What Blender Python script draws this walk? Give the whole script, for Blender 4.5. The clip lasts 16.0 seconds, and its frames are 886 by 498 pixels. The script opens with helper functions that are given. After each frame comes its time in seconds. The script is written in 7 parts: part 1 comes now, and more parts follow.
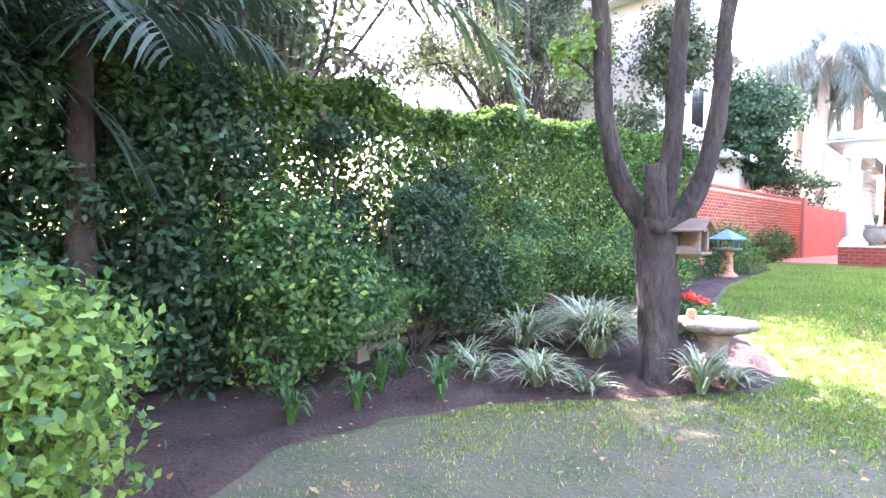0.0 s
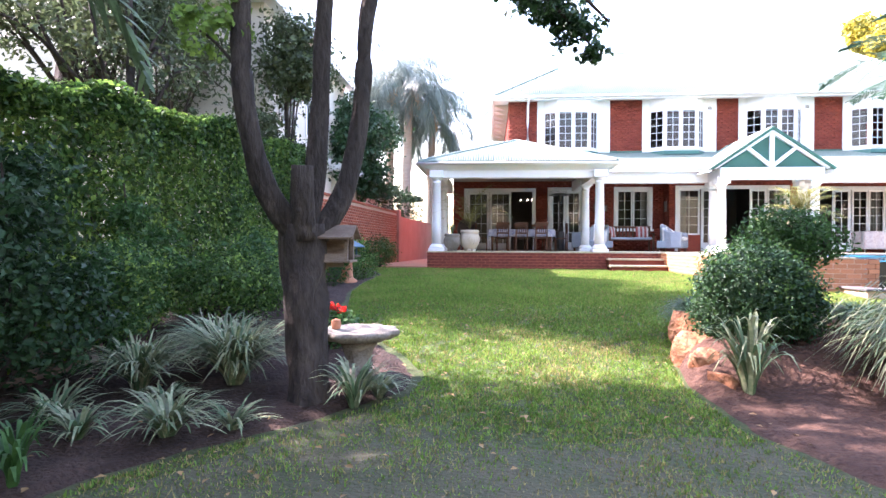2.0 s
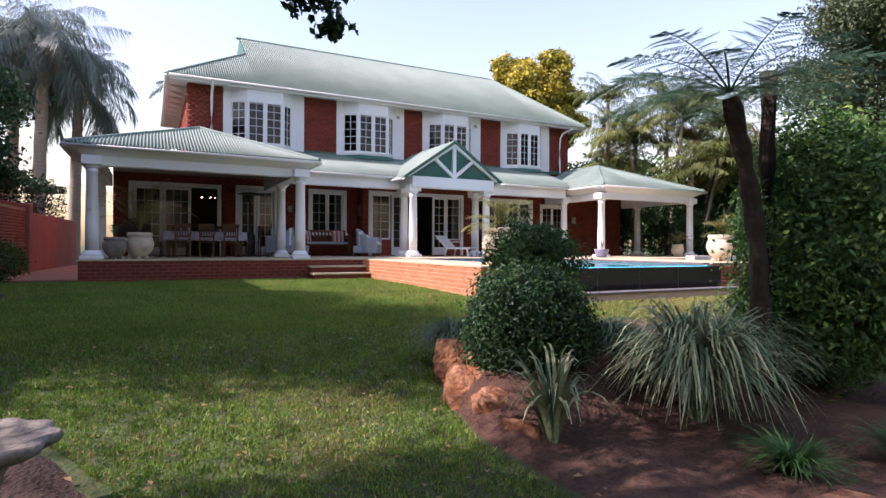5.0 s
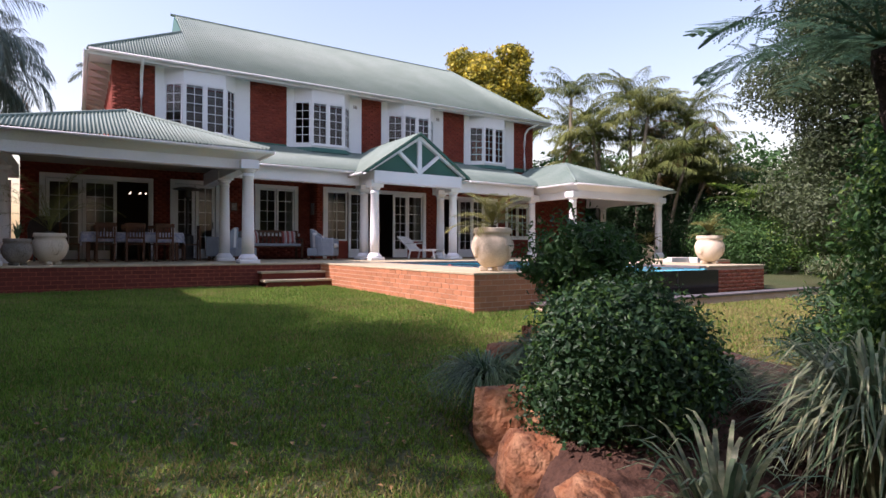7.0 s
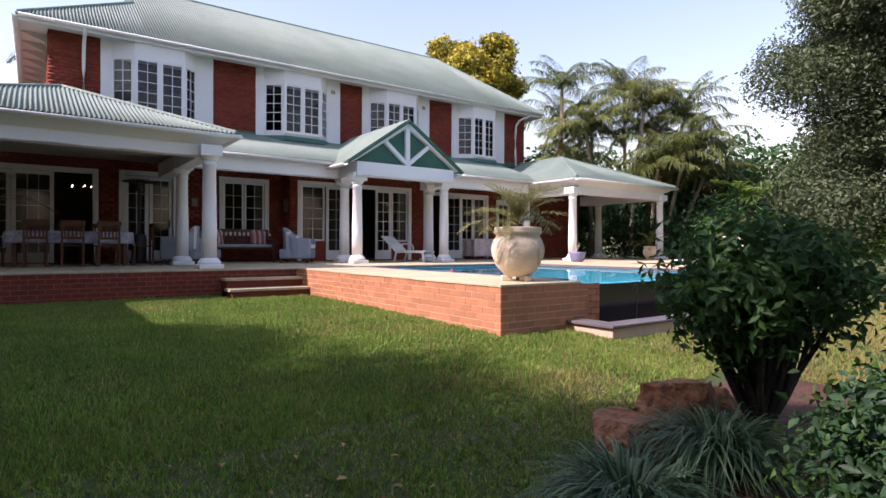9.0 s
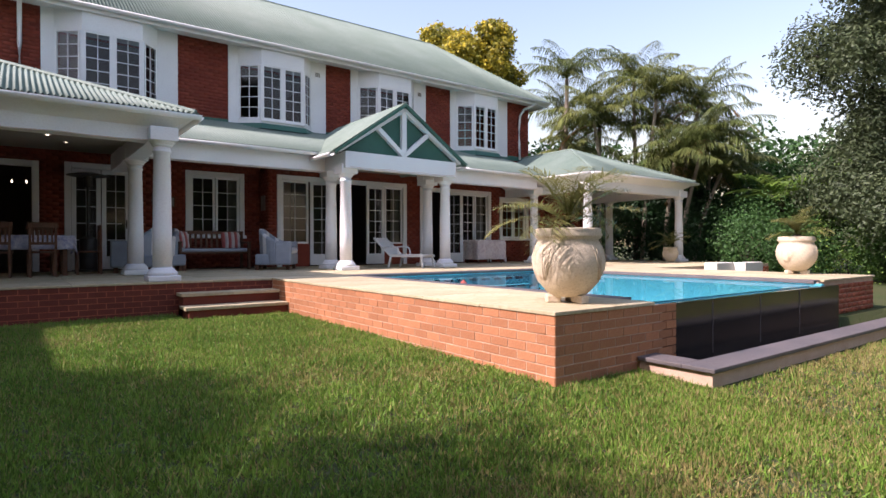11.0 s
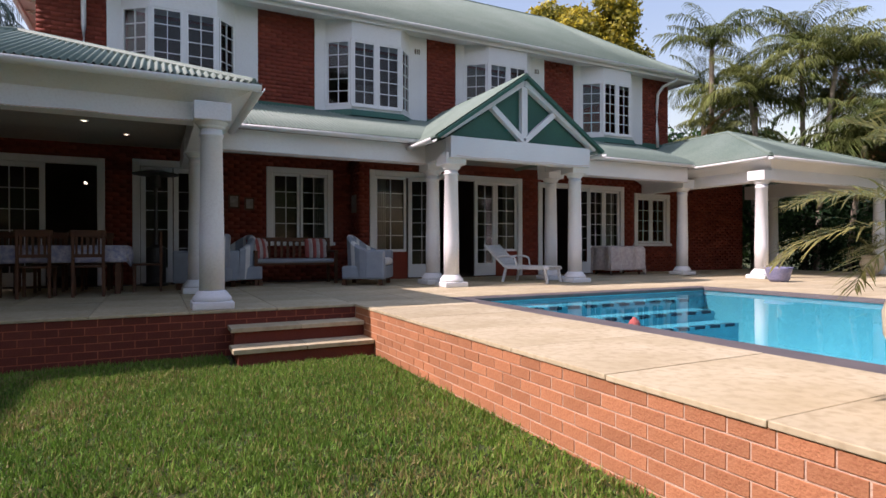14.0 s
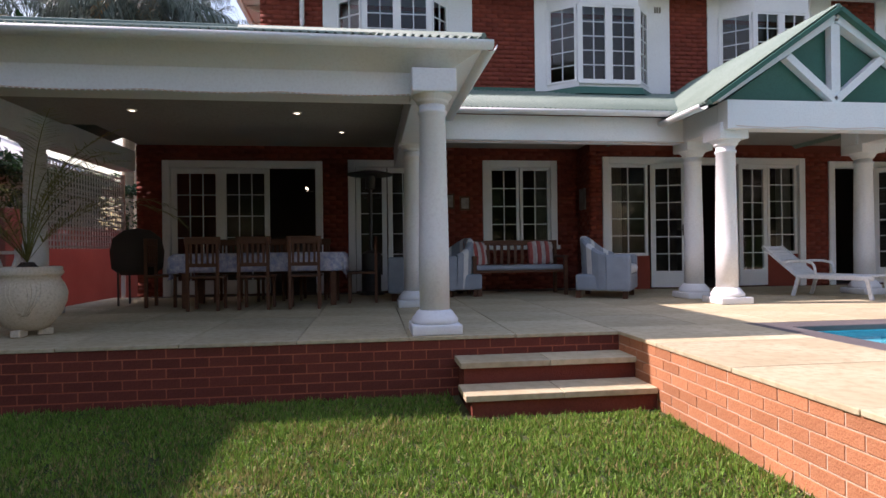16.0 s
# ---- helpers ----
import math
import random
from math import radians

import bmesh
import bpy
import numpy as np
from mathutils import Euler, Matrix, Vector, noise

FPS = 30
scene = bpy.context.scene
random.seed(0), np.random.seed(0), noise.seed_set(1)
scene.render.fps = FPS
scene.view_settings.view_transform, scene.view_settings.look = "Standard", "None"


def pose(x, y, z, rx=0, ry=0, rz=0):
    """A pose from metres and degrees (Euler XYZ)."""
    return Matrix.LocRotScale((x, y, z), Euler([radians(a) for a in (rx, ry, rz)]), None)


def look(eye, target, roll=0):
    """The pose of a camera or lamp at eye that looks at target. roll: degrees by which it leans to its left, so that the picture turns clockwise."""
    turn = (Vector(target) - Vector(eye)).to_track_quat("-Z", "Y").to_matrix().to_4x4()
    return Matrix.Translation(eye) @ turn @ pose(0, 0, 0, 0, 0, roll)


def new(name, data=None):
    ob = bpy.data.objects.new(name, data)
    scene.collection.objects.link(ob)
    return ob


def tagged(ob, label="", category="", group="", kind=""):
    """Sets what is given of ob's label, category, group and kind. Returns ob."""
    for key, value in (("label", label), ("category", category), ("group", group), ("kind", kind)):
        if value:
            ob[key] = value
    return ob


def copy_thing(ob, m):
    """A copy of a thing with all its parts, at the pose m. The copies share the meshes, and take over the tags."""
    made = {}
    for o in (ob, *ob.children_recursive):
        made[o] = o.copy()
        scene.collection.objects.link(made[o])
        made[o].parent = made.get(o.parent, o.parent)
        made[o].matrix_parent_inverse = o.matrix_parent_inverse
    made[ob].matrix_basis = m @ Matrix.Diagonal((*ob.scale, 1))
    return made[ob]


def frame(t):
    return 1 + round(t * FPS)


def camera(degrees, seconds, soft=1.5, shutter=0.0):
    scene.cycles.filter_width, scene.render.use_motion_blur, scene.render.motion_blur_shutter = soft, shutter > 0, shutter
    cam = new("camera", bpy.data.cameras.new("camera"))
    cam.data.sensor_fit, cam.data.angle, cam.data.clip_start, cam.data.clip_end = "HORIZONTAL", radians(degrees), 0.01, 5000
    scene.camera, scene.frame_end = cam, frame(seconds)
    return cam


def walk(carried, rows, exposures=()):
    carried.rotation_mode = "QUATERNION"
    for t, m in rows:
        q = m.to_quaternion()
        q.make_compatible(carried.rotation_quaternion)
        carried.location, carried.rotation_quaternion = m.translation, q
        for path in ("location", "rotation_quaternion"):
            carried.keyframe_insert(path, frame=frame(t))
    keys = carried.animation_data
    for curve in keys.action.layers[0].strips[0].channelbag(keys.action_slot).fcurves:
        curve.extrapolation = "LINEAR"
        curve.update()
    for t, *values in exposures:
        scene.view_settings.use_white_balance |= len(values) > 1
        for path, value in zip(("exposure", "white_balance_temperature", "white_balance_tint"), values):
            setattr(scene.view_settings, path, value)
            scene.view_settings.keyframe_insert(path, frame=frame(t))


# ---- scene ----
cam = camera(75.8, 16.0)
PATH = [
    (0, (-0.38, -1.218, 1.276), (-1.732, 0.255, 1.223), 0.7),
    (0.5, (-0.522, -1.123, 1.243), (-1.648, 0.529, 1.213), 0.4),
    (1, (-0.658, -1.079, 1.23), (-1.447, 0.759, 1.215), 0.1),
    (1.5, (-0.753, -0.982, 1.244), (-1.189, 0.969, 1.228), 0.3),
    (2, (-0.864, -0.77, 1.271), (-1.031, 1.223, 1.259), 0.3),
    (2.5, (-0.96, -0.608, 1.305), (-0.911, 1.391, 1.293), 0.4),
    (3, (-1.107, -0.441, 1.346), (-0.72, 1.521, 1.337), 0.4),
    (3.5, (-1.184, -0.185, 1.353), (-0.598, 1.728, 1.345), 0.4),
    (4, (-1.22, 0.136, 1.373), (-0.532, 2.014, 1.367), 0.3),
    (4.5, (-1.286, 0.461, 1.414), (-0.474, 2.289, 1.408), 0.3),
    (7, (-1.056, 2.634, 1.485), (0.027, 4.316, 1.481), 0.2),
    (7.5, (-0.951, 3.1, 1.507), (0.153, 4.767, 1.505), 0.1),
    (8, (-0.811, 3.598, 1.522), (0.319, 5.249, 1.517), 0.2),
    (8.5, (-0.667, 4.105, 1.515), (0.477, 5.746, 1.513), 0.2),
    (9, (-0.472, 4.573, 1.555), (0.695, 6.197, 1.547), 0.2),
    (11.5, (0.72, 6.934, 1.667), (1.921, 8.533, 1.659), -0.1),
    (12, (0.956, 7.395, 1.694), (2.158, 8.993, 1.689), -0.1),
    (12.5, (1.211, 7.829, 1.723), (2.406, 9.433, 1.716), -0.2),
    (13, (1.456, 8.243, 1.734), (2.632, 9.861, 1.727), -0.2),
    (13.5, (1.647, 8.668, 1.794), (2.708, 10.364, 1.788), -0.2),
    (14, (1.739, 9.097, 1.833), (2.641, 10.882, 1.825), -0.1),
    (14.5, (1.814, 9.617, 1.81), (2.53, 11.485, 1.804), -0.3),
    (15, (1.799, 10.133, 1.829), (2.299, 12.07, 1.827), -0.5),
    (15.5, (1.764, 10.603, 1.857), (2.143, 12.567, 1.857), -0.6),
    (16, (1.759, 11.085, 1.875), (2.008, 13.07, 1.878), -0.7),
]
walk(cam, [(t, look(eye, target, roll)) for t, eye, target, roll in PATH],
     exposures=[(0.0, 4.45, 5950, 47), (0.5, 4.20, 5950, 47), (1.0, 3.75, 5950, 45), (1.5, 3.25, 5950, 42), (2.0, 2.90, 5950, 38), (2.5, 2.30, 6000, 33), (3.0, 1.60, 6000, 33), (3.5, 1.30, 6050, 36), (4.5, 1.05, 6100, 37), (7.0, 0.66, 6150, 38), (8.0, 0.74, 6150, 38), (9.0, 0.74, 6150, 38), (11.5, 0.70, 6250, 33), (12.5, 0.60, 6250, 33), (13.5, 0.38, 6250, 33), (14.0, 0.32, 6250, 33), (15.0, 0.40, 6250, 33), (16.0, 0.72, 6250, 33)])

# ---- light ----
SUN = Vector((-1.0, 0.18, 1.0)).normalized()
world = bpy.data.worlds.new("sky")
scene.world = world
world.use_nodes = True
wn = world.node_tree.nodes
sky = wn.new("ShaderNodeTexSky")
sky.sky_type = "NISHITA"
sky.sun_disc = False
sky.sun_elevation = math.asin(SUN.z)
sky.sun_rotation = math.atan2(SUN.x, SUN.y)
sky.air_density, sky.dust_density, sky.ozone_density = 1.9, 1.9, 0.9
wn["Background"].inputs["Strength"].default_value = 0.15
world.node_tree.links.new(sky.outputs["Color"], wn["Background"].inputs["Color"])
sun = new("sun", bpy.data.lights.new("sun", "SUN"))
sun.data.energy, sun.data.angle, sun.data.color = 5.0, radians(0.6), (1.0, 0.93, 0.82)
sun.matrix_world = look(SUN * 60, (0, 0, 0))


# ---- materials ----
def material(name, a, b, scale=4.0, rough=0.7, bump=0.2, fine=60.0, c=None, island=0.0, metal=0.0, spec=0.3, stretch=(1, 1, 1), thin=0.0, per_object=0.0):
    """Two colours mixed by a coarse noise, speckled with a third by a fine one, with fine relief; single pieces vary in value."""
    m = bpy.data.materials.new(name)
    m.use_nodes = True
    n, l = m.node_tree.nodes, m.node_tree.links
    p = n["Principled BSDF"]
    p.inputs["Roughness"].default_value, p.inputs["Metallic"].default_value = rough, metal
    p.inputs["Specular IOR Level"].default_value = spec
    co, mp = n.new("ShaderNodeTexCoord"), n.new("ShaderNodeMapping")
    mp.inputs["Scale"].default_value = stretch
    l.new(co.outputs["Object"], mp.inputs["Vector"])

    def noise_at(s, detail, lo, hi):
        t, r = n.new("ShaderNodeTexNoise"), n.new("ShaderNodeMapRange")
        t.inputs["Scale"].default_value, t.inputs["Detail"].default_value = s, detail
        l.new(mp.outputs["Vector"], t.inputs["Vector"])
        r.inputs["From Min"].default_value, r.inputs["From Max"].default_value = lo, hi
        l.new(t.outputs["Fac"], r.inputs["Value"])
        return r.outputs["Result"], t.outputs["Fac"]

    def mix(fac, x, y):
        k = n.new("ShaderNodeMix")
        k.data_type = "RGBA"
        l.new(fac, k.inputs["Factor"])
        for socket, v in ((k.inputs["A"], x), (k.inputs["B"], y)):
            if isinstance(v, tuple):
                socket.default_value = (*v, 1)
            else:
                l.new(v, socket)
        return k.outputs["Result"]

    coarse, _ = noise_at(scale, 5, 0.35, 0.65)
    grain, raw = noise_at(fine, 4, 0.45, 0.8)
    col = mix(coarse, a, b)
    col = mix(grain, col, c or tuple(v * 0.75 for v in b))
    for amount, node, out in ((island, "ShaderNodeNewGeometry", "Random Per Island"), (per_object, "ShaderNodeObjectInfo", "Random")):
        if amount:
            g, r, h = n.new(node), n.new("ShaderNodeMapRange"), n.new("ShaderNodeHueSaturation")
            l.new(g.outputs[out], r.inputs["Value"])
            r.inputs["To Min"].default_value, r.inputs["To Max"].default_value = 1 - amount, 1 + amount
            l.new(r.outputs["Result"], h.inputs["Value"])
            l.new(col, h.inputs["Color"])
            col = h.outputs["Color"]
    l.new(col, p.inputs["Base Color"])
    if bump:
        k = n.new("ShaderNodeBump")
        k.inputs["Strength"].default_value, k.inputs["Distance"].default_value = min(bump, 1.0), 0.01 * max(1.0, bump)
        l.new(raw, k.inputs["Height"])
        l.new(k.outputs["Normal"], p.inputs["Normal"])
    if thin:
        t, k = n.new("ShaderNodeBsdfTranslucent"), n.new("ShaderNodeMixShader")
        k.inputs["Fac"].default_value = thin
        l.new(col, t.inputs["Color"])
        l.new(p.outputs["BSDF"], k.inputs[1])
        l.new(t.outputs["BSDF"], k.inputs[2])
        l.new(k.outputs["Shader"], n["Material Output"].inputs["Surface"])
    return m


def glassy(name, tint, ior=1.5, bump=0.0, scale=6.0):
    """Thin glass or a water surface: clear, with gloss by the angle of view."""
    m = bpy.data.materials.new(name)
    m.use_nodes = True
    n, l = m.node_tree.nodes, m.node_tree.links
    n.remove(n["Principled BSDF"])
    f, g, t, k = n.new("ShaderNodeFresnel"), n.new("ShaderNodeBsdfGlossy"), n.new("ShaderNodeBsdfTransparent"), n.new("ShaderNodeMixShader")
    f.inputs["IOR"].default_value, g.inputs["Roughness"].default_value = ior, 0.02
    t.inputs["Color"].default_value = (*tint, 1)
    l.new(f.outputs["Fac"], k.inputs["Fac"])
    l.new(t.outputs["BSDF"], k.inputs[1])
    l.new(g.outputs["BSDF"], k.inputs[2])
    l.new(k.outputs["Shader"], n["Material Output"].inputs["Surface"])
    if bump:
        x, b = n.new("ShaderNodeTexNoise"), n.new("ShaderNodeBump")
        x.inputs["Scale"].default_value, b.inputs["Strength"].default_value, b.inputs["Distance"].default_value = scale, bump, 0.02
        l.new(x.outputs["Fac"], b.inputs["Height"])
        l.new(b.outputs["Normal"], g.inputs["Normal"])
    return m


def lamp_material(name, colour, strength):
    m = bpy.data.materials.new(name)
    m.use_nodes = True
    p = m.node_tree.nodes["Principled BSDF"]
    p.inputs["Emission Color"].default_value, p.inputs["Emission Strength"].default_value = (*colour, 1), strength
    return m


M = {
    "brick": material("facebrick", (0.31, 0.078, 0.038), (0.38, 0.115, 0.055), 3, 0.8, 0.5, 90, (0.24, 0.055, 0.028), island=0.18),
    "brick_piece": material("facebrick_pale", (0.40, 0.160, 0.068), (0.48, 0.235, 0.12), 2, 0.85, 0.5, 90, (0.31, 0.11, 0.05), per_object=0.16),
    # same brick, darkened so the terrace front's shade is in the colour
    "brick_shaded": material("facebrick_shaded", (0.155, 0.036, 0.021), (0.19, 0.048, 0.027), 2, 0.85, 0.5, 90, (0.12, 0.026, 0.016), per_object=0.14),
    "brick_dark": material("facebrick_house", (0.20, 0.037, 0.021), (0.245, 0.052, 0.028), 2, 0.8, 0.4, 90, (0.15, 0.027, 0.015), island=0.14),
    "mortar": material("mortar", (0.62, 0.45, 0.33), (0.54, 0.37, 0.26), 5, 0.95, 0.5, 120),
    "mortar_dark": material("mortar_dark", (0.20, 0.05, 0.03), (0.16, 0.04, 0.025), 5, 0.95, 0.4, 120),
    "white": material("white_paint", (0.80, 0.80, 0.78), (0.74, 0.74, 0.73), 1.2, 0.55, 0.08, 40, (0.70, 0.69, 0.67)),
    "cream": material("cream_plaster", (0.70, 0.66, 0.57), (0.62, 0.58, 0.50), 1.0, 0.8, 0.15, 60, (0.55, 0.51, 0.44)),
    # dim ceiling colour carries part of the shade under the roofs
    "ceiling": material("ceiling_paint_shaded", (0.40, 0.37, 0.32), (0.36, 0.33, 0.285), 0.8, 0.85, 0.05, 40),
    "roof": material("painted_iron_green", (0.150, 0.205, 0.165), (0.19, 0.245, 0.205), 0.9, 0.6, 0.05, 25, (0.125, 0.175, 0.14), spec=0.22),
    "green": material("green_trim_paint", (0.035, 0.115, 0.085), (0.045, 0.135, 0.10), 1.5, 0.5, 0.05, 40),
    "slab": material("sandstone_slab", (0.42, 0.345, 0.205), (0.55, 0.47, 0.31), 1.3, 0.85, 0.5, 14, (0.36, 0.29, 0.17), per_object=0.12),
    "grout": material("grout", (0.30, 0.24, 0.16), (0.24, 0.19, 0.13), 5, 0.95, 0.3, 60),
    "black": material("black_tile", (0.012, 0.012, 0.013), (0.02, 0.02, 0.02), 3, 0.15, 0.04, 40, spec=0.5),
    "slate": material("dark_slate", (0.10, 0.09, 0.09), (0.14, 0.12, 0.115), 2, 0.6, 0.3, 40),
    "pooltile": material("pool_plaster", (0.085, 0.47, 0.57), (0.11, 0.53, 0.62), 1.2, 0.6, 0.1, 20, (0.075, 0.43, 0.54)),
    "pooldark": material("pool_tile_navy", (0.01, 0.03, 0.06), (0.015, 0.04, 0.08), 8, 0.3, 0.05, 40),
    "glass": glassy("window_glass", (0.80, 0.84, 0.84), 1.55),
    "water": glassy("pool_water", (0.80, 0.96, 0.98), 1.2, 0.10, 5),
    "dark": material("dark_interior", (0.05, 0.04, 0.035), (0.07, 0.055, 0.045), 1, 0.9, 0.0, 20),
    # dark colour stands in for the unlit rooms behind the panes
    "room": material("room_unlit", (0.15, 0.12, 0.10), (0.12, 0.10, 0.085), 1, 0.9, 0.05, 30),
    "timber": material("brown_timber", (0.095, 0.038, 0.018), (0.135, 0.055, 0.025), 3, 0.55, 0.2, 40, (0.06, 0.024, 0.012), stretch=(1, 1, 8)),
    "greywood": material("weathered_wood", (0.24, 0.18, 0.13), (0.17, 0.12, 0.085), 5, 0.9, 0.5, 40, stretch=(1, 1, 6)),
    "bark": material("bark", (0.036, 0.028, 0.022), (0.072, 0.056, 0.044), 7, 0.95, 5.0, 22, (0.02, 0.015, 0.012), stretch=(1, 1, 0.35)),
    "palmtrunk": material("palm_trunk", (0.24, 0.20, 0.15), (0.32, 0.27, 0.21), 4, 0.9, 0.6, 30, stretch=(1, 1, 5)),
    "fibre": material("fern_trunk", (0.03, 0.022, 0.016), (0.055, 0.04, 0.028), 14, 1.0, 1.2, 70),
    "soil": material("garden_soil", (0.066, 0.033, 0.021), (0.115, 0.060, 0.038), 2.2, 0.97, 3.0, 30, (0.036, 0.018, 0.012)),
    # left bed's soil, darkened to put the shade under the hedge into it
    "soil_shaded": material("garden_soil_shaded", (0.036, 0.021, 0.015), (0.068, 0.040, 0.027), 2.6, 0.97, 4.0, 34, (0.022, 0.013, 0.009)),
    "dust": material("trodden_earth", (0.090, 0.082, 0.046), (0.050, 0.066, 0.026), 2.2, 0.97, 3.0, 34, (0.12, 0.095, 0.06)),
    "rock": material("ochre_rock", (0.23, 0.088, 0.036), (0.34, 0.185, 0.095), 7, 0.9, 6.0, 16, (0.10, 0.036, 0.018)),
    "stone": material("cast_stone", (0.27, 0.24, 0.195), (0.19, 0.165, 0.13), 5, 0.9, 0.8, 40, (0.11, 0.095, 0.07)),
    "urn": material("cream_urn", (0.64, 0.55, 0.41), (0.56, 0.47, 0.34), 4, 0.85, 0.4, 50, (0.44, 0.36, 0.26)),
    "fabric": material("stripe_pale", (0.74, 0.73, 0.70), (0.66, 0.65, 0.63), 6, 0.95, 0.4, 120),
    "fabric_blue": material("slate_blue_fabric", (0.27, 0.30, 0.33), (0.33, 0.36, 0.40), 6, 0.95, 0.4, 120),
    "fabric_red": material("red_stripe_fabric", (0.38, 0.09, 0.08), (0.45, 0.13, 0.11), 6, 0.95, 0.4, 120),
    "cloth": material("patterned_cloth", (0.26, 0.29, 0.44), (0.62, 0.60, 0.62), 16, 0.9, 0.3, 60, (0.34, 0.30, 0.42)),
    "linen": material("printed_linen", (0.60, 0.55, 0.50), (0.45, 0.38, 0.36), 14, 0.9, 0.3, 60, (0.55, 0.42, 0.40)),
    "curtain": material("curtain", (0.62, 0.58, 0.50), (0.55, 0.50, 0.43), 3, 0.95, 0.2, 60, stretch=(8, 8, 0.4), thin=0.3),
    "plastic": material("white_plastic", (0.78, 0.78, 0.76), (0.72, 0.72, 0.70), 2, 0.4, 0.03, 30),
    "metal": material("dark_steel", (0.06, 0.06, 0.06), (0.09, 0.085, 0.08), 4, 0.45, 0.1, 50, metal=0.6),
    "bluepaint": material("blue_paint", (0.05, 0.11, 0.15), (0.07, 0.14, 0.18), 4, 0.6, 0.1, 40),
    "terracotta": material("terracotta", (0.42, 0.17, 0.09), (0.48, 0.22, 0.12), 4, 0.85, 0.2, 40),
    "wallred": material("red_boundary_plaster", (0.31, 0.130, 0.092), (0.37, 0.165, 0.12), 1.2, 0.85, 0.2, 40),
    "flower": material("red_petal", (0.75, 0.04, 0.02), (0.60, 0.03, 0.02), 9, 0.7, 0.0, 40, island=0.2, thin=0.3),
    "navy": material("glazed_pot", (0.19, 0.20, 0.34), (0.28, 0.28, 0.42), 9, 0.35, 0.05, 40, (0.12, 0.13, 0.25)),
    "frame_art": material("picture", (0.20, 0.16, 0.13), (0.34, 0.30, 0.26), 9, 0.6, 0.0, 30),
}


def foliage(name, a, b, c, island=0.35, thin=0.35, rough=0.5):
    return material(name, a, b, 1.3, rough, 0.0, 30, c, island=island, thin=thin)


L = {
    "mid": foliage("leaf_mid", (0.045, 0.115, 0.030), (0.07, 0.16, 0.04), (0.03, 0.08, 0.02)),
    "dark": foliage("leaf_dark", (0.022, 0.060, 0.022), (0.035, 0.085, 0.028), (0.018, 0.045, 0.018), thin=0.25),
    "date": foliage("leaf_date_palm", (0.22, 0.225, 0.07), (0.31, 0.29, 0.10), (0.13, 0.15, 0.045), thin=0.4),
    "bright": foliage("leaf_bright", (0.15, 0.27, 0.05), (0.25, 0.37, 0.07), (0.09, 0.18, 0.04), thin=0.45),
    "hedge": foliage("leaf_hedge", (0.031, 0.080, 0.018), (0.10, 0.195, 0.036), (0.025, 0.062, 0.016), island=0.5, thin=0.45),
    "yellow": foliage("leaf_yellow", (0.66, 0.50, 0.03), (0.52, 0.44, 0.05), (0.20, 0.24, 0.04), island=0.4, thin=0.4),
    "yellow_olive": foliage("leaf_yellow_olive", (0.40, 0.34, 0.035), (0.22, 0.22, 0.04), (0.08, 0.11, 0.03), island=0.4, thin=0.35),
    "olive": foliage("leaf_olive", (0.065, 0.092, 0.042), (0.10, 0.13, 0.055), (0.04, 0.062, 0.028), thin=0.3),
    "bronze": foliage("leaf_bronze", (0.12, 0.10, 0.06), (0.16, 0.13, 0.08), (0.07, 0.06, 0.04), thin=0.3),
    "palm": foliage("leaf_palm", (0.17, 0.21, 0.055), (0.26, 0.27, 0.085), (0.10, 0.14, 0.04), thin=0.4),
    "palm_gold": foliage("leaf_palm_gold", (0.095, 0.135, 0.034), (0.165, 0.18, 0.048), (0.05, 0.085, 0.024), thin=0.3),
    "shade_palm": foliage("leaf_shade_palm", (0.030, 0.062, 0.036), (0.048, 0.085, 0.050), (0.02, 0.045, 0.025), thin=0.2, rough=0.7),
    "palm_grey": foliage("leaf_palm_grey", (0.13, 0.18, 0.15), (0.18, 0.22, 0.19), (0.09, 0.13, 0.11), thin=0.35),
    "palm_dry": foliage("leaf_palm_dry", (0.40, 0.22, 0.08), (0.30, 0.20, 0.08), (0.25, 0.13, 0.05), thin=0.3),
    "fern": foliage("leaf_fern", (0.06, 0.13, 0.075), (0.09, 0.17, 0.10), (0.04, 0.09, 0.05), thin=0.4),
    "strap": foliage("leaf_strap", (0.10, 0.18, 0.08), (0.15, 0.22, 0.11), (0.07, 0.12, 0.05), thin=0.25),
    "varieg": foliage("leaf_variegated", (0.24, 0.275, 0.145), (0.15, 0.20, 0.095), (0.42, 0.40, 0.24), island=0.45, thin=0.25),
    "lawn": foliage("grass_blade", (0.092, 0.198, 0.020), (0.155, 0.275, 0.033), (0.215, 0.275, 0.055), island=0.5, thin=0.3, rough=0.6),
    "lawn_dry": foliage("dry_grass_blade", (0.26, 0.215, 0.075), (0.34, 0.275, 0.105), (0.20, 0.19, 0.055), island=0.45, thin=0.3, rough=0.6),
    "ground": material("lawn_ground", (0.036, 0.062, 0.014), (0.058, 0.066, 0.022), 0.9, 0.95, 3.0, 24, (0.075, 0.066, 0.030)),
}


# ---- mesh helpers ----
def part(name, bm, mat, parent=None, label="", smooth=False):
    me = bpy.data.meshes.new(name)
    bmesh.ops.recalc_face_normals(bm, faces=bm.faces)
    bm.to_mesh(me)
    bm.free()
    me.materials.append(mat)
    if smooth:
        me.polygons.foreach_set("use_smooth", [True] * len(me.polygons))
    ob = new(name, me)
    if parent:
        ob.parent = parent
    if label:
        ob["label"] = label
    return ob


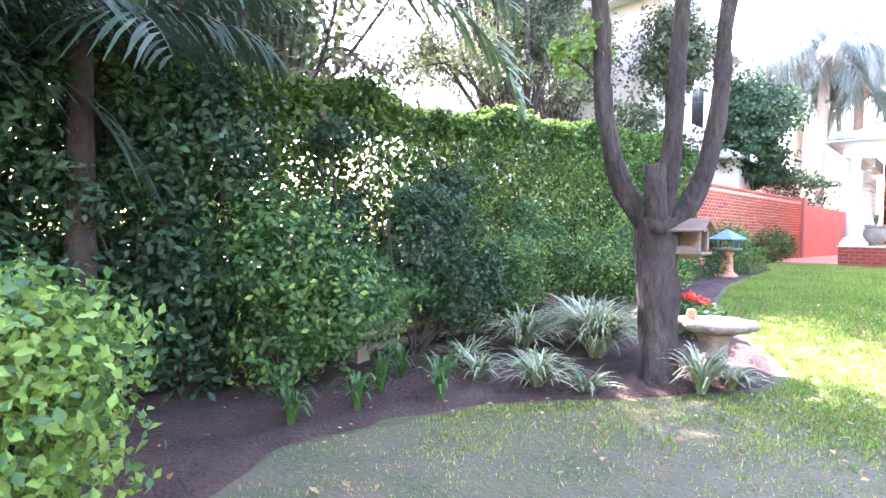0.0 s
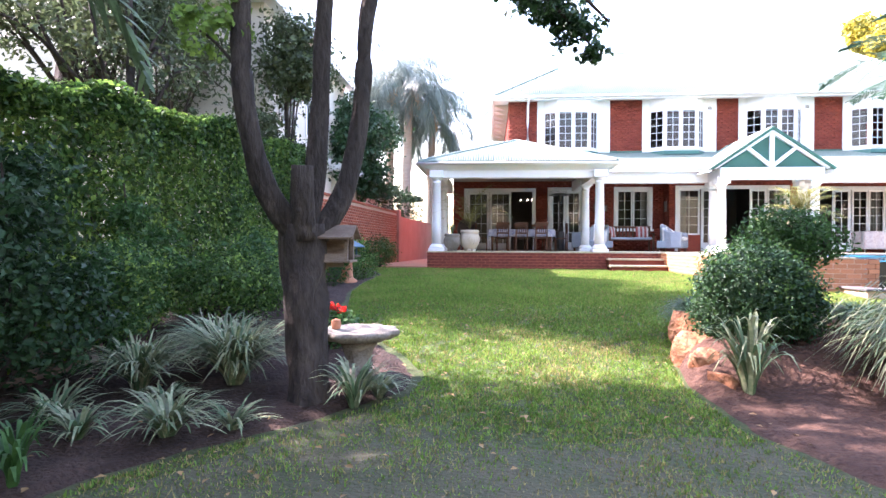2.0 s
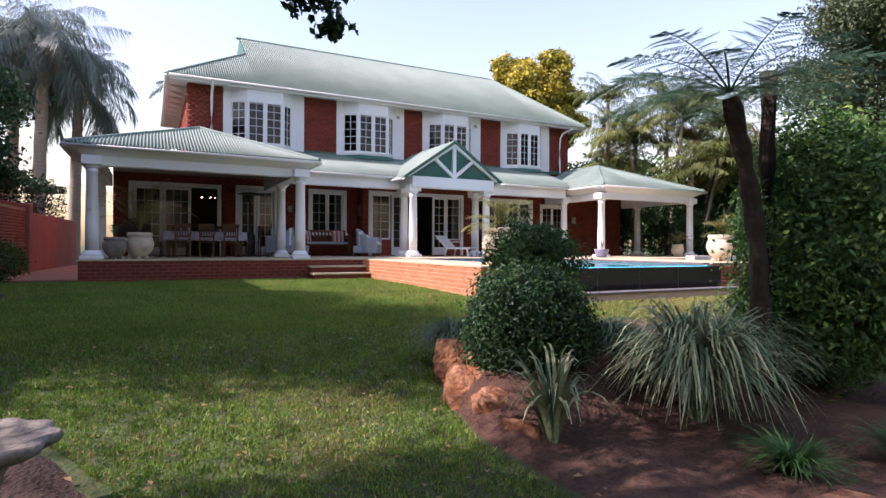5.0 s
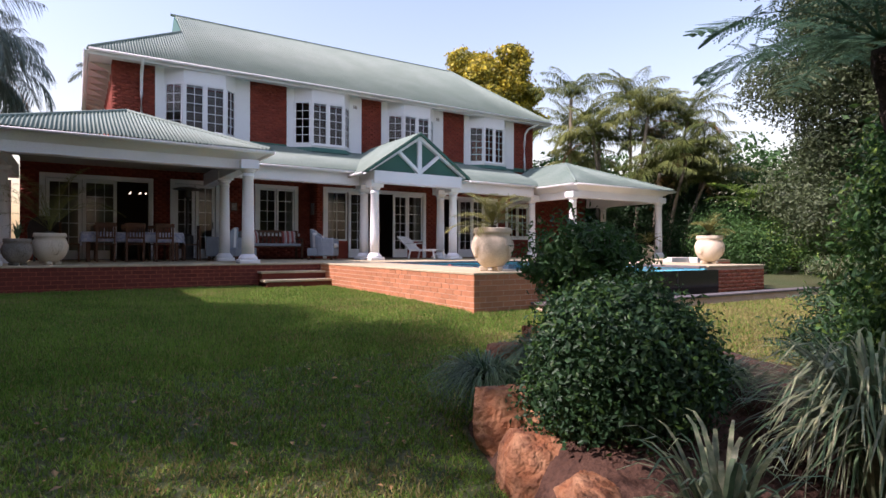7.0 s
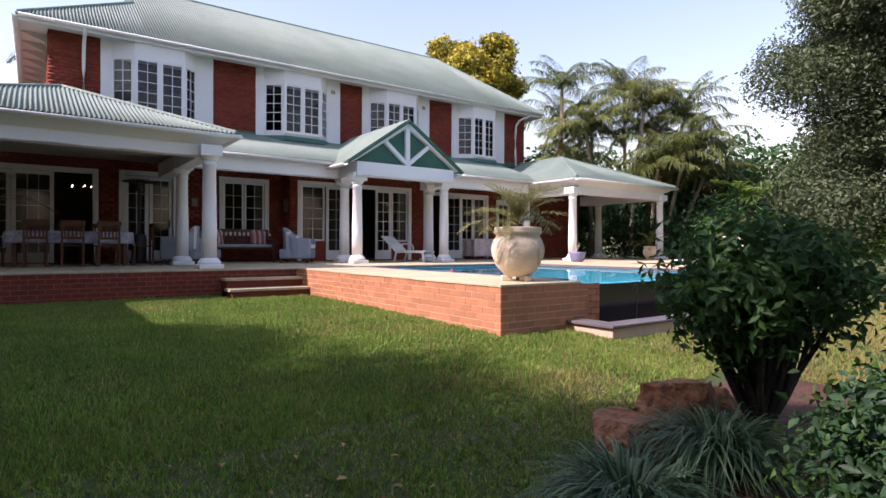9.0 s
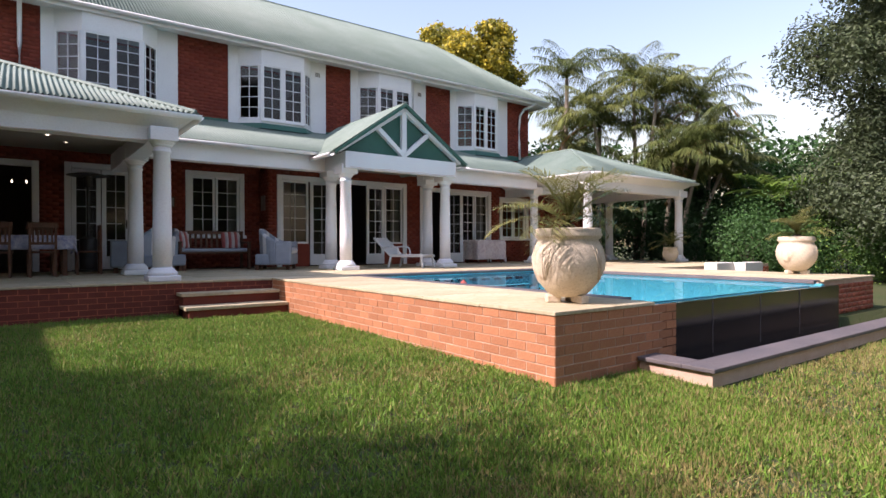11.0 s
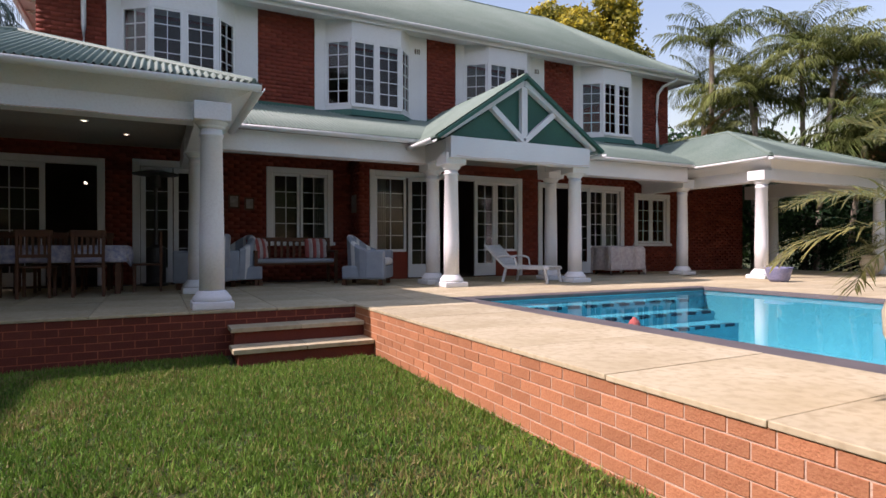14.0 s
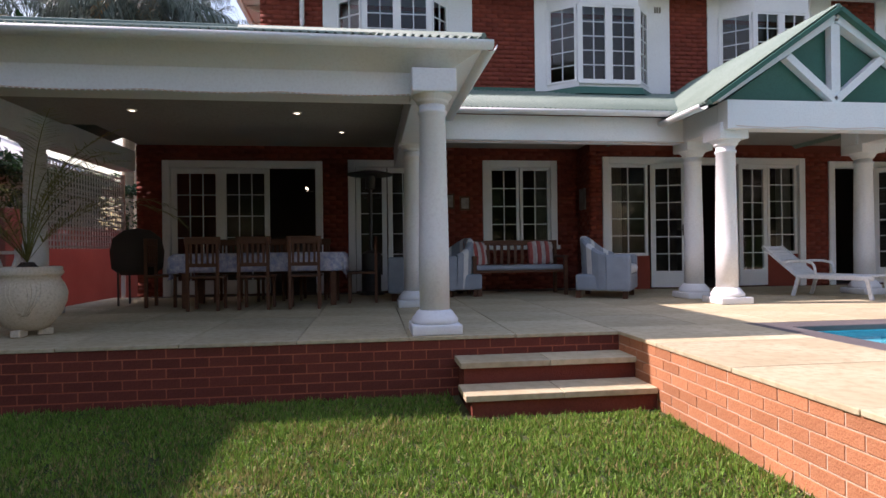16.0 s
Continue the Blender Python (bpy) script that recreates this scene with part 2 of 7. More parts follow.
def raw_mesh(name, verts, faces, mat, parent=None, label="", kind=""):
    """One mesh from numpy arrays of places and of triangles or quads."""
    me = bpy.data.meshes.new(name)
    verts, faces = np.asarray(verts, np.float32), np.asarray(faces, np.int32)
    k = faces.shape[1]
    me.vertices.add(len(verts))
    me.vertices.foreach_set("co", verts.ravel())
    me.loops.add(faces.size)
    me.loops.foreach_set("vertex_index", faces.ravel())
    me.polygons.add(len(faces))
    me.polygons.foreach_set("loop_start", np.arange(0, faces.size, k, dtype=np.int32))
    me.update(calc_edges=True)
    me.materials.append(mat)
    ob = new(name, me)
    if parent:
        ob.parent = parent
    return tagged(ob, label=label, kind=kind)


def thing(name, label, category, group="", kind="", at=(0, 0, 0)):
    ob = new(name)
    ob.empty_display_size = 0.1
    ob.location = at
    return tagged(ob, label, category, group, kind)


def box(bm, x0, x1, y0, y1, z0, z1, bevel=0.0, m=None):
    made = bmesh.ops.create_cube(bm, size=1.0)["verts"]
    for v in made:
        v.co = Vector((x0 + (v.co.x + 0.5) * (x1 - x0), y0 + (v.co.y + 0.5) * (y1 - y0), z0 + (v.co.z + 0.5) * (z1 - z0)))
    if m is not None:
        bmesh.ops.transform(bm, matrix=m, verts=made)
    if bevel:
        edges = list({e for v in made for e in v.link_edges})
        bmesh.ops.bevel(bm, geom=edges, offset=bevel, segments=2, affect="EDGES", profile=0.5)


def boxed(name, x0, x1, y0, y1, z0, z1, mat, parent=None, bevel=0.0, label=""):
    bm = bmesh.new()
    box(bm, x0, x1, y0, y1, z0, z1, bevel)
    return part(name, bm, mat, parent, label)


def beam(bm, a, b, w, h=None):
    """A square bar from a to b."""
    a, b = Vector(a), Vector(b)
    d = b - a
    made = bmesh.ops.create_cube(bm, size=1.0)["verts"]
    m = Matrix.Translation((a + b) / 2) @ d.to_track_quat("Z", "Y").to_matrix().to_4x4() @ Matrix.Diagonal((w, h or w, d.length, 1))
    bmesh.ops.transform(bm, matrix=m, verts=made)


def prism(bm, outline, y0, y1):
    """An outline in x and z, drawn from y0 to y1."""
    f = [bm.verts.new((x, y0, z)) for x, z in outline]
    g = [bm.verts.new((x, y1, z)) for x, z in outline]
    bm.faces.new(f)
    bm.faces.new(g[::-1])
    for i in range(len(f)):
        j = (i + 1) % len(f)
        bm.faces.new((f[i], f[j], g[j], g[i]))


def lathe(bm, profile, n=28, at=(0, 0, 0), wave=0.0, lobes=0):
    """A profile of radius and height, turned about z."""
    rings = []
    for r, z in profile:
        rings.append([bm.verts.new((at[0] + r * (1 + wave * math.cos(lobes * 2 * math.pi * i / n)) * math.cos(2 * math.pi * i / n),
                                    at[1] + r * (1 + wave * math.cos(lobes * 2 * math.pi * i / n)) * math.sin(2 * math.pi * i / n), at[2] + z)) for i in range(n)])
    for p, q in zip(rings, rings[1:]):
        for i in range(n):
            j = (i + 1) % n
            bm.faces.new((p[i], p[j], q[j], q[i]))
    bm.faces.new(rings[0][::-1])
    bm.faces.new(rings[-1])


def tube(bm, points, radii, n=10, knots=0.0):
    """A tapered round limb through points."""
    pts = [Vector(p) for p in points]
    rings = []
    for k, p in enumerate(pts):
        d = (pts[min(k + 1, len(pts) - 1)] - pts[max(k - 1, 0)]).normalized()
        q = d.to_track_quat("Z", "Y")
        rings.append([bm.verts.new(p + q @ Vector((math.cos(2 * math.pi * i / n), math.sin(2 * math.pi * i / n), 0)) * radii[k]
                                   * (1 + knots * noise.noise(p * 3 + Vector((i * 1.7, 0, 0))))) for i in range(n)])
    for a, b in zip(rings, rings[1:]):
        for i in range(n):
            j = (i + 1) % n
            bm.faces.new((a[i], a[j], b[j], b[i]))
    bm.faces.new(rings[0][::-1])
    bm.faces.new(rings[-1])


def smooth_path(points, steps=5):
    """A Catmull-Rom line through points."""
    p = [Vector(q) for q in points]
    p = [2 * p[0] - p[1]] + p + [2 * p[-1] - p[-2]]
    out = []
    for i in range(1, len(p) - 2):
        for k in range(steps):
            t = k / steps
            a, b, c, d = p[i - 1:i + 3]
            out.append(0.5 * (2 * b + (c - a) * t + (2 * a - 5 * b + 4 * c - d) * t * t + (3 * b - a - 3 * c + d) * t ** 3))
    return out + [p[-2]]


# ---- ground ----
def gz(x, y):
    """The height of the ground: it rises gently towards the house."""
    return np.interp(y, [-4, 0, 3, 4.5, 6, 8, 10, 12, 16], [-0.02, -0.02, 0.0, 0.06, 0.22, 0.38, 0.50, 0.54, 0.57])


BED_Y = [-6, -1, 0.1, 0.6, 1.4, 2.1, 2.7, 3.3, 3.9, 4.5, 5.1, 6.0, 7.5, 9.0, 11.0, 13.0, 15.0, 18]
BED_X = [-3.0, -3.0, -3.0, -3.35, -3.2, -3.0, -2.55, -2.0, -1.55, -1.5, -1.8, -2.4, -3.0, -3.3, -3.4, -3.5, -4.2, -4.6]
ROCK_Y = [-6, 0, 1.5, 2.5, 3.3, 4.3, 5.2, 5.9, 6.4, 6.9, 7.3, 7.6]
ROCK_X = [1.7, 1.65, 1.45, 1.15, 0.88, 0.85, 1.0, 1.25, 1.9, 2.7, 3.9, 5.4]


def sheet(name, xs, ys, lift, mat, label, kind="structure", rough=0.0):
    X, Y = np.meshgrid(xs, ys)
    Z = gz(X, Y) + lift
    if rough:
        Z = Z + rough * np.vectorize(lambda a, b: noise.noise((a * 2.3, b * 2.3, 0)) + 0.5 * noise.noise((a * 7, b * 7, 3)))(X, Y)
    Z = np.where((X > 5.68) & (X < 10.57) & (Y > 9.97) & (Y < 16.14), -1.0, Z)
    Z = np.where((X > 5.32) & (X < 13.28) & (Y > 9.07) & (Y < 9.93), 0.0, Z)
    v = np.stack([X, Y, Z], -1).reshape(-1, 3)
    n = len(xs)
    i = (np.arange(len(ys) - 1)[:, None] * n + np.arange(n - 1)).ravel()
    return raw_mesh(name, v, np.stack([i, i + 1, i + n + 1, i + n], -1), mat, label=label, kind=kind)


axis = np.concatenate([[-600, -200, -80, -40], np.arange(-24, 30, 0.5), [40, 80, 200, 600]])
axis = np.sort(np.concatenate([axis, [5.31, 5.33, 5.66, 5.69, 10.56, 10.58, 13.27, 13.29, 9.06, 9.08, 9.92, 9.94, 9.96, 9.98, 16.13, 16.15]]))
ground = sheet("ground", axis, axis, 0.0, L["ground"], "mown green lawn with worn brown patches")
tagged(ground, category="lawn")


def bank(x, y):
    """The raised, eroded bank of the rock bed above the lawn."""
    d = np.clip((x - np.interp(y, ROCK_Y, ROCK_X)) / 0.45, 0, 1)
    return 0.34 * np.interp(y, [3.9, 4.7, 6.5, 7.2], [0, 1, 1, 0]) * d ** 0.7 * np.interp(x, [3.0, 4.8], [1, 0])


def bed(name, side, y0, y1, far, label):
    """A strip of bare soil between a curved edge of the lawn and a straight far side, slightly proud and lumpy."""
    ys = np.arange(y0, y1, 0.12)
    rows, n = [], 40
    for y in ys:
        e = (np.interp(y, BED_Y, BED_X) if side < 0 else np.interp(y, ROCK_Y, ROCK_X)) + 0.05 * noise.noise((y * 3, side, 0))
        for k in range(n):
            x = e + (far - e) * (k / (n - 1)) ** 1.3
            rise = min(1, k / 3)
            rows.append((x, y, float(gz(x, y)) + (float(bank(x, y)) if side > 0 else 0.0) - 0.02 + rise * (0.05 + 0.035 * noise.noise((x * 2.5, y * 2.5, 1)) + 0.02 * noise.noise((x * 8, y * 8, 2)))))
    i = (np.arange(len(ys) - 1)[:, None] * n + np.arange(n - 1)).ravel()
    return raw_mesh(name, rows, np.stack([i, i + 1, i + n + 1, i + n], -1), M["soil" if side > 0 else "soil_shaded"], label=label, kind="structure")


def worn_patch(label, y0, y1):
    """Dusty trodden earth showing through thin grass, with a ragged far edge."""
    n, m, rows = 60, 60, []
    for i in range(n + 1):
        for j in range(m + 1):
            y = y0 + (y1 - y0) * i / n
            a, b = float(np.interp(y, BED_Y, BED_X)) + 0.02, float(np.interp(y, ROCK_Y, ROCK_X)) - 0.02
            x = a + (b - a) * j / m
            y += (0.7 * noise.noise((x * 0.9, 3.0, 0)) + 0.25 * noise.noise((x * 3.0, 7.0, 0))) * (i / n)
            rows.append((x, y, float(gz(x, y)) + 0.006 + 0.004 * noise.noise((x * 5, y * 5, 1))))
    i = (np.arange(n)[:, None] * (m + 1) + np.arange(m)).ravel()
    return tagged(raw_mesh("worn_ground", rows, np.stack([i, i + 1, i + m + 2, i + m + 1], -1), M["dust"], label=label, kind="structure"), category="ground")


worn_patch("dusty trodden earth with thin worn grass", -4.0, 3.0)
bed("flower_bed", -1, -5.0, 15.0, -7.5, "bare reddish soil bed under hedge and shrubs")
bed("flower_bed", 1, -5.0, 7.25, 5.4, "bare reddish soil bed edged with ochre rocks")


# ---- masonry helpers ----
CUBE_V = np.array([(x, y, z) for x in (0, 1) for y in (0, 1) for z in (0, 1)], float)
CUBE_F = np.array([(0, 1, 3, 2), (4, 6, 7, 5), (0, 4, 5, 1), (2, 3, 7, 6), (0, 2, 6, 4), (1, 5, 7, 3)])
BL, BH, BJ = 0.222, 0.0755, 0.010


def courses(length, height, holes=()):
    """Stretcher bond: (u0, u1, v0, v1) of every whole or cut brick outside the holes."""
    out, row, v = [], 0, 0.0
    while v + BH * 0.6 < height:
        u = -(row % 2) * (BL + BJ) / 2
        v1 = min(v + BH, height)
        while u < length:
            a, b = max(u, 0), min(u + BL, length)
            for h0, h1, g0, g1 in holes:
                if v1 > g0 + 0.01 and v < g1 - 0.01 and b > h0 and a < h1:
                    if a < h0 - 0.03:
                        b = h0
                    elif b > h1 + 0.03:
                        a = h1
                    else:
                        b = a
            if b - a > 0.03:
                out.append((a, b, v, v1))
            u += BL + BJ
        v += BH + BJ
        row += 1
    return out


def brick_skin(name, parent, m, length, height, holes, mat, proud=0.004):
    """All the bricks of one wall face joined, laid along x and z of m, standing proud of the mortar along -y."""
    c = np.array(courses(length, height, holes))
    n = len(c)
    jit = np.random.rand(n) * 0.002
    lo = np.stack([c[:, 0], -proud - jit, c[:, 2]], -1)
    hi = np.stack([c[:, 1], np.full(n, 0.02), c[:, 3]], -1)
    v = (lo[:, None] + CUBE_V[None] * (hi - lo)[:, None]).reshape(-1, 3)
    f = (CUBE_F[None] + 8 * np.arange(n)[:, None, None]).reshape(-1, 4)
    ob = raw_mesh(name, v, f, mat, parent, kind="stuff")
    ob.matrix_local = m
    return ob


BRICKS = {}


def brick_mesh(length, height, kind):
    key = (round(length, 3), round(height, 3), kind)
    if key not in BRICKS:
        bm = bmesh.new()
        box(bm, 0, key[0], -0.004, 0.03, 0, key[1], 0.003)
        me = bpy.data.meshes.new("brick")
        bm.to_mesh(me)
        bm.free()
        me.materials.append(M[kind])
        BRICKS[key] = me
    return BRICKS[key]


def brick_pieces(parent, m, length, height, kind="brick_piece", skip=lambda u, v: False):
    """Single bricks over one wall face."""
    for a, b, v0, v1 in courses(length, height):
        if skip(a, v0):
            continue
        ob = new("brick", brick_mesh(b - a, v1 - v0, kind))
        ob.parent = parent
        ob.matrix_local = m @ pose(a, -random.uniform(0, 0.003), v0, 0, 0, random.uniform(-0.3, 0.3))


def holed_wall(x0, x1, y0, y1, z0, z1, holes, mat, parent):
    """A thick wall along x with openings (x0, x1, z0, z1) through it, each pier, apron and lintel a part."""
    x = x0
    for a, b, c, d in sorted(holes):
        if a > x:
            boxed("wall_pier", x, a, y0, y1, z0, z1, mat, parent)
        if c > z0:
            boxed("wall_apron", a, b, y0, y1, z0, c, mat, parent)
        if d < z1:
            boxed("wall_lintel", a, b, y0, y1, d, z1, mat, parent)
        x = b
    if x < x1:
        boxed("wall_pier", x, x1, y0, y1, z0, z1, mat, parent)


PANES = {}


def pane_mesh(w, h):
    key = (round(w, 2), round(h, 2))
    if key not in PANES:
        bm = bmesh.new()
        bm.faces.new([bm.verts.new(p) for p in ((0, 0, 0), (w, 0, 0), (w, 0, h), (0, 0, h))])
        me = bpy.data.meshes.new("pane")
        bm.to_mesh(me)
        bm.free()
        me.materials.append(M["glass"])
        PANES[key] = me
    return PANES[key]


def glazed(name, parent, p0, p1, z0, z1, cols, rows, fw=0.055, bottom=0.0, handle=False):
    """A white sash or door leaf from p0 to p1 in plan, with glazing bars and single panes."""
    d = Vector((p1[0] - p0[0], p1[1] - p0[1], 0))
    w, h = d.length, z1 - z0
    m = pose(p0[0], p0[1], z0, 0, 0, math.degrees(math.atan2(d.y, d.x)))
    bm = bmesh.new()
    lo = max(bottom, fw)
    box(bm, 0, fw, -0.025, 0.025, 0, h, 0.004)
    box(bm, w - fw, w, -0.025, 0.025, 0, h, 0.004)
    box(bm, fw, w - fw, -0.023, 0.023, 0, lo)
    box(bm, fw, w - fw, -0.023, 0.023, h - fw, h)
    pw, ph = (w - 2 * fw) / cols, (h - fw - lo) / rows
    for i in range(1, cols):
        box(bm, fw + i * pw - 0.008, fw + i * pw + 0.008, -0.017, 0.017, lo, h - fw)
    for j in range(1, rows):
        box(bm, fw, w - fw, -0.015, 0.015, lo + j * ph - 0.008, lo + j * ph + 0.008)
    leaf = part(name, bm, M["white"], parent)
    leaf.matrix_local = m
    for i in range(cols):
        for j in range(rows):
            ob = new("pane", pane_mesh(pw, ph))
            ob.visible_shadow = False
            ob.parent = leaf
            ob.location = (fw + i * pw, 0, lo + j * ph)
    if handle:
        bm = bmesh.new()
        box(bm, w - fw + 0.01, w - fw + 0.04, -0.05, -0.025, 0.95, 1.15, 0.005)
        tube(bm, [(w - fw + 0.025, -0.05, 1.06), (w - fw + 0.025, -0.08, 1.06), (w - fw - 0.08, -0.08, 1.06)], [0.009] * 3, 8)
        part("handle", bm, M["metal"], leaf, "dark steel lever handle")
    return leaf


def corrugated(name, parent, a, along, up, top, mat, label="", pitch=0.076, deep=0.021):
    """Corrugated iron: a is the eave's start, along the eave's direction, up the way up the slope (both unit),
    top the (u, run) outline of its upper edge."""
    a, along, up = Vector(a), Vector(along), Vector(up).normalized()
    nrm = along.cross(up).normalized()
    if nrm.z < 0:
        nrm = -nrm
    us, runs = [p[0] for p in top], [p[1] for p in top]
    u = np.arange(us[0], us[-1], pitch / 6)
    u = np.unique(np.concatenate([u, us]))
    r = np.interp(u, us, runs)
    wave = deep * np.cos(u / pitch * 2 * np.pi)
    lo = np.array(a) + u[:, None] * np.array(along) + (wave + deep)[:, None] * np.array(nrm) - 0.05 * np.array(up)
    hi = np.array(a) + u[:, None] * np.array(along) + r[:, None] * np.array(up) + (wave + deep)[:, None] * np.array(nrm)
    under = 0.004 * np.array(nrm)
    v = np.concatenate([lo, hi, lo - under, hi - under])
    n = len(u)
    i = np.arange(n - 1)
    f = np.concatenate([np.stack([i, i + 1, i + 1 + n, i + n], -1), np.stack([i + 2 * n, i + 3 * n, i + 1 + 3 * n, i + 1 + 2 * n], -1),
                        np.stack([i, i + 2 * n, i + 1 + 2 * n, i + 1], -1)])
    ob = raw_mesh(name, v, f, mat, parent, label)
    ob.data.polygons.foreach_set("use_smooth", [True] * len(ob.data.polygons))
    return ob


def ridge_cap(bm, a, b, r=0.05):
    tube(bm, [a, b], [r, r], 8)


def gutter(bm, a, b):
    """A half-round eaves gutter with a fascia behind and below it."""
    a, b = Vector(a), Vector(b)
    d = (b - a).normalized()
    n = 9
    side = Vector((d.y, -d.x, 0))
    ring = [(0.07 * math.cos(t), 0.07 * math.sin(t)) for t in [math.pi + math.pi * k / n for k in range(n + 1)]]
    ring += [(0.06 * math.cos(t), 0.06 * math.sin(t)) for t in [2 * math.pi - math.pi * k / n for k in range(n + 1)]]
    ends = [[bm.verts.new(p + side * x + Vector((0, 0, z))) for x, z in ring] for p in (a, b)]
    k = len(ring)
    for i in range(k):
        j = (i + 1) % k
        bm.faces.new((ends[0][i], ends[0][j], ends[1][j], ends[1][i]))
    bm.faces.new(ends[0])
    bm.faces.new(ends[1][::-1])


# ---- house ----
T = 1.105
WL, WR = 21.74, 21.10
house = thing("house", "two-storey red facebrick house with green iron roof", "house")

left_holes = [(-1.92, 0.88, T, 3.53), (1.34, 2.78, T, 3.56), (3.87, 5.33, 1.92, 3.57)]
right_holes = [(5.98, 10.05, T, 3.55), (10.55, 13.5, T, 3.5), (13.9, 15.3, 1.9, 3.35)]
holed_wall(-2.35, 5.75, WL, WL + 0.25, 0.5, 4.3, left_holes, M["mortar_dark"], house)
holed_wall(5.75, 18.6, WR, WR + 0.25, 0.5, 4.3, right_holes, M["mortar_dark"], house)
boxed("wall_return", 5.75, 6.0, WR + 0.25, WL + 0.25, 0.5, 4.3, M["mortar_dark"], house)
BAYS = [(0.92, 3.70), (4.92, 7.67), (8.48, 11.21), (12.23, 14.85)]
holed_wall(-0.2, 15.96, WL, WL + 0.25, 4.3, 6.95, [(a + 0.35, b - 0.5, 5.0, 6.46) for a, b in BAYS], M["mortar_dark"], house)
for q in ((-0.2, 0.05, WL + 0.25, 30.0, 4.3, 6.95), (15.71, 15.96, WL + 0.25, 30.0, 0.5, 6.95), (-2.35, -2.1, WL + 0.25, 30.0, 0.5, 4.3),
          (-2.35, -0.2, 30.0, 30.25, 0.5, 4.3), (-0.2, 15.96, 30.0, 30.25, 0.5, 6.95), (18.35, 18.6, WR + 0.25, 30.0, 0.5, 4.3)):
    boxed("wall", *q, M["brick_dark"], house)
brick_skin("bricks", house, pose(-2.35, WL, T), 8.1, 2.75, [(a + 2.35, b + 2.35, c - T, d - T) for a, b, c, d in left_holes], M["brick_dark"])
brick_skin("bricks", house, pose(5.75, WR, T), 12.85, 2.6, [(a - 5.75, b - 5.75, c - T, d - T) for a, b, c, d in right_holes], M["brick_dark"])
brick_skin("bricks", house, pose(5.75, WL, T, 0, 0, -90), WL - WR, 2.6, [], M["brick_dark"])
brick_skin("bricks", house, pose(-0.2, WL, 4.75), 16.16, 2.2, [(a + 0.2, b + 0.2, 0, 2.5) for a, b in BAYS], M["brick_dark"])
brick_skin("bricks", house, pose(-0.2, 30.0, 4.3, 0, 0, -90), 8.2, 2.6, [], M["brick_dark"])
# inside floors, walls and ceiling, coloured dark so the windows read as unlit
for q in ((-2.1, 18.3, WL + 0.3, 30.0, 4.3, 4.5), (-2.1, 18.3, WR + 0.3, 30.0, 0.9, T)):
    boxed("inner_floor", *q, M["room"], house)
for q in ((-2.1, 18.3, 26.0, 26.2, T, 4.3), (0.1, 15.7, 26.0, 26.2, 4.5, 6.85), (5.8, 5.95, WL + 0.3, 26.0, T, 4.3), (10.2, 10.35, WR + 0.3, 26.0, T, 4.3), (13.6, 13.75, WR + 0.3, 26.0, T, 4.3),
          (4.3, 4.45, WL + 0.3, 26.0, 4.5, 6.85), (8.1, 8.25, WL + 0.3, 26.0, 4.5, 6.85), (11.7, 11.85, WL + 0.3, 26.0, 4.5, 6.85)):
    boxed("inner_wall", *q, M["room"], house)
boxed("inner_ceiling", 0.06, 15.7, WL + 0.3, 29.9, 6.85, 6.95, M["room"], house)

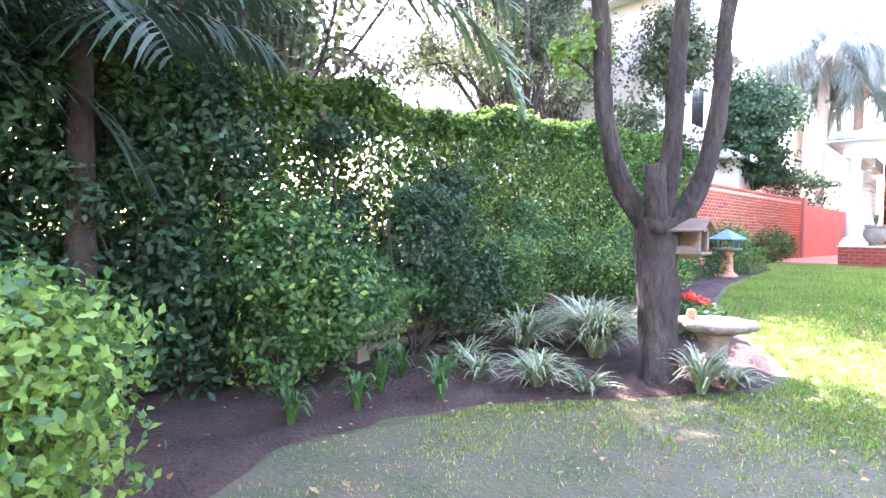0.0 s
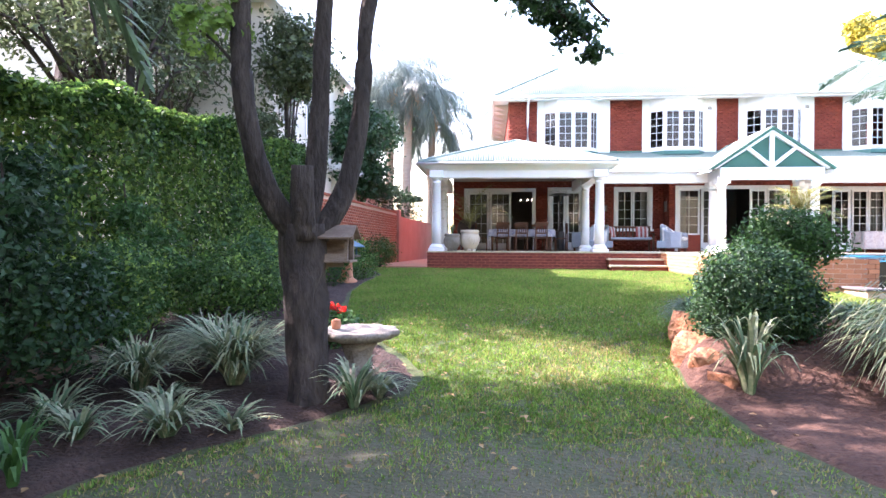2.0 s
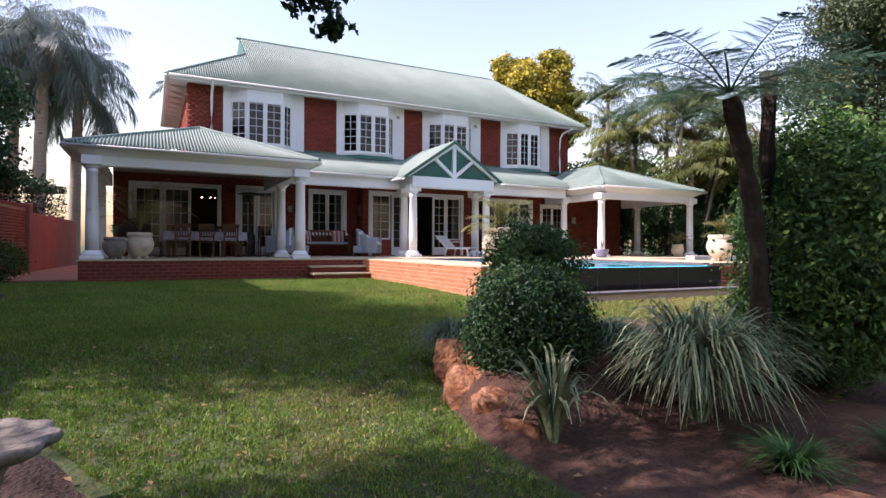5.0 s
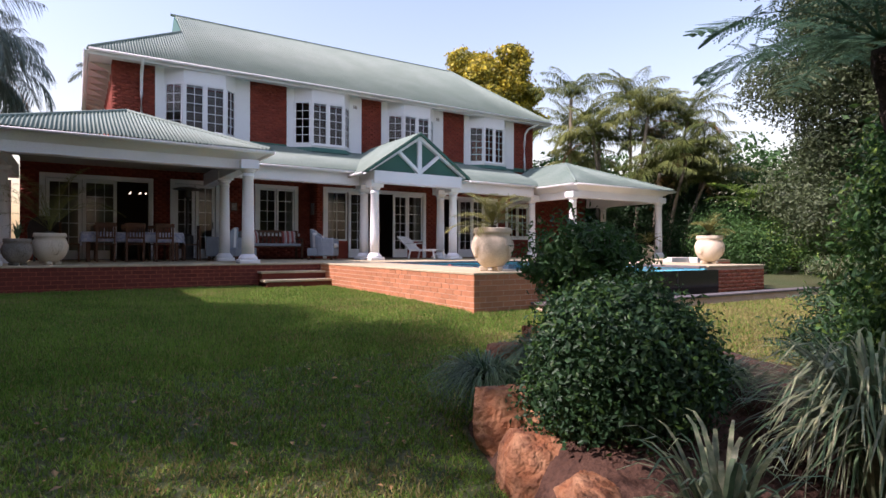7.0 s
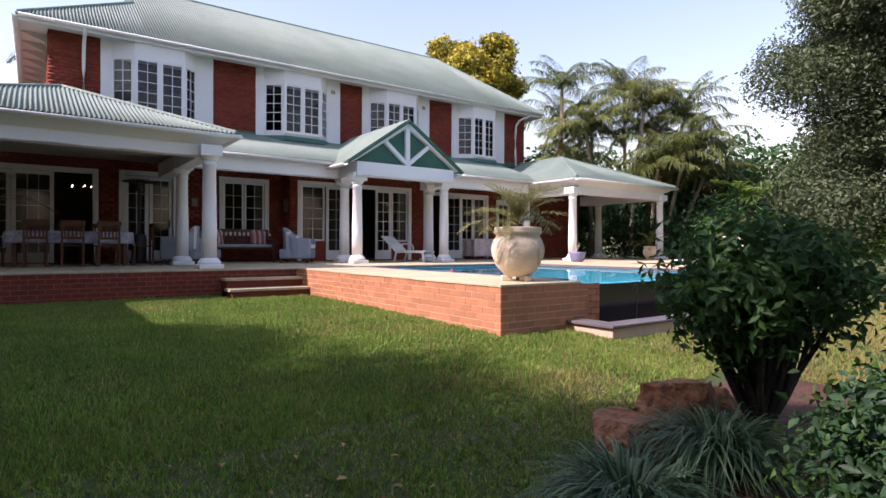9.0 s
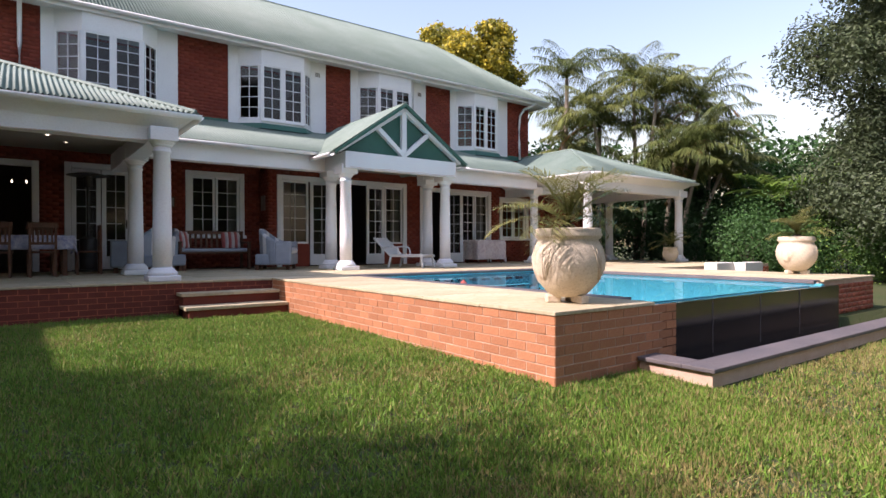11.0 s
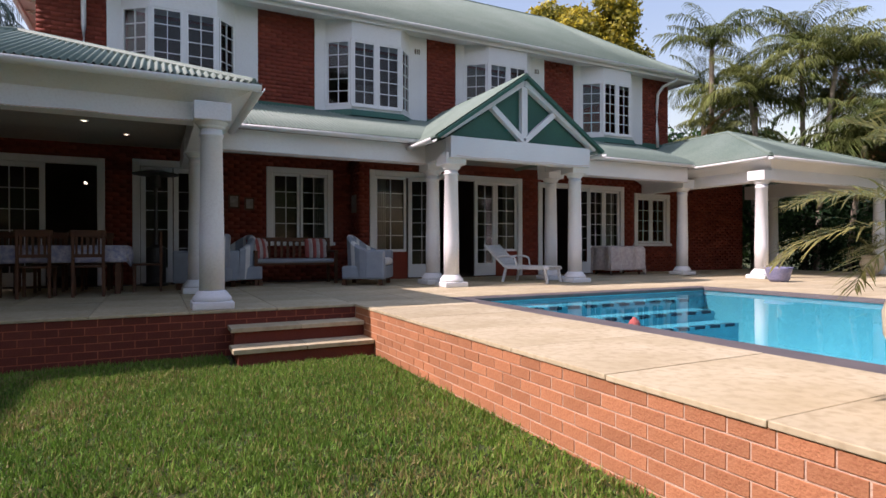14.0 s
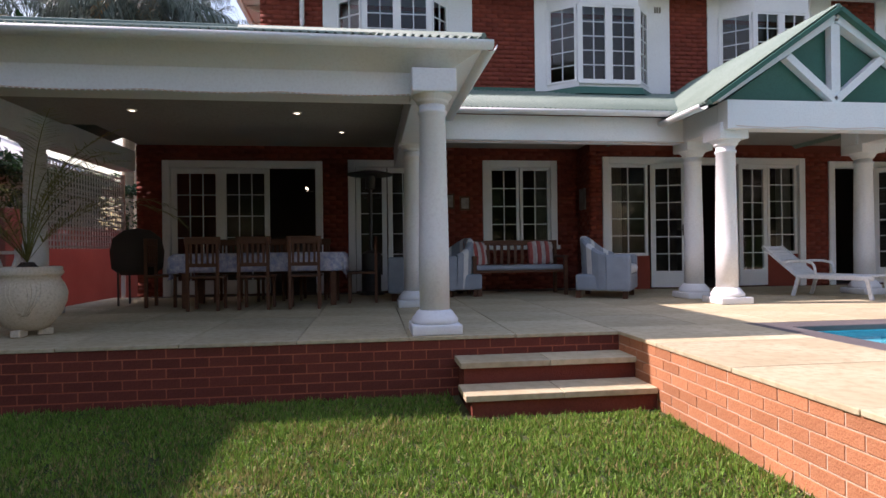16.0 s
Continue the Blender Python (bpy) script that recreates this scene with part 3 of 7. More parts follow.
# bay windows of the upper storey
NWIN, NDOOR = 0, 0
for a, b in BAYS:
    ya, yb = WL - 0.035, WL - 0.42
    xa, xb, xc, xd = a + 0.22, a + 0.74, b - 0.84, b - 0.44
    prof = [(xa, ya + 0.02), (xb, yb), (xc, yb), (xd, ya + 0.02), (xd, WL + 0.02), (xa, WL + 0.02)]
    blocks = []
    for z0, z1 in ((6.45, 6.93), (4.90, 5.01)):
        bm = bmesh.new()
        lo = [bm.verts.new((x, y, z0)) for x, y in prof]
        hi = [bm.verts.new((x, y, z1)) for x, y in prof]
        bm.faces.new(lo[::-1])
        bm.faces.new(hi)
        for i in range(6):
            j = (i + 1) % 6
            bm.faces.new((lo[i], lo[j], hi[j], hi[i]))
        blocks.append(bm)
    NWIN += 1
    win = part("window_%d" % NWIN, blocks[0], M["white"])
    tagged(win, "white painted bay window with small panes", "window", kind="structure")
    part("sill_block", blocks[1], M["white"], win)
    boxed("side_panel", a, xa + 0.02, ya, WL + 0.02, 4.90, 6.93, M["white"], win)
    boxed("side_panel", xd - 0.02, b, ya, WL + 0.02, 4.90, 6.93, M["white"], win)
    boxed("sill", xb - 0.03, xc + 0.03, yb - 0.04, yb - 0.001, 4.95, 5.00, M["white"], win, 0.008)
    xm = (xb + xc) / 2
    for x, y in ((xa + 0.03, ya), (xb, yb + 0.03), (xm, yb + 0.03), (xc, yb + 0.03), (xd - 0.03, ya)):
        boxed("mullion", x - 0.032, x + 0.032, y - 0.028, y + 0.04, 5.01, 6.45, M["white"], win)
    glazed("sash", win, (xb + 0.032, yb + 0.03), (xm - 0.032, yb + 0.03), 5.012, 6.448, 2, 5, 0.04)
    glazed("sash", win, (xm + 0.032, yb + 0.03), (xc - 0.032, yb + 0.03), 5.012, 6.448, 2, 5, 0.04)
    glazed("sash", win, (xa + 0.05, ya - 0.01), (xb - 0.035, yb + 0.05), 5.012, 6.448, 2, 5, 0.04)
    glazed("sash", win, (xc + 0.035, yb + 0.05), (xd - 0.05, ya - 0.01), 5.012, 6.448, 2, 5, 0.04)
    bm = bmesh.new()
    prof = [(a - 0.02, WL - 0.03), (xa - 0.05, WL - 0.10), (xb - 0.04, yb - 0.09), (xc + 0.04, yb - 0.09), (xd + 0.05, WL - 0.10), (b + 0.02, WL - 0.03)]
    lo = [bm.verts.new((x, y - 0.06, 4.74)) for x, y in prof]
    hi = [bm.verts.new((x, y + 0.05, 4.895)) for x, y in prof]
    for i in range(5):
        bm.faces.new((lo[i], lo[i + 1], hi[i + 1], hi[i]))
    bm.faces.new(hi[::-1])
    bm.faces.new(lo)
    part("apron_flashing", bm, M["green"], house, "dark green sheet apron under bay")
for x in (7.35, 10.89):
    for k in range(3):
        boxed("air_vent", x + k * 0.05, x + k * 0.05 + 0.035, WL - 0.041, WL - 0.036, 6.50, 6.62, M["stone"], house)
bm = bmesh.new()
box(bm, 0.1, 15.7, WL - 0.03, WL - 0.012, 4.80, 4.96)
part("flashing", bm, M["green"], house, "green flashing along upper wall")

def add_gutter(a, b):
    bm = bmesh.new()
    gutter(bm, a, b)
    part("gutter", bm, M["white"], house, "white painted eaves gutter", True)


# main roof
EZ, EY, EX0, EX1 = 7.02, 21.25, -0.78, 16.55
RUN, RISE = 4.49, 3.0
SL = Vector((0, RUN, RISE)).normalized()
K = math.hypot(RUN, RISE) / RUN
corrugated("roof_sheet", house, (EX0, EY, EZ), (1, 0, 0), SL,
           [(0, 0), (2.75, 2.75 * K), (2.76, RUN * K), (14.98, RUN * K), (17.33, 0.02)], M["roof"], "pale green corrugated iron, sun-bleached")
corrugated("roof_sheet", house, (EX1, EY + 2 * RUN, EZ), (-1, 0, 0), Vector((0, -RUN, RISE)),
           [(0, 0.02), (2.35, RUN * K), (14.57, RUN * K), (14.58, 2.75 * K), (17.33, 0.0)], M["roof"])
corrugated("roof_sheet", house, (EX0, EY + 2 * RUN, EZ), (0, -1, 0), Vector((RUN, 0, RISE)),
           [(0, 0.0), (2.75, 2.75 * K), (2 * RUN - 2.75, 2.75 * K), (2 * RUN, 0.0)], M["roof"])
corrugated("roof_sheet", house, (EX1, EY, EZ), (0, 1, 0), Vector((-2.35, 0, RISE)),
           [(0, 0.0), (RUN, math.hypot(2.35, RISE)), (2 * RUN, 0.0)], M["roof"])
bm = bmesh.new()
gx, gb = EX0 + 2.74, EZ + 2.75 / RUN * RISE
f = [bm.verts.new(p) for p in ((gx, EY + 2.75, gb), (gx, EY + RUN, EZ + RISE), (gx, EY + 2 * RUN - 2.75, gb))]
g = [bm.verts.new(v.co + Vector((0.08, 0, 0))) for v in f]
bm.faces.new(f), bm.faces.new(g[::-1])
for i in range(3):
    bm.faces.new((f[i], f[(i + 1) % 3], g[(i + 1) % 3], g[i]))
part("gablet", bm, M["green"], house, "small dark green gablet at roof end")
bm = bmesh.new()
ridge_cap(bm, (gx - 0.12, EY + RUN, EZ + RISE + 0.02), (EX1 - 2.35, EY + RUN, EZ + RISE + 0.02))
for a, b in (((EX0, EY, EZ), (gx, EY + 2.75, gb)), ((EX1, EY, EZ), (EX1 - 2.35, EY + RUN, EZ + RISE))):
    ridge_cap(bm, Vector(a) + Vector((0, 0, 0.03)), Vector(b) + Vector((0, 0, 0.03)), 0.045)
part("ridge_cap", bm, M["roof"], house)
for a, b in (((EX0, EY - 0.06, EZ - 0.02), (EX1, EY - 0.06, EZ - 0.02)), ((EX0 - 0.06, EY + 2 * RUN, EZ - 0.02), (EX0 - 0.06, EY, EZ - 0.02))):
    add_gutter(a, b)
bm = bmesh.new()
box(bm, EX0, EX1, EY + 0.01, EY + 0.035, EZ - 0.16, EZ + 0.0)
box(bm, EX0 + 0.01, EX0 + 0.035, EY + 0.036, EY + 2 * RUN, EZ - 0.16, EZ)
box(bm, EX1 - 0.035, EX1 - 0.01, EY + 0.036, EY + 2 * RUN, EZ - 0.16, EZ)
box(bm, EX0 + 0.04, EX1 - 0.04, EY + 0.04, WL + 0.2, EZ - 0.10, EZ - 0.075)
box(bm, EX0 + 0.04, 0.0, WL + 0.201, EY + 2 * RUN, EZ - 0.10, EZ - 0.075)
box(bm, 15.9, EX1 - 0.04, WL + 0.201, EY + 2 * RUN, EZ - 0.10, EZ - 0.075)
part("fascia", bm, M["white"], house, "white fascia board and soffit")
for k in range(9):
    y = WL + 0.5 + k * 0.85
    bm = bmesh.new()
    prism(bm, [(-0.74, EZ - 0.12), (-0.2, EZ - 0.12), (-0.2, EZ - 0.42), (-0.3, EZ - 0.30)], y, y + 0.07)
    part("eave_bracket", bm, M["cream"], house)
# downpipes
for x, sgn in ((0.55, 1), (15.45, -1)):
    bm = bmesh.new()
    tube(bm, smooth_path([(x + 0.35 * (sgn < 0), EY - 0.02, EZ - 0.08), (x + 0.3 * (sgn < 0), EY + 0.02, EZ - 0.2), (x, WL - 0.08, EZ - 0.55), (x, WL - 0.07, 4.85)], 3), [0.045] * 10, 10)
    part("downpipe", bm, M["white"], house, "white downpipe on brick", True)

# verandah roof, beam and ceiling
VE, VZ = 18.95, 3.86
VRUN = WL - VE
vs = Vector((0, VRUN, 1.02)).normalized()
VK = math.hypot(VRUN, 1.02)
corrugated("verandah_roof", house, (2.4, VE, VZ), (1, 0, 0), vs, [(0, VK), (11.9, VK)], M["roof"], "pale green corrugated lean-to roof")
for a, b in ((2.7, 6.2), (9.75, 13.6)):
    add_gutter((a, VE - 0.06, VZ - 0.02), (b, VE - 0.06, VZ - 0.02))
for a, b in ((2.2, 6.75), (9.25, 13.66)):
    boxed("verandah_beam", a, b, VE + 0.12, VE + 0.40, 3.44, 3.80, M["white"], house, 0.01, "white plastered verandah beam")
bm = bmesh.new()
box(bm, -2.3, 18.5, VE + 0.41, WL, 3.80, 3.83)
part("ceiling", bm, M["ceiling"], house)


def hip_pavilion(x0, x1, y0, ax, ay, eave, top, name):
    """A hipped roof over a pavilion that joins the house behind: eaves at x0, x1 and y0, apex at ax, ay."""
    run = ay - y0
    k = math.hypot(run, top - eave)
    w = x1 - x0
    corrugated(name, house, (x0, y0, eave), (1, 0, 0), (0, run, top - eave), [(0, 0), (ax - x0, k), (w, 0)], M["roof"], "pale green corrugated hipped roof")
    back = WL + 0.1
    for xe, s in ((x0, 1), (x1, -1)):
        rx = abs(ax - xe)
        kk = math.hypot(rx, top - eave)
        if s > 0:
            corrugated(name, house, (xe, back, eave), (0, -1, 0), (rx, 0, top - eave), [(0, kk), (back - ay, kk), (back - y0, 0)], M["roof"])
        else:
            corrugated(name, house, (xe, y0, eave), (0, 1, 0), (-rx, 0, top - eave), [(0, 0), (run, kk), (back - y0, kk)], M["roof"])
    bm = bmesh.new()
    for xe in (x0, x1):
        ridge_cap(bm, (xe, y0, eave + 0.03), (ax, ay, top + 0.03), 0.045)
    ridge_cap(bm, (ax, ay, top + 0.03), (ax, back, top + 0.03), 0.045)
    part("ridge_cap", bm, M["roof"], house)
    add_gutter((x0 - 0.07, y0 - 0.06, eave - 0.03), (x1 + 0.07, y0 - 0.06, eave - 0.03))
    add_gutter((x1 + 0.06, y0, eave - 0.03), (x1 + 0.06, 19.0, eave - 0.03))
    add_gutter((x0 - 0.06, 19.0, eave - 0.03), (x0 - 0.06, y0, eave - 0.03))
    # sloping white soffit box and beam ring
    bx0, bx1, by = x0 + 0.36, x1 - 0.34, y0 + 0.22
    bm = bmesh.new()
    outer = [(x0, y0), (x1, y0), (x1, 21.0), (x0, 21.0)]
    inner = [(bx0, by), (bx1, by), (bx1, 21.0), (bx0, 21.0)]
    ov = [bm.verts.new((x, y, eave - 0.06)) for x, y in outer]
    iv = [bm.verts.new((x, y, eave - 0.24)) for x, y in inner]
    for i in (0, 1, 3):
        j = (i + 1) % 4
        bm.faces.new((ov[i], ov[j], iv[j], iv[i]))
    part("soffit", bm, M["white"], house)
    z0, z1, end = 3.32, eave - 0.1, WL - 0.01 if x0 < 0 else 21.0
    for q in ((bx0, bx1, by, by + 0.30), (bx0, bx0 + 0.30, by + 0.301, end), (bx1 - 0.30, bx1, by + 0.301, 21.0)):
        boxed("pavilion_beam", *q, z0, z1, M["white"], house, 0.01, "white plastered pavilion beam")
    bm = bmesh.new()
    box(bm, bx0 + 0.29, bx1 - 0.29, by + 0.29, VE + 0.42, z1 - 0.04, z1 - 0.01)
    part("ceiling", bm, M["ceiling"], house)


hip_pavilion(-3.02, 2.80, 16.20, 0.0, 19.1, 3.78, 4.90, "pavilion_roof")
hip_pavilion(13.72, 19.2, 16.95, 15.75, 19.5, 3.82, 4.92, "pavilion_roof")

# portico with its timber gable
GX, GY = 7.98, 18.0
bm = bmesh.new()
box(bm, 6.40, 9.56, GY, GY + 0.22, 3.42, 3.80, 0.008)
box(bm, 6.40, 6.66, GY + 0.221, VE + 0.12, 3.44, 3.78)
box(bm, 9.30, 9.56, GY + 0.221, VE + 0.12, 3.44, 3.78)
part("portico_beam", bm, M["white"], house, "white plastered portico beam")
bm = bmesh.new()
prism(bm, [(6.42, 3.80), (9.54, 3.80), (GX, 4.86)], GY + 0.12, GY + 0.18)
part("gable_panel", bm, M["green"], house, "dark green boarded gable panel")
for a, b, w in (((6.25, 3.80), (GX, 4.93), 0.13), ((9.71, 3.80), (GX, 4.93), 0.13), ((GX, 3.80), (GX, 4.85), 0.13),
                ((GX, 3.82), (7.28, 4.40), 0.11), ((GX, 3.82), (8.68, 4.40), 0.11)):
    bm = bmesh.new()
    beam(bm, (a[0], GY + 0.06, a[1]), (b[0], GY + 0.06, b[1]), w, 0.10)
    part("gable_strut", bm, M["white"], house, "white timber strut")
for s in (-1, 1):
    bm = bmesh.new()
    beam(bm, (GX + s * 1.86, GY - 0.03, 3.74), (GX, GY - 0.03, 5.03), 0.12, 0.06)
    part("barge_board", bm, M["green"], house, "dark green barge board")
    run = Vector((-s * 1.86, 0, 1.29))
    if s < 0:
        corrugated("portico_roof", house, (GX - 1.86, 21.6, 3.76), (0, -1, 0), run, [(0, run.length), (3.65, run.length)], M["roof"], "pale green corrugated gable roof")
    else:
        corrugated("portico_roof", house, (GX + 1.86, 17.95, 3.76), (0, 1, 0), run, [(0, run.length), (3.65, run.length)], M["roof"])
add_gutter((GX - 1.93, VE + 0.1, 3.72), (GX - 1.93, GY - 0.02, 3.72))
add_gutter((GX + 1.93, GY - 0.02, 3.72), (GX + 1.93, VE + 0.1, 3.72))
bm = bmesh.new()
ridge_cap(bm, (GX, 17.95, 5.06), (GX, 21.6, 5.06), 0.045)
part("ridge_cap", bm, M["roof"], house)
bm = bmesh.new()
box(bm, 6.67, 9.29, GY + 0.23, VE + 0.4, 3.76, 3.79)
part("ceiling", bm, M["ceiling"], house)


# ---- openings of the ground floor ----
def surround(parent_name, x0, x1, z0, z1, y, label, sill=False):
    """A white moulded frame round an opening."""
    bm = bmesh.new()
    w = 0.13
    box(bm, x0, x0 + w, y - 0.035, y + 0.12, z0, z1, 0.012)
    box(bm, x1 - w, x1, y - 0.035, y + 0.12, z0, z1, 0.012)
    box(bm, x0 + w, x1 - w, y - 0.034, y + 0.12, z1 - w, z1, 0.012)
    if sill:
        box(bm, x0 - 0.04, x1 + 0.04, y - 0.07, y + 0.12, z0 - 0.06, z0 + 0.02, 0.012)
    global NWIN, NDOOR
    if parent_name == "window":
        NWIN += 1
    else:
        NDOOR += 1
    ob = part("%s_%d" % (parent_name, NWIN if parent_name == "window" else NDOOR), bm, M["white"])
    return tagged(ob, label, parent_name, kind="structure")


s = surround("window", -1.92, 0.88, T, 3.53, WL, "wide white glazed sliding door, one leaf open")
glazed("door_leaf", s, (-1.78, WL + 0.06), (-0.93, WL + 0.06), T + 0.02, 3.39, 3, 5, 0.09, 0.25)
glazed("door_leaf", s, (-0.92, WL + 0.02), (-0.07, WL + 0.02), T + 0.02, 3.39, 3, 5, 0.09, 0.25)
s = surround("door", 1.34, 2.78, T, 3.56, WL, "white glazed double door")
glazed("door_leaf", s, (1.48, WL + 0.06), (2.05, WL + 0.06), T + 0.02, 3.42, 2, 5, 0.09, 0.3)
glazed("door_leaf", s, (2.07, WL + 0.06), (2.64, WL + 0.06), T + 0.02, 3.42, 2, 5, 0.09, 0.3, True)
s = surround("window", 3.87, 5.33, 1.92, 3.57, WL, "white casement window with small panes", True)
glazed("sash", s, (4.0, WL + 0.05), (4.59, WL + 0.05), 1.95, 3.44, 2, 4)
glazed("sash", s, (4.61, WL + 0.05), (5.20, WL + 0.05), 1.95, 3.44, 2, 4)
s = surround("door", 5.98, 10.05, T, 3.55, WR, "wide white french doors standing open with sidelights")
glazed("sidelight", s, (6.12, WR + 0.06), (6.88, WR + 0.06), 1.72, 3.42, 2, 5)
glazed("sidelight", s, (9.30, WR + 0.06), (9.92, WR + 0.06), 1.72, 3.42, 2, 5)
glazed("door_leaf", s, (6.92, WR + 0.02), (7.50, WR - 0.22), T + 0.03, 3.42, 2, 6, 0.09, 0.3, True)
glazed("door_leaf", s, (8.60, WR - 0.10), (9.26, WR + 0.02), T + 0.03, 3.42, 2, 6, 0.09, 0.3)
bm = bmesh.new()
box(bm, 6.1, 6.9, WR + 0.02, WR + 0.1, T, 1.72)
box(bm, 9.28, 9.94, WR + 0.02, WR + 0.1, T, 1.72)
part("sidelight_panel", bm, M["brick_dark"], s)
s = surround("door", 10.55, 13.5, T, 3.5, WR, "white french doors and casement, one leaf open")
glazed("door_leaf", s, (11.55, WR + 0.02), (11.95, WR - 0.40), T + 0.03, 3.37, 2, 6, 0.09, 0.3)
glazed("sash", s, (12.25, WR + 0.06), (12.80, WR + 0.06), 1.8, 3.37, 2, 5)
glazed("sash", s, (12.82, WR + 0.06), (13.37, WR + 0.06), 1.8, 3.37, 2, 5)
bm = bmesh.new()
box(bm, 12.2, 13.38, WR + 0.02, WR + 0.1, T, 1.8)
part("sidelight_panel", bm, M["brick_dark"], s)
s = surround("window", 13.9, 15.3, 1.9, 3.35, WR, "white casement window under pavilion", True)
glazed("sash", s, (14.03, WR + 0.06), (14.59, WR + 0.06), 1.93, 3.22, 2, 4)
glazed("sash", s, (14.61, WR + 0.06), (15.17, WR + 0.06), 1.93, 3.22, 2, 4)
for x0, x1, y, z0, z1 in ((6.15, 6.45, WR + 0.22, 1.75, 3.42), (9.62, 9.92, WR + 0.22, 1.75, 3.42), (12.85, 13.35, WR + 0.22, 1.8, 3.4), (4.95, 5.2, WL + 0.2, 1.95, 3.42)):
    bm = bmesh.new()
    n = 24
    vs2 = [[bm.verts.new((x0 + (x1 - x0) * i / n, y + 0.03 * math.sin(i * 1.6), z)) for i in range(n + 1)] for z in (z0, z1)]
    for i in range(n):
        bm.faces.new((vs2[0][i], vs2[0][i + 1], vs2[1][i + 1], vs2[1][i]))
    bmesh.ops.solidify(bm, geom=bm.faces[:], thickness=0.004)
    part("curtain", bm, M["curtain"], house, "pale gathered curtain")

# ---- columns ----
col = thing("column", "white plastered round verandah column with moulded base", "column", "verandah columns", at=(2.34, 16.40, T))
bm = bmesh.new()
box(bm, -0.23, 0.23, -0.23, 0.23, 0, 0.09, 0.012)
lathe(bm, [(0.215, 0.09), (0.222, 0.12), (0.205, 0.15), (0.19, 0.165), (0.175, 0.19), (0.150, 0.215)], 32)
part("base", bm, M["white"], col, "", True)
bm = bmesh.new()
lathe(bm, [(0.142, 0.215), (0.140, 0.8), (0.122, 2.03), (0.136, 2.04), (0.136, 2.065), (0.122, 2.075), (0.122, 2.12)], 32)
part("shaft", bm, M["white"], col, "", True)
bm = bmesh.new()
lathe(bm, [(0.122, 2.12), (0.15, 2.14), (0.155, 2.16), (0.18, 2.19), (0.19, 2.205)], 32)
box(bm, -0.205, 0.205, -0.205, 0.205, 2.205, 2.42, 0.012)
part("capital", bm, M["white"], col, "", False)
for x, y in ((-2.50, 16.40), (2.34, 18.95), (-2.50, 18.95), (6.56, 18.30), (6.62, 19.20), (9.42, 18.30), (9.50, 19.20), (13.85, 19.40), (13.95, 17.32), (18.80, 17.32), (18.80, 20.2)):
    copy_thing(col, pose(x, y, T))

# ---- terrace, steps and pool ----
terrace = thing("terrace", "raised sandstone-paved terrace on red brick plinth", "terrace", kind="structure")
bm = bmesh.new()
box(bm, -2.75, 19.3, 16.14, 21.7, 0.3, T - 0.037)
box(bm, 4.04, 5.60, 9.67, 16.139, 0.3, T - 0.037)
box(bm, 10.60, 13.1, 10.1, 16.139, 0.3, T - 0.037)
box(bm, 13.1, 19.3, 14.6, 16.139, 0.3, T - 0.037)
part("core", bm, M["mortar"], terrace)
bm = bmesh.new()
box(bm, -2.74, 19.2, 16.2, 21.7, T - 0.037, T - 0.014)
box(bm, 4.10, 5.58, 9.8, 16.19, T - 0.037, T - 0.014)
box(bm, 10.62, 13.0, 10.2, 16.19, T - 0.037, T - 0.014)
part("joint_bed", bm, M["grout"], terrace)
SLABS = {}


def slabs(x0, x1, y0, y1, w, d, z, parent, thick=0.034):
    nx, ny = max(1, round((x1 - x0) / w)), max(1, round((y1 - y0) / d))
    w, d = (x1 - x0) / nx, (y1 - y0) / ny
    key = (round(w, 3), round(d, 3), thick)
    if key not in SLABS:
        bm = bmesh.new()
        box(bm, 0.003, w - 0.003, 0.003, d - 0.003, -thick, 0, 0.006)
        me = bpy.data.meshes.new("slab")
        bm.to_mesh(me)
        bm.free()
        me.materials.append(M["slab"])
        SLABS[key] = me
    for i in range(nx):
        for j in range(ny):
            ob = new("slab", SLABS[key])
            ob.parent = parent
            ob.location = (x0 + i * w, y0 + j * d, z - random.uniform(0, 0.0025))


slabs(-2.78, 4.02, 16.12, 21.7, 0.95, 0.93, T, terrace)
slabs(4.02, 19.3, 16.39, 21.1, 0.95, 0.94, T, terrace)
slabs(4.02, 5.45, 9.65, 16.38, 1.45, 0.96, T, terrace)
slabs(10.75, 13.1, 10.06, 16.38, 1.17, 0.9, T, terrace)
slabs(13.1, 19.3, 14.6, 16.38, 1.03, 0.9, T, terrace)
H0 = T - 0.037 - 0.589
bm = bmesh.new()
for z, y0, y1 in ((0.93, 15.80, 16.14), (0.75, 15.42, 15.80)):
    box(bm, 2.52, 4.035, y0 + 0.02, 16.139, 0.3, z - 0.05)
part("step_core", bm, M["brick_shaded"], terrace)
slabs(2.48, 4.03, 15.77, 16.13, 0.78, 0.36, 0.93, terrace, 0.05)
slabs(2.46, 4.03, 15.40, 15.80, 0.78, 0.40, 0.75, terrace, 0.05)
brick_skin("bricks", terrace, pose(13.1, 14.6, 0.5), 6.2, 0.54, [], M["brick"])
brick_skin("bricks", terrace, pose(10.6, 10.1, 0.5), 2.5, 0.54, [], M["brick"])
brick_skin("bricks", terrace, pose(-2.75, 21.7, H0, 0, 0, -90), 5.55, 0.589, [], M["brick"])
bm = bmesh.new()
box(bm, -2.745, 4.03, 16.1375, 16.3, 0.3, T - 0.038)
part("plinth_core", bm, M["brick"], terrace)
# front face in the shade-darkened brick, pool side in the paler one
brick_pieces(terrace, pose(-2.75, 16.14, H0), 6.78, 0.589, "brick_shaded", lambda u, v: u > 5.3 and v < 0.34)
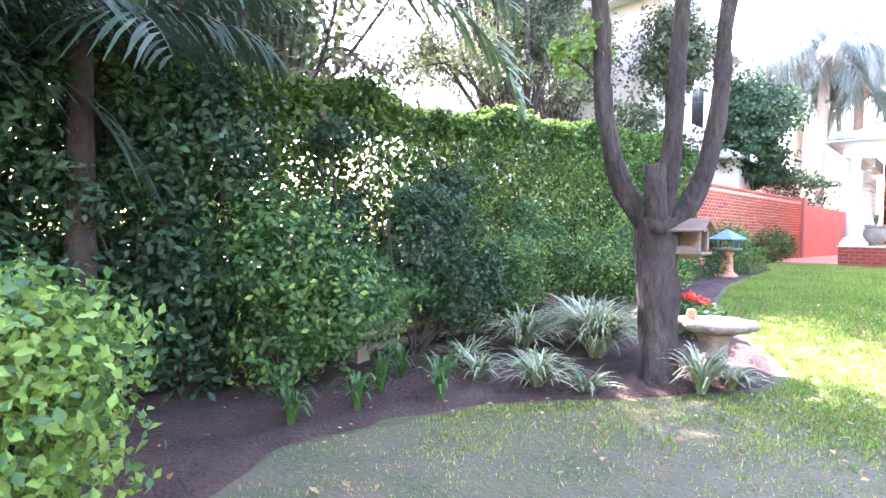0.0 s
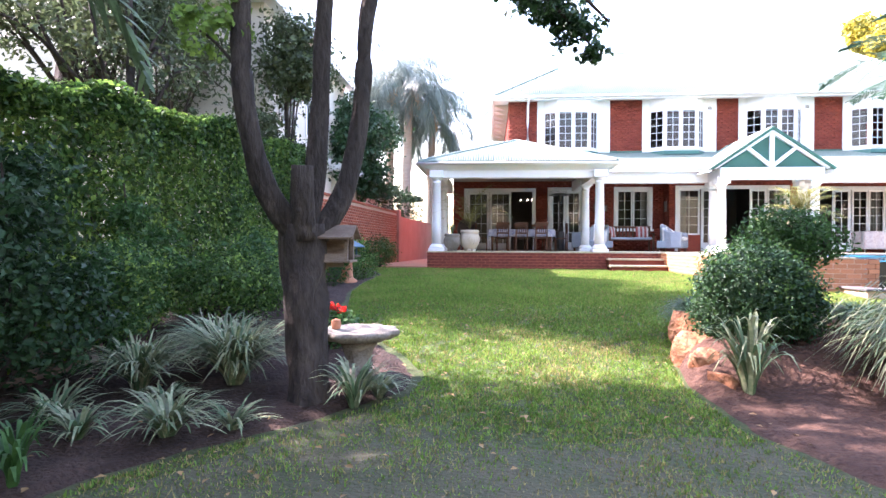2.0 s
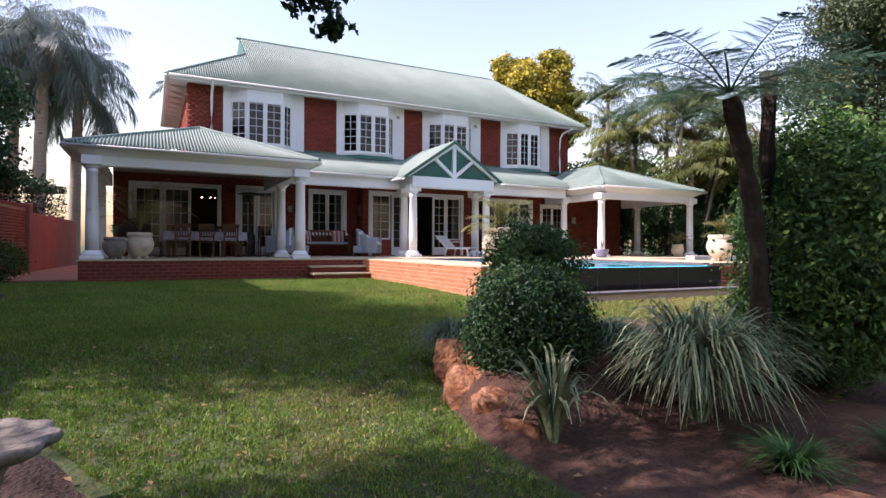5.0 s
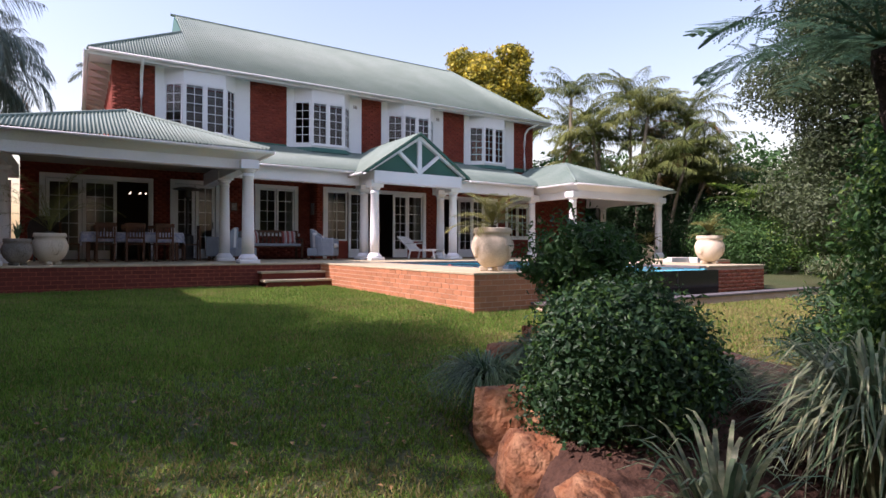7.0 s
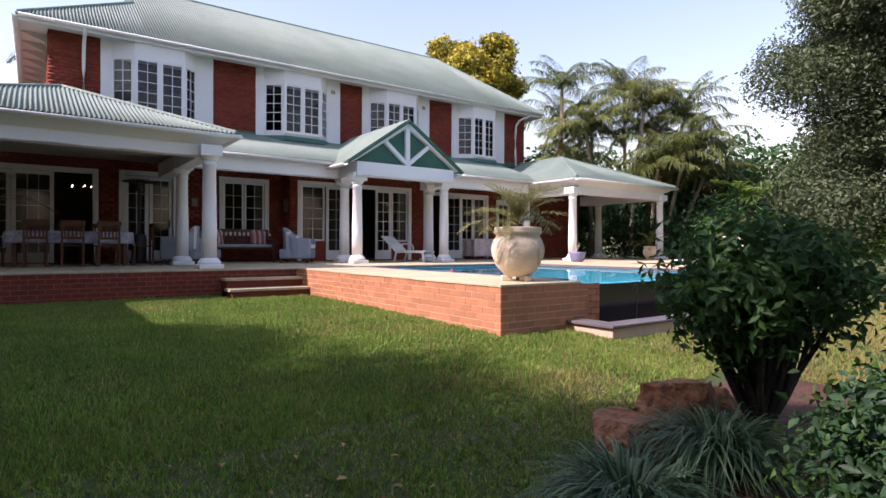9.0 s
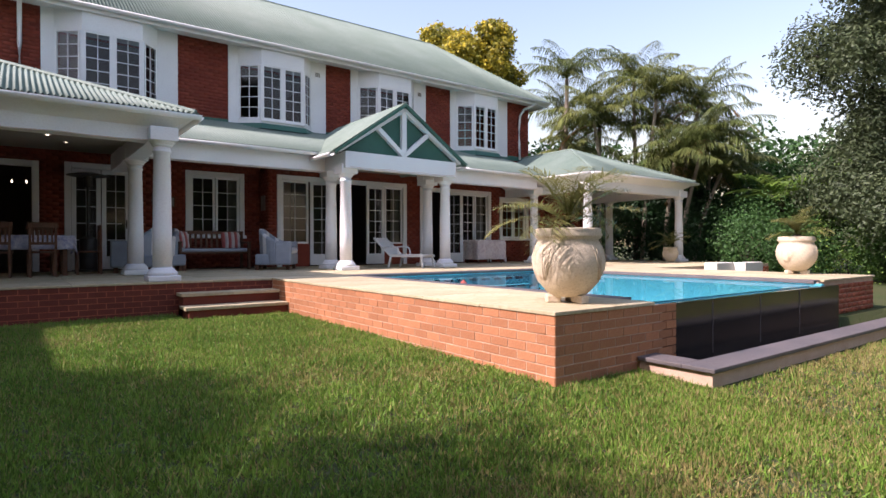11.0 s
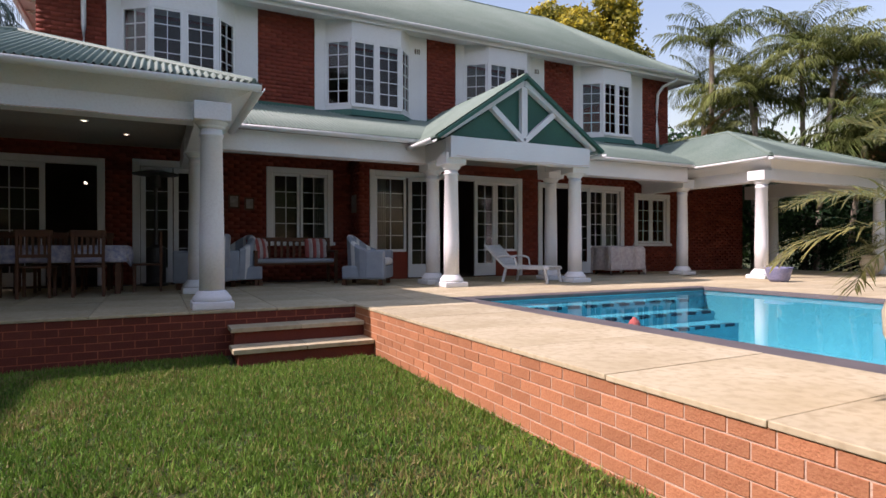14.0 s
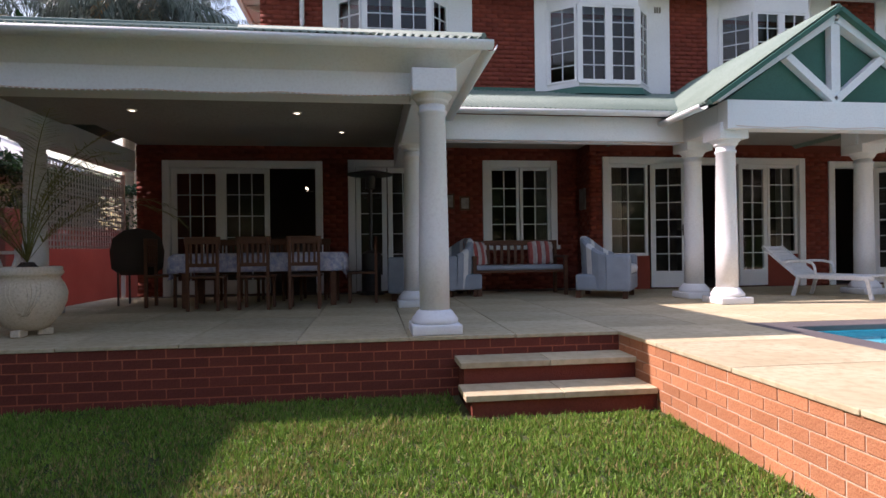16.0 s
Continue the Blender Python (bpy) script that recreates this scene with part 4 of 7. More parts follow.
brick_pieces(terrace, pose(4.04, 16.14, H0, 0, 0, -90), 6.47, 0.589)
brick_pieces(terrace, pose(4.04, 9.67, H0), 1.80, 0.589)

pool = thing("swimming_pool", "blue rim-flow swimming pool with black tiled weir wall", "swimming pool")
px0, px1, py0, py1 = 5.72, 10.52, 10.02, 16.10
bm = bmesh.new()
box(bm, px0 - 0.15, px0, py0, py1 + 0.15, -0.5, T - 0.06)
box(bm, px1, px1 + 0.10, py0, py1 + 0.15, -0.5, T - 0.06)
box(bm, px0, px1, py1, py1 + 0.15, -0.5, T - 0.06)
box(bm, px0, px1, py0, py1, -0.6, -0.45)
box(bm, px0, px1, py0 + 0.16, py0 + 0.2, -0.45, T - 0.09)
part("basin", bm, M["pooltile"], pool, "turquoise plastered basin")
for k in range(3):
    d = 0.42 * (3 - k)
    boxed("pool_step", px0, px0 + 4.0, py1 - d, py1 - 0.003, -0.45, T - 0.15 - 0.15 * (2 - k), M["pooltile"], pool)
    for i in range(12):
        boxed("edge_tile", px0 + 0.06 + i * 0.33, px0 + 0.28 + i * 0.33, py1 - d - 0.004, py1 - d + 0.10, T - 0.15 - 0.15 * (2 - k) - 0.04, T - 0.15 - 0.15 * (2 - k) + 0.006, M["pooldark"], pool)
for q in ((px0 - 0.27, px0 + 0.02, py0 + 0.1, py1 + 0.29, T - 0.06, T - 0.004), (px0 + 0.021, px1 + 0.23, py1 - 0.02, py1 + 0.285, T - 0.06, T - 0.005), (px1 - 0.02, px1 + 0.24, py0 + 0.1, py1 - 0.021, T - 0.06, T - 0.004)):
    boxed("coping", *q, M["slate"], pool, 0.008, "dark slate pool coping")
bm = bmesh.new()
bm.faces.new([bm.verts.new((x, y, T - 0.068)) for x, y in ((px0 - 0.01, py0), (px1 + 0.01, py0), (px1 + 0.01, py1 + 0.01), (px0 - 0.01, py1 + 0.01))])
wtr = part("water", bm, M["water"], pool, "clear blue pool water")
wtr.visible_shadow = False
bm = bmesh.new()
box(bm, 5.85, 10.86, 9.90, 10.02, 0.2, T - 0.08)
part("weir_wall", bm, M["black"], pool, "glossy black tiled weir wall")
bm = bmesh.new()
for x in (7.0, 8.2, 9.4):
    box(bm, x, x + 0.006, 9.894, 9.90, 0.4, T - 0.1)
part("tile_joint", bm, M["slate"], pool)
bm = bmesh.new()
box(bm, 5.20, 13.3, 8.95, 9.12, 0.2, 0.57)
box(bm, 5.20, 5.38, 9.12, 9.655, 0.2, 0.57)
part("trough_kerb", bm, M["mortar"], pool, "plastered brick trough kerb")
bm = bmesh.new()
box(bm, 5.16, 13.3, 8.91, 9.21, 0.57, 0.61, 0.008)
box(bm, 5.16, 5.46, 9.211, 9.655, 0.57, 0.61, 0.008)
part("trough_coping", bm, M["slate"], pool, "dark slate trough coping")
bm = bmesh.new()
box(bm, 5.38, 13.3, 9.12, 9.9, 0.1, 0.25)
part("trough_floor", bm, M["black"], pool)


# ---- plants ----
RNG = np.random.default_rng(7)


def unit(v):
    return v / np.maximum(np.linalg.norm(v, axis=-1, keepdims=True), 1e-9)


def leaves_at(p, out, size, slim, spread=0.9):
    """A folded leaf of four corners at every place p, facing roughly out."""
    n = len(p)
    nrm = unit(out + spread * RNG.normal(size=(n, 3)) + (0, 0, 0.35))
    side = unit(np.cross(nrm, RNG.normal(size=(n, 3))))
    tip = np.cross(nrm, side)
    s = (size * RNG.uniform(0.6, 1.25, n))[:, None]
    base, end = p - tip * s * 0.5, p + tip * s * 0.5 - nrm * s * 0.12
    a, b = p + side * s * slim + nrm * s * 0.08, p - side * s * slim + nrm * s * 0.08
    v = np.stack([base, a, end, b], 1).reshape(-1, 3)
    k = 4 * np.arange(n)[:, None]
    return v, np.concatenate([k + (0, 1, 2), k + (0, 2, 3)])


def crown_places(blobs, n, hollow=0.55, rough=0.22, seed=0):
    """Places scattered through lumpy blobs (x, y, z, rx, ry, rz), denser towards their outside."""
    b = np.array(blobs, float)
    w = b[:, 3] * b[:, 4] + b[:, 3] * b[:, 5] + b[:, 4] * b[:, 5]
    g = max(1, n // 7)
    k = RNG.choice(len(b), g, p=w / w.sum())[np.arange(n) % g]
    d = unit(RNG.normal(size=(g, 3)))[np.arange(n) % g]
    spray = 0.13 * RNG.normal(size=(n, 3))
    lump = 1 + rough * np.sin(d[:, 0] * 5.1 + k * 1.7 + seed) * np.cos(d[:, 1] * 4.3 + k) + rough * 0.7 * np.sin(d[:, 2] * 9 + d[:, 0] * 7 + k * 2.1)
    r = (hollow + (1 - hollow) * (RNG.random(g) ** 0.6)[np.arange(n) % g]) * lump
    return b[k, :3] + (d * r[:, None] + spray) * b[k, 3:], unit(d + spray)


def crown(name, parent, blobs, n, size, mat, slim=0.28, hollow=0.55, rough=0.22, label="", floor=None):
    p, d = crown_places(blobs, n, hollow, rough)
    if floor is not None:
        keep = p[:, 2] > floor
        p, d = p[keep], d[keep]
    v, f = leaves_at(p, d, size, slim)
    return raw_mesh(name, v, f, mat, parent, label)


def stems(parent, at, tops, r=0.02, name="stem", mat=None):
    bm = bmesh.new()
    for t in tops:
        mid = (Vector(at) * 0.5 + Vector(t) * 0.5) + Vector((random.uniform(-0.06, 0.06), random.uniform(-0.06, 0.06), 0))
        tube(bm, smooth_path([at, mid, t], 3), [r * (1 - 0.1 * i) for i in range(7)], 6)
    return part(name, bm, mat or M["bark"], parent)


def shrub(label, at, blobs, n, size, leaf, slim=0.28, name="shrub", hollow=0.5, rough=0.2, second=None, nstems=7, lift=0.0):
    """A shrub on stems; blobs are relative to its foot."""
    x, y = at
    z = float(gz(x, y)) + lift
    t = thing(name, label, "shrub", at=(x, y, z))
    tops = [(b[0] + random.uniform(-0.5, 0.5) * b[3], b[1] + random.uniform(-0.5, 0.5) * b[4], b[2] + random.uniform(-0.3, 0.3) * b[5]) for b in blobs for _ in range(max(1, nstems // len(blobs)))]
    stems(t, (0, 0, -0.03), tops)
    crown("foliage", t, blobs, n, size, L[leaf], slim, hollow, rough, floor=0.02)
    if second:
        crown("young_foliage", t, [(b[0], b[1], b[2] + 0.04, b[3] * 1.04, b[4] * 1.04, b[5] * 1.04) for b in blobs], n // 6, size * 0.9, L[second], slim, 0.92, rough, "paler young leaves at the tips", floor=0.02)
    return t


def strips(paths, widths):
    """Flat ribbons along many paths at once: paths (n, k, 3), widths (n, k)."""
    n, k = paths.shape[:2]
    d = unit(np.gradient(paths, axis=1))
    side = unit(np.cross(d, np.array([0, 0, 1.0])) + 1e-6)
    a, b = paths + side * widths[..., None] / 2, paths - side * widths[..., None] / 2
    v = np.stack([a, b], 2).reshape(-1, 3)
    i = (2 * k * np.arange(n)[:, None] + 2 * np.arange(k - 1)[None]).ravel()
    return v, np.stack([i, i + 1, i + 3, i + 2], -1)


def tuft(label, at, radius, height, n, mat, width=0.02, name="grass_clump", second=None, lift=0.0, droop=0.9):
    """A clump of arching strap leaves."""
    x, y = at
    t = thing(name, label, "plant", at=(x, y, float(gz(x, y)) + lift))
    for mm, cnt, nm in ((mat, n, "leaf_tuft"), (second, n // 2, "dark_leaf_tuft")):
        if mm is None:
            continue
        az = RNG.uniform(0, 2 * np.pi, cnt)
        ln, hh = radius * RNG.uniform(0.35, 1.05, cnt), height * RNG.uniform(0.55, 1.0, cnt)
        s = np.linspace(0, 1, 7)[None]
        rad = 0.08 * radius * RNG.random(cnt)[:, None] + ln[:, None] * (s ** 1.3)
        z = hh[:, None] * (1.9 * s - (droop + 0.6 * RNG.random(cnt)[:, None]) * s ** 2.2)
        twist = az[:, None] + 0.25 * RNG.normal(size=(cnt, 1)) * s
        p = np.stack([rad * np.cos(twist), rad * np.sin(twist), np.maximum(z, 0.01 + 0.02 * s)], -1)
        w = width * (1 - 0.85 * s ** 2) * RNG.uniform(0.7, 1.2, cnt)[:, None]
        v, f = strips(p, w)
        raw_mesh(nm, v, f, L[mm], t, kind="stuff")
    return t


def frond_arrays(base, az, elev, length, droop, leaflets, leaf_len, width, hang=0.5, vee=0.5):
    """One pinnate frond: the midrib's points and the leaflets' ribbons."""
    s = np.linspace(0, 1, 14)
    e = elev - droop * s ** 1.3
    step = length / 13
    dr, dz = np.cos(e) * step, np.sin(e) * step
    r, z = np.concatenate([[0], np.cumsum(dr[:-1])]), np.concatenate([[0], np.cumsum(dz[:-1])])
    rib = np.array(base) + np.stack([r * np.cos(az), r * np.sin(az), z], -1)
    u = np.linspace(0.14, 0.99, leaflets)
    p0 = np.stack([np.interp(u, s, rib[:, k]) for k in range(3)], -1)
    d = unit(np.stack([np.interp(u, s, np.gradient(rib[:, k])) for k in range(3)], -1))
    side = unit(np.cross(d, (0, 0, 1.0)))
    up = np.cross(side, d)
    ll = leaf_len * np.sin(np.pi * np.clip(0.12 + 0.86 * u, 0, 1)) ** 0.7 * RNG.uniform(0.72, 1.15, len(u)) + 0.03
    out = []
    for sg in (-1, 1):
        t = np.linspace(0, 1, 4)[None, :, None]
        way = unit(side * sg + d * 0.65 + up * vee * (0.6 + 0.5 * RNG.random((len(u), 1))) + 0.14 * RNG.normal(size=(len(u), 3)))
        q = p0[:, None] + way[:, None] * t * ll[:, None, None]
        q[..., 2] -= hang * ll[:, None] * (t[..., 0] ** 2)
        out.append(q)
    q = np.concatenate(out)
    w = width * np.array([0.6, 1.0, 0.8, 0.08])[None] * np.ones((len(q), 1))
    return rib, q, w


def fronds(parent, top, count, length, mat, leaflets=34, leaf_len=0.45, width=0.028, elev=(0.1, 1.3), droop=(0.9, 1.7), hang=0.5, vee=0.4, rib=0.014, name="frond", az0=None, azw=2 * np.pi):
    """A crown of fronds; the first is made anew, each frond a part of its own."""
    for i in range(count):
        az = (az0 - azw / 2 if az0 is not None else 0) + azw * (i + RNG.random() * 0.7) / count
        r, q, w = frond_arrays(top, az, RNG.uniform(*elev), length * RNG.uniform(0.8, 1.1), RNG.uniform(*droop), leaflets, leaf_len, width, hang, vee)
        v, f = strips(q, w)
        v2, f2 = strips(np.stack([r, r + (0, 0, 0.004)]), np.stack([np.linspace(2 * rib, rib * 0.4, len(r))] * 2))
        raw_mesh(name, np.concatenate([v, v2]), np.concatenate([f, f2 + len(v)]), L[mat], parent)


def lacy_fronds(parent, top, count, length, mat, pinnae=18, pinna_len=0.32, elev=(0.1, 0.55), droop=(0.45, 1.0)):
    """A flat spreading crown of twice-divided fern fronds, each frond a part of its own."""
    for i in range(count):
        az = 2 * np.pi * (i + RNG.random() * 0.6) / count
        r, q, w = frond_arrays(top, az, RNG.uniform(*elev), length * RNG.uniform(0.8, 1.1), RNG.uniform(*droop), pinnae, pinna_len, 0.01, 0.14, 0.0)
        u = np.linspace(0.08, 0.97, 13)
        k = np.arange(q.shape[1]) / (q.shape[1] - 1)
        p0 = np.stack([np.stack([np.interp(u, k, leaf[:, c]) for c in range(3)], -1) for leaf in q])
        d = unit(q[:, -1] - q[:, 0])[:, None]
        side = unit(np.cross(d, (0, 0, 1.0)))
        ln = (0.032 * (1.05 - u ** 2))[None, :, None]
        v, f = strips(q, np.full(q.shape[:2], 0.005))
        vs4, fs4, base = [v], [f], len(v)
        for sg in (-1, 1):
            way = side * sg + d * 0.5
            e = np.stack([p0, p0 + way * ln * 0.5, p0 + way * ln - (0, 0, 0.006)], 2).reshape(-1, 3, 3)
            v, f = strips(e, np.tile([0.009, 0.010, 0.002], (len(e), 1)))
            vs4.append(v)
            fs4.append(f + base)
            base += len(v)
        v, f = strips(np.stack([r, r + (0, 0, 0.004)]), np.stack([np.linspace(0.024, 0.006, len(r))] * 2))
        vs4.append(v)
        fs4.append(f + base)
        raw_mesh("frond", np.concatenate(vs4), np.concatenate(fs4), L[mat], parent)


def palm(label, at, height, count, length, mat, lean=(0, 0), r=0.12, name="palm_tree", dry=0, z=None, bark="palmtrunk", **kw):
    x, y = at
    t = thing(name, label, "palm tree", at=(x, y, float(gz(x, y)) if z is None else z))
    top = (lean[0], lean[1], height)
    bm = bmesh.new()
    path = smooth_path([(0, 0, -0.1), (lean[0] * 0.35, lean[1] * 0.35, height * 0.5), top], 8)
    tube(bm, path, [r * (1.15 - 0.35 * i / len(path)) * (1 + 0.05 * (i % 2)) for i in range(len(path))], 10)
    part("trunk", bm, M[bark], t, "", True)
    fronds(t, top, count, length, mat, **kw)
    if dry:
        fronds(t, (top[0], top[1], top[2] - 0.15), dry, length * 0.8, "palm_dry", elev=(-0.6, 0.2), name="dry_frond")
    return t


def tree(label, at, trunk, limbs, blobs, n, size, leaf, name="tree", slim=0.3, hollow=0.35, rough=0.3, bark="bark", second=None, z=None, seg=12):
    """A tree: trunk and limbs as (points, radii at both ends), and a crown of leaves; all relative to its foot."""
    x, y = at
    t = thing(name, label, "tree", at=(x, y, float(gz(x, y)) if z is None else z))
    for k, (pts, r0, r1) in enumerate([trunk] + limbs):
        bm = bmesh.new()
        path = smooth_path(pts, 6)
        tube(bm, path, [r0 + (r1 - r0) * i / (len(path) - 1) + (0.35 * r0 * max(0, 1 - i / 3) ** 2 if k == 0 else 0) for i in range(len(path))], seg, 0.45 if k == 0 else 0.3)
        part("trunk" if k == 0 else "limb", bm, M[bark], t, "", True)
    if blobs:
        crown("crown", t, blobs, n, size, L[leaf], slim, hollow, rough)
    if second:
        crown("sunlit_crown", t, [(b[0], b[1], b[2] + 0.1 * b[5], b[3], b[4], b[5]) for b in blobs], n // 3, size, L[second], slim, 0.85, rough)
    return t


def random_blobs(cx, cy, z0, z1, rx, ry, k, r):
    return [(cx + random.uniform(-rx, rx), cy + random.uniform(-ry, ry), random.uniform(z0, z1), r * random.uniform(0.7, 1.25), r * random.uniform(0.7, 1.25), r * random.uniform(0.5, 0.85)) for _ in range(k)]


def clipped_hedge(label, pts, width, height, n, size, leaf, name="hedge", z0=0.0, second=None):
    """A clipped hedge along a line: leaves fill a slightly wavy box."""
    t = thing(name, label, "hedge", at=(0, 0, 0))
    p = np.array(pts, float)
    seg = np.linalg.norm(np.diff(p, axis=0), axis=1)
    cum = np.concatenate([[0], np.cumsum(seg)])
    for mm, cnt, push in ((leaf, n, 0.0), (second, n // 5, 0.03)):
        if mm is None:
            continue
        u = RNG.random(cnt) * cum[-1]
        c = np.stack([np.interp(u, cum, p[:, 0]), np.interp(u, cum, p[:, 1])], -1)
        k = np.clip(np.searchsorted(cum, u) - 1, 0, len(seg) - 1)
        d = (np.diff(p, axis=0) / seg[:, None])[k]
        side = np.stack([d[:, 1], -d[:, 0]], -1)
        face = RNG.random(cnt)
        wob = 0.08 * np.sin(u * 2.3) + 0.05 * np.sin(u * 5.1 + 1)
        lumps = np.sin(u * 3.7) * np.sin(u * 1.3 + 2)
        across = np.where(face < 0.35, RNG.uniform(-1, 1, cnt), np.sign(RNG.normal(size=cnt)) * RNG.uniform(0.55, 1.05, cnt)) * width / 2 * (1 + 0.18 * lumps)
        zz = np.where(face < 0.35, height * RNG.uniform(0.94, 1.03, cnt) + wob + push, RNG.uniform(0.02, 1, cnt) * (height + wob))
        pos = np.stack([c[:, 0] + side[:, 0] * across, c[:, 1] + side[:, 1] * across, gz(c[:, 0], c[:, 1]) + z0 + zz], -1)
        out = np.where((face < 0.35)[:, None], (0, 0, 1.0), np.concatenate([side * np.sign(across)[:, None], np.zeros((cnt, 1))], -1))
        v, f = leaves_at(pos, out, size, 0.3)
        raw_mesh("foliage" if mm == leaf else "young_foliage", v, f, L[mm], t)
    return t


# left bed, near the start
shrub("bright green broad-leaved shrub beside the lawn", (-2.98, -0.98), [(0, 0, 0.55, 0.55, 0.55, 0.52), (0.05, 0.1, 0.85, 0.46, 0.46, 0.28)], 12000, 0.055, "bright", second="mid", hollow=0.6, slim=0.32)
shrub("loose mid-green shrub in the shaded bed", (-4.35, 1.25), [(0, 0, 1.1, 0.55, 0.55, 0.5), (0.25, 0.3, 0.7, 0.5, 0.5, 0.4), (0.1, -0.1, 0.4, 0.35, 0.35, 0.3)], 5000, 0.07, "mid", second="bright")
shrub("dark loose shrub before the hedge", (-4.55, 2.9), [(0, 0, 1.0, 0.5, 0.5, 0.7), (0.2, 0.5, 0.7, 0.5, 0.5, 0.5)], 5000, 0.07, "dark")
shrub("clipped square green shrub", (-4.45, 4.35), [(0, 0, 0.72, 0.45, 0.45, 0.46), (0.05, 0, 0.95, 0.42, 0.42, 0.22)], 7500, 0.05, "mid", second="bright", rough=0.06)
shrub("low bright green shrub by the hedge", (-4.35, 6.0), [(0, 0, 0.55, 0.6, 0.6, 0.4), (0.4, 0.5, 0.5, 0.5, 0.5, 0.4)], 5000, 0.06, "hedge", second="bright")
shrub("leafy green shrub by the hedge", (-4.3, 7.4), [(0, 0, 0.6, 0.6, 0.6, 0.5), (0.2, 0.7, 0.5, 0.5, 0.5, 0.4)], 5000, 0.07, "mid", second="bright")
shrub("rounded clipped green shrub by boundary wall", (-4.35, 16.9), [(0, 0, 0.5, 0.55, 0.55, 0.48)], 3500, 0.06, "hedge", rough=0.08)
shrub("rounded green shrub near bird table", (-4.1, 11.8), [(0, 0, 0.55, 0.5, 0.5, 0.45)], 3000, 0.06, "hedge", second="bright", rough=0.1)
clipped_hedge("tall clipped green hedge along boundary", [(-5.6, -3.5), (-5.5, 3), (-5.4, 8), (-5.35, 12.4)], 0.9, 2.72, 120000, 0.085, "hedge", second="bright")
clipped_hedge("low clipped hedge edging the lawn", [(-4.6, 9.0), (-4.0, 9.6), (-3.75, 11.0), (-3.75, 12.6)], 0.45, 0.42, 6000, 0.05, "hedge", name="low_hedge")
clipped_hedge("dark clipped hedge beyond boundary wall", [(-5.5, 22.5), (-4.9, 28.5)], 1.2, 3.1, 9000, 0.11, "dark", name="hedge")
for x, y, r, h, n in ((-3.05, 3.95, 0.66, 0.66, 300), (-3.45, 4.5, 0.64, 0.62, 260), (-3.75, 3.7, 0.55, 0.55, 180), (-2.95, 2.75, 0.46, 0.36, 80), (-3.45, 2.6, 0.35, 0.3, 40), (-3.85, 2.9, 0.4, 0.34, 50),
                      (-1.9, 3.5, 0.40, 0.46, 46), (-2.6, 2.95, 0.3, 0.22, 36), (-1.75, 3.75, 0.35, 0.26, 46), (-3.3, 3.3, 0.3, 0.26, 40)):
    tuft("white-edged strap-leaved plant in the bed", (x, y), r, h, n, "varieg", 0.028, "spider_plant", "strap")
for x, y in ((-3.62, 0.85), (-3.55, 1.35), (-3.3, 1.95), (-3.75, 1.75), (-3.5, 2.2), (-4.0, 2.2)):
    tuft("upright green strap-leaved plant in the bed", (x, y), 0.22, 0.42, 26, "mid", 0.035, "lily_clump")
flowers = thing("geranium", "red-flowered plant beside the bird bath", "plant", at=(-2.63, 5.31, float(gz(-2.6, 5.3))))
crown("foliage", flowers, [(0, 0, 0.25, 0.3, 0.3, 0.22)], 900, 0.07, L["mid"])
v, f = leaves_at(*crown_places([(0.0, 0, 0.46, 0.12, 0.12, 0.06), (0.15, 0.1, 0.40, 0.08, 0.08, 0.05)], 160, 0.3), 0.05, 0.4)
raw_mesh("flower_head", v, f, M["flower"], flowers, "bright red flower heads")

for x, y, h in ((-5.0, 0.75, 2.5), (-5.05, -0.75, 2.9)):
    shrub("tall dark-leaved shrub filling the shaded corner", (x, y), [(0, 0, h * 0.5, 0.55, 0.75, h * 0.45), (0.1, 0.1, h * 0.8, 0.5, 0.6, h * 0.25), (0.15, -0.1, h * 0.28, 0.5, 0.6, h * 0.28)], 8000, 0.085, "dark", slim=0.26, hollow=0.45, nstems=9)

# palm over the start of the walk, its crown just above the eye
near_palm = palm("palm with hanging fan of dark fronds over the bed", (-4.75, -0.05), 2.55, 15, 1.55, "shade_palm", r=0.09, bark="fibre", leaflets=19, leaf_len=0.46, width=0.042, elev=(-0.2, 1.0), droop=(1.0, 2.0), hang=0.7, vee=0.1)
for az_, elev_, droop_, len_, leaf_ in ((0.735, 0.50, 2.0, 2.75, "strap"), (0.56, 0.74, 1.75, 2.9, "palm"), (0.95, 0.70, 1.6, 2.6, "strap")):
    r_, q_, w_ = frond_arrays((0.5, 0.55, 2.75), az_, elev_, len_, droop_, 52, 0.56, 0.026, 0.22, 0.05)
    v_, f_ = strips(q_, w_)
    raw_mesh("frond", v_, f_, L[leaf_], near_palm)
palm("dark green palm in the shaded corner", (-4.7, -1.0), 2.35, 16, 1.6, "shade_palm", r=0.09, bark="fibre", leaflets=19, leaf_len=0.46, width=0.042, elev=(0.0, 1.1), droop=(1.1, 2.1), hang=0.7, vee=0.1)

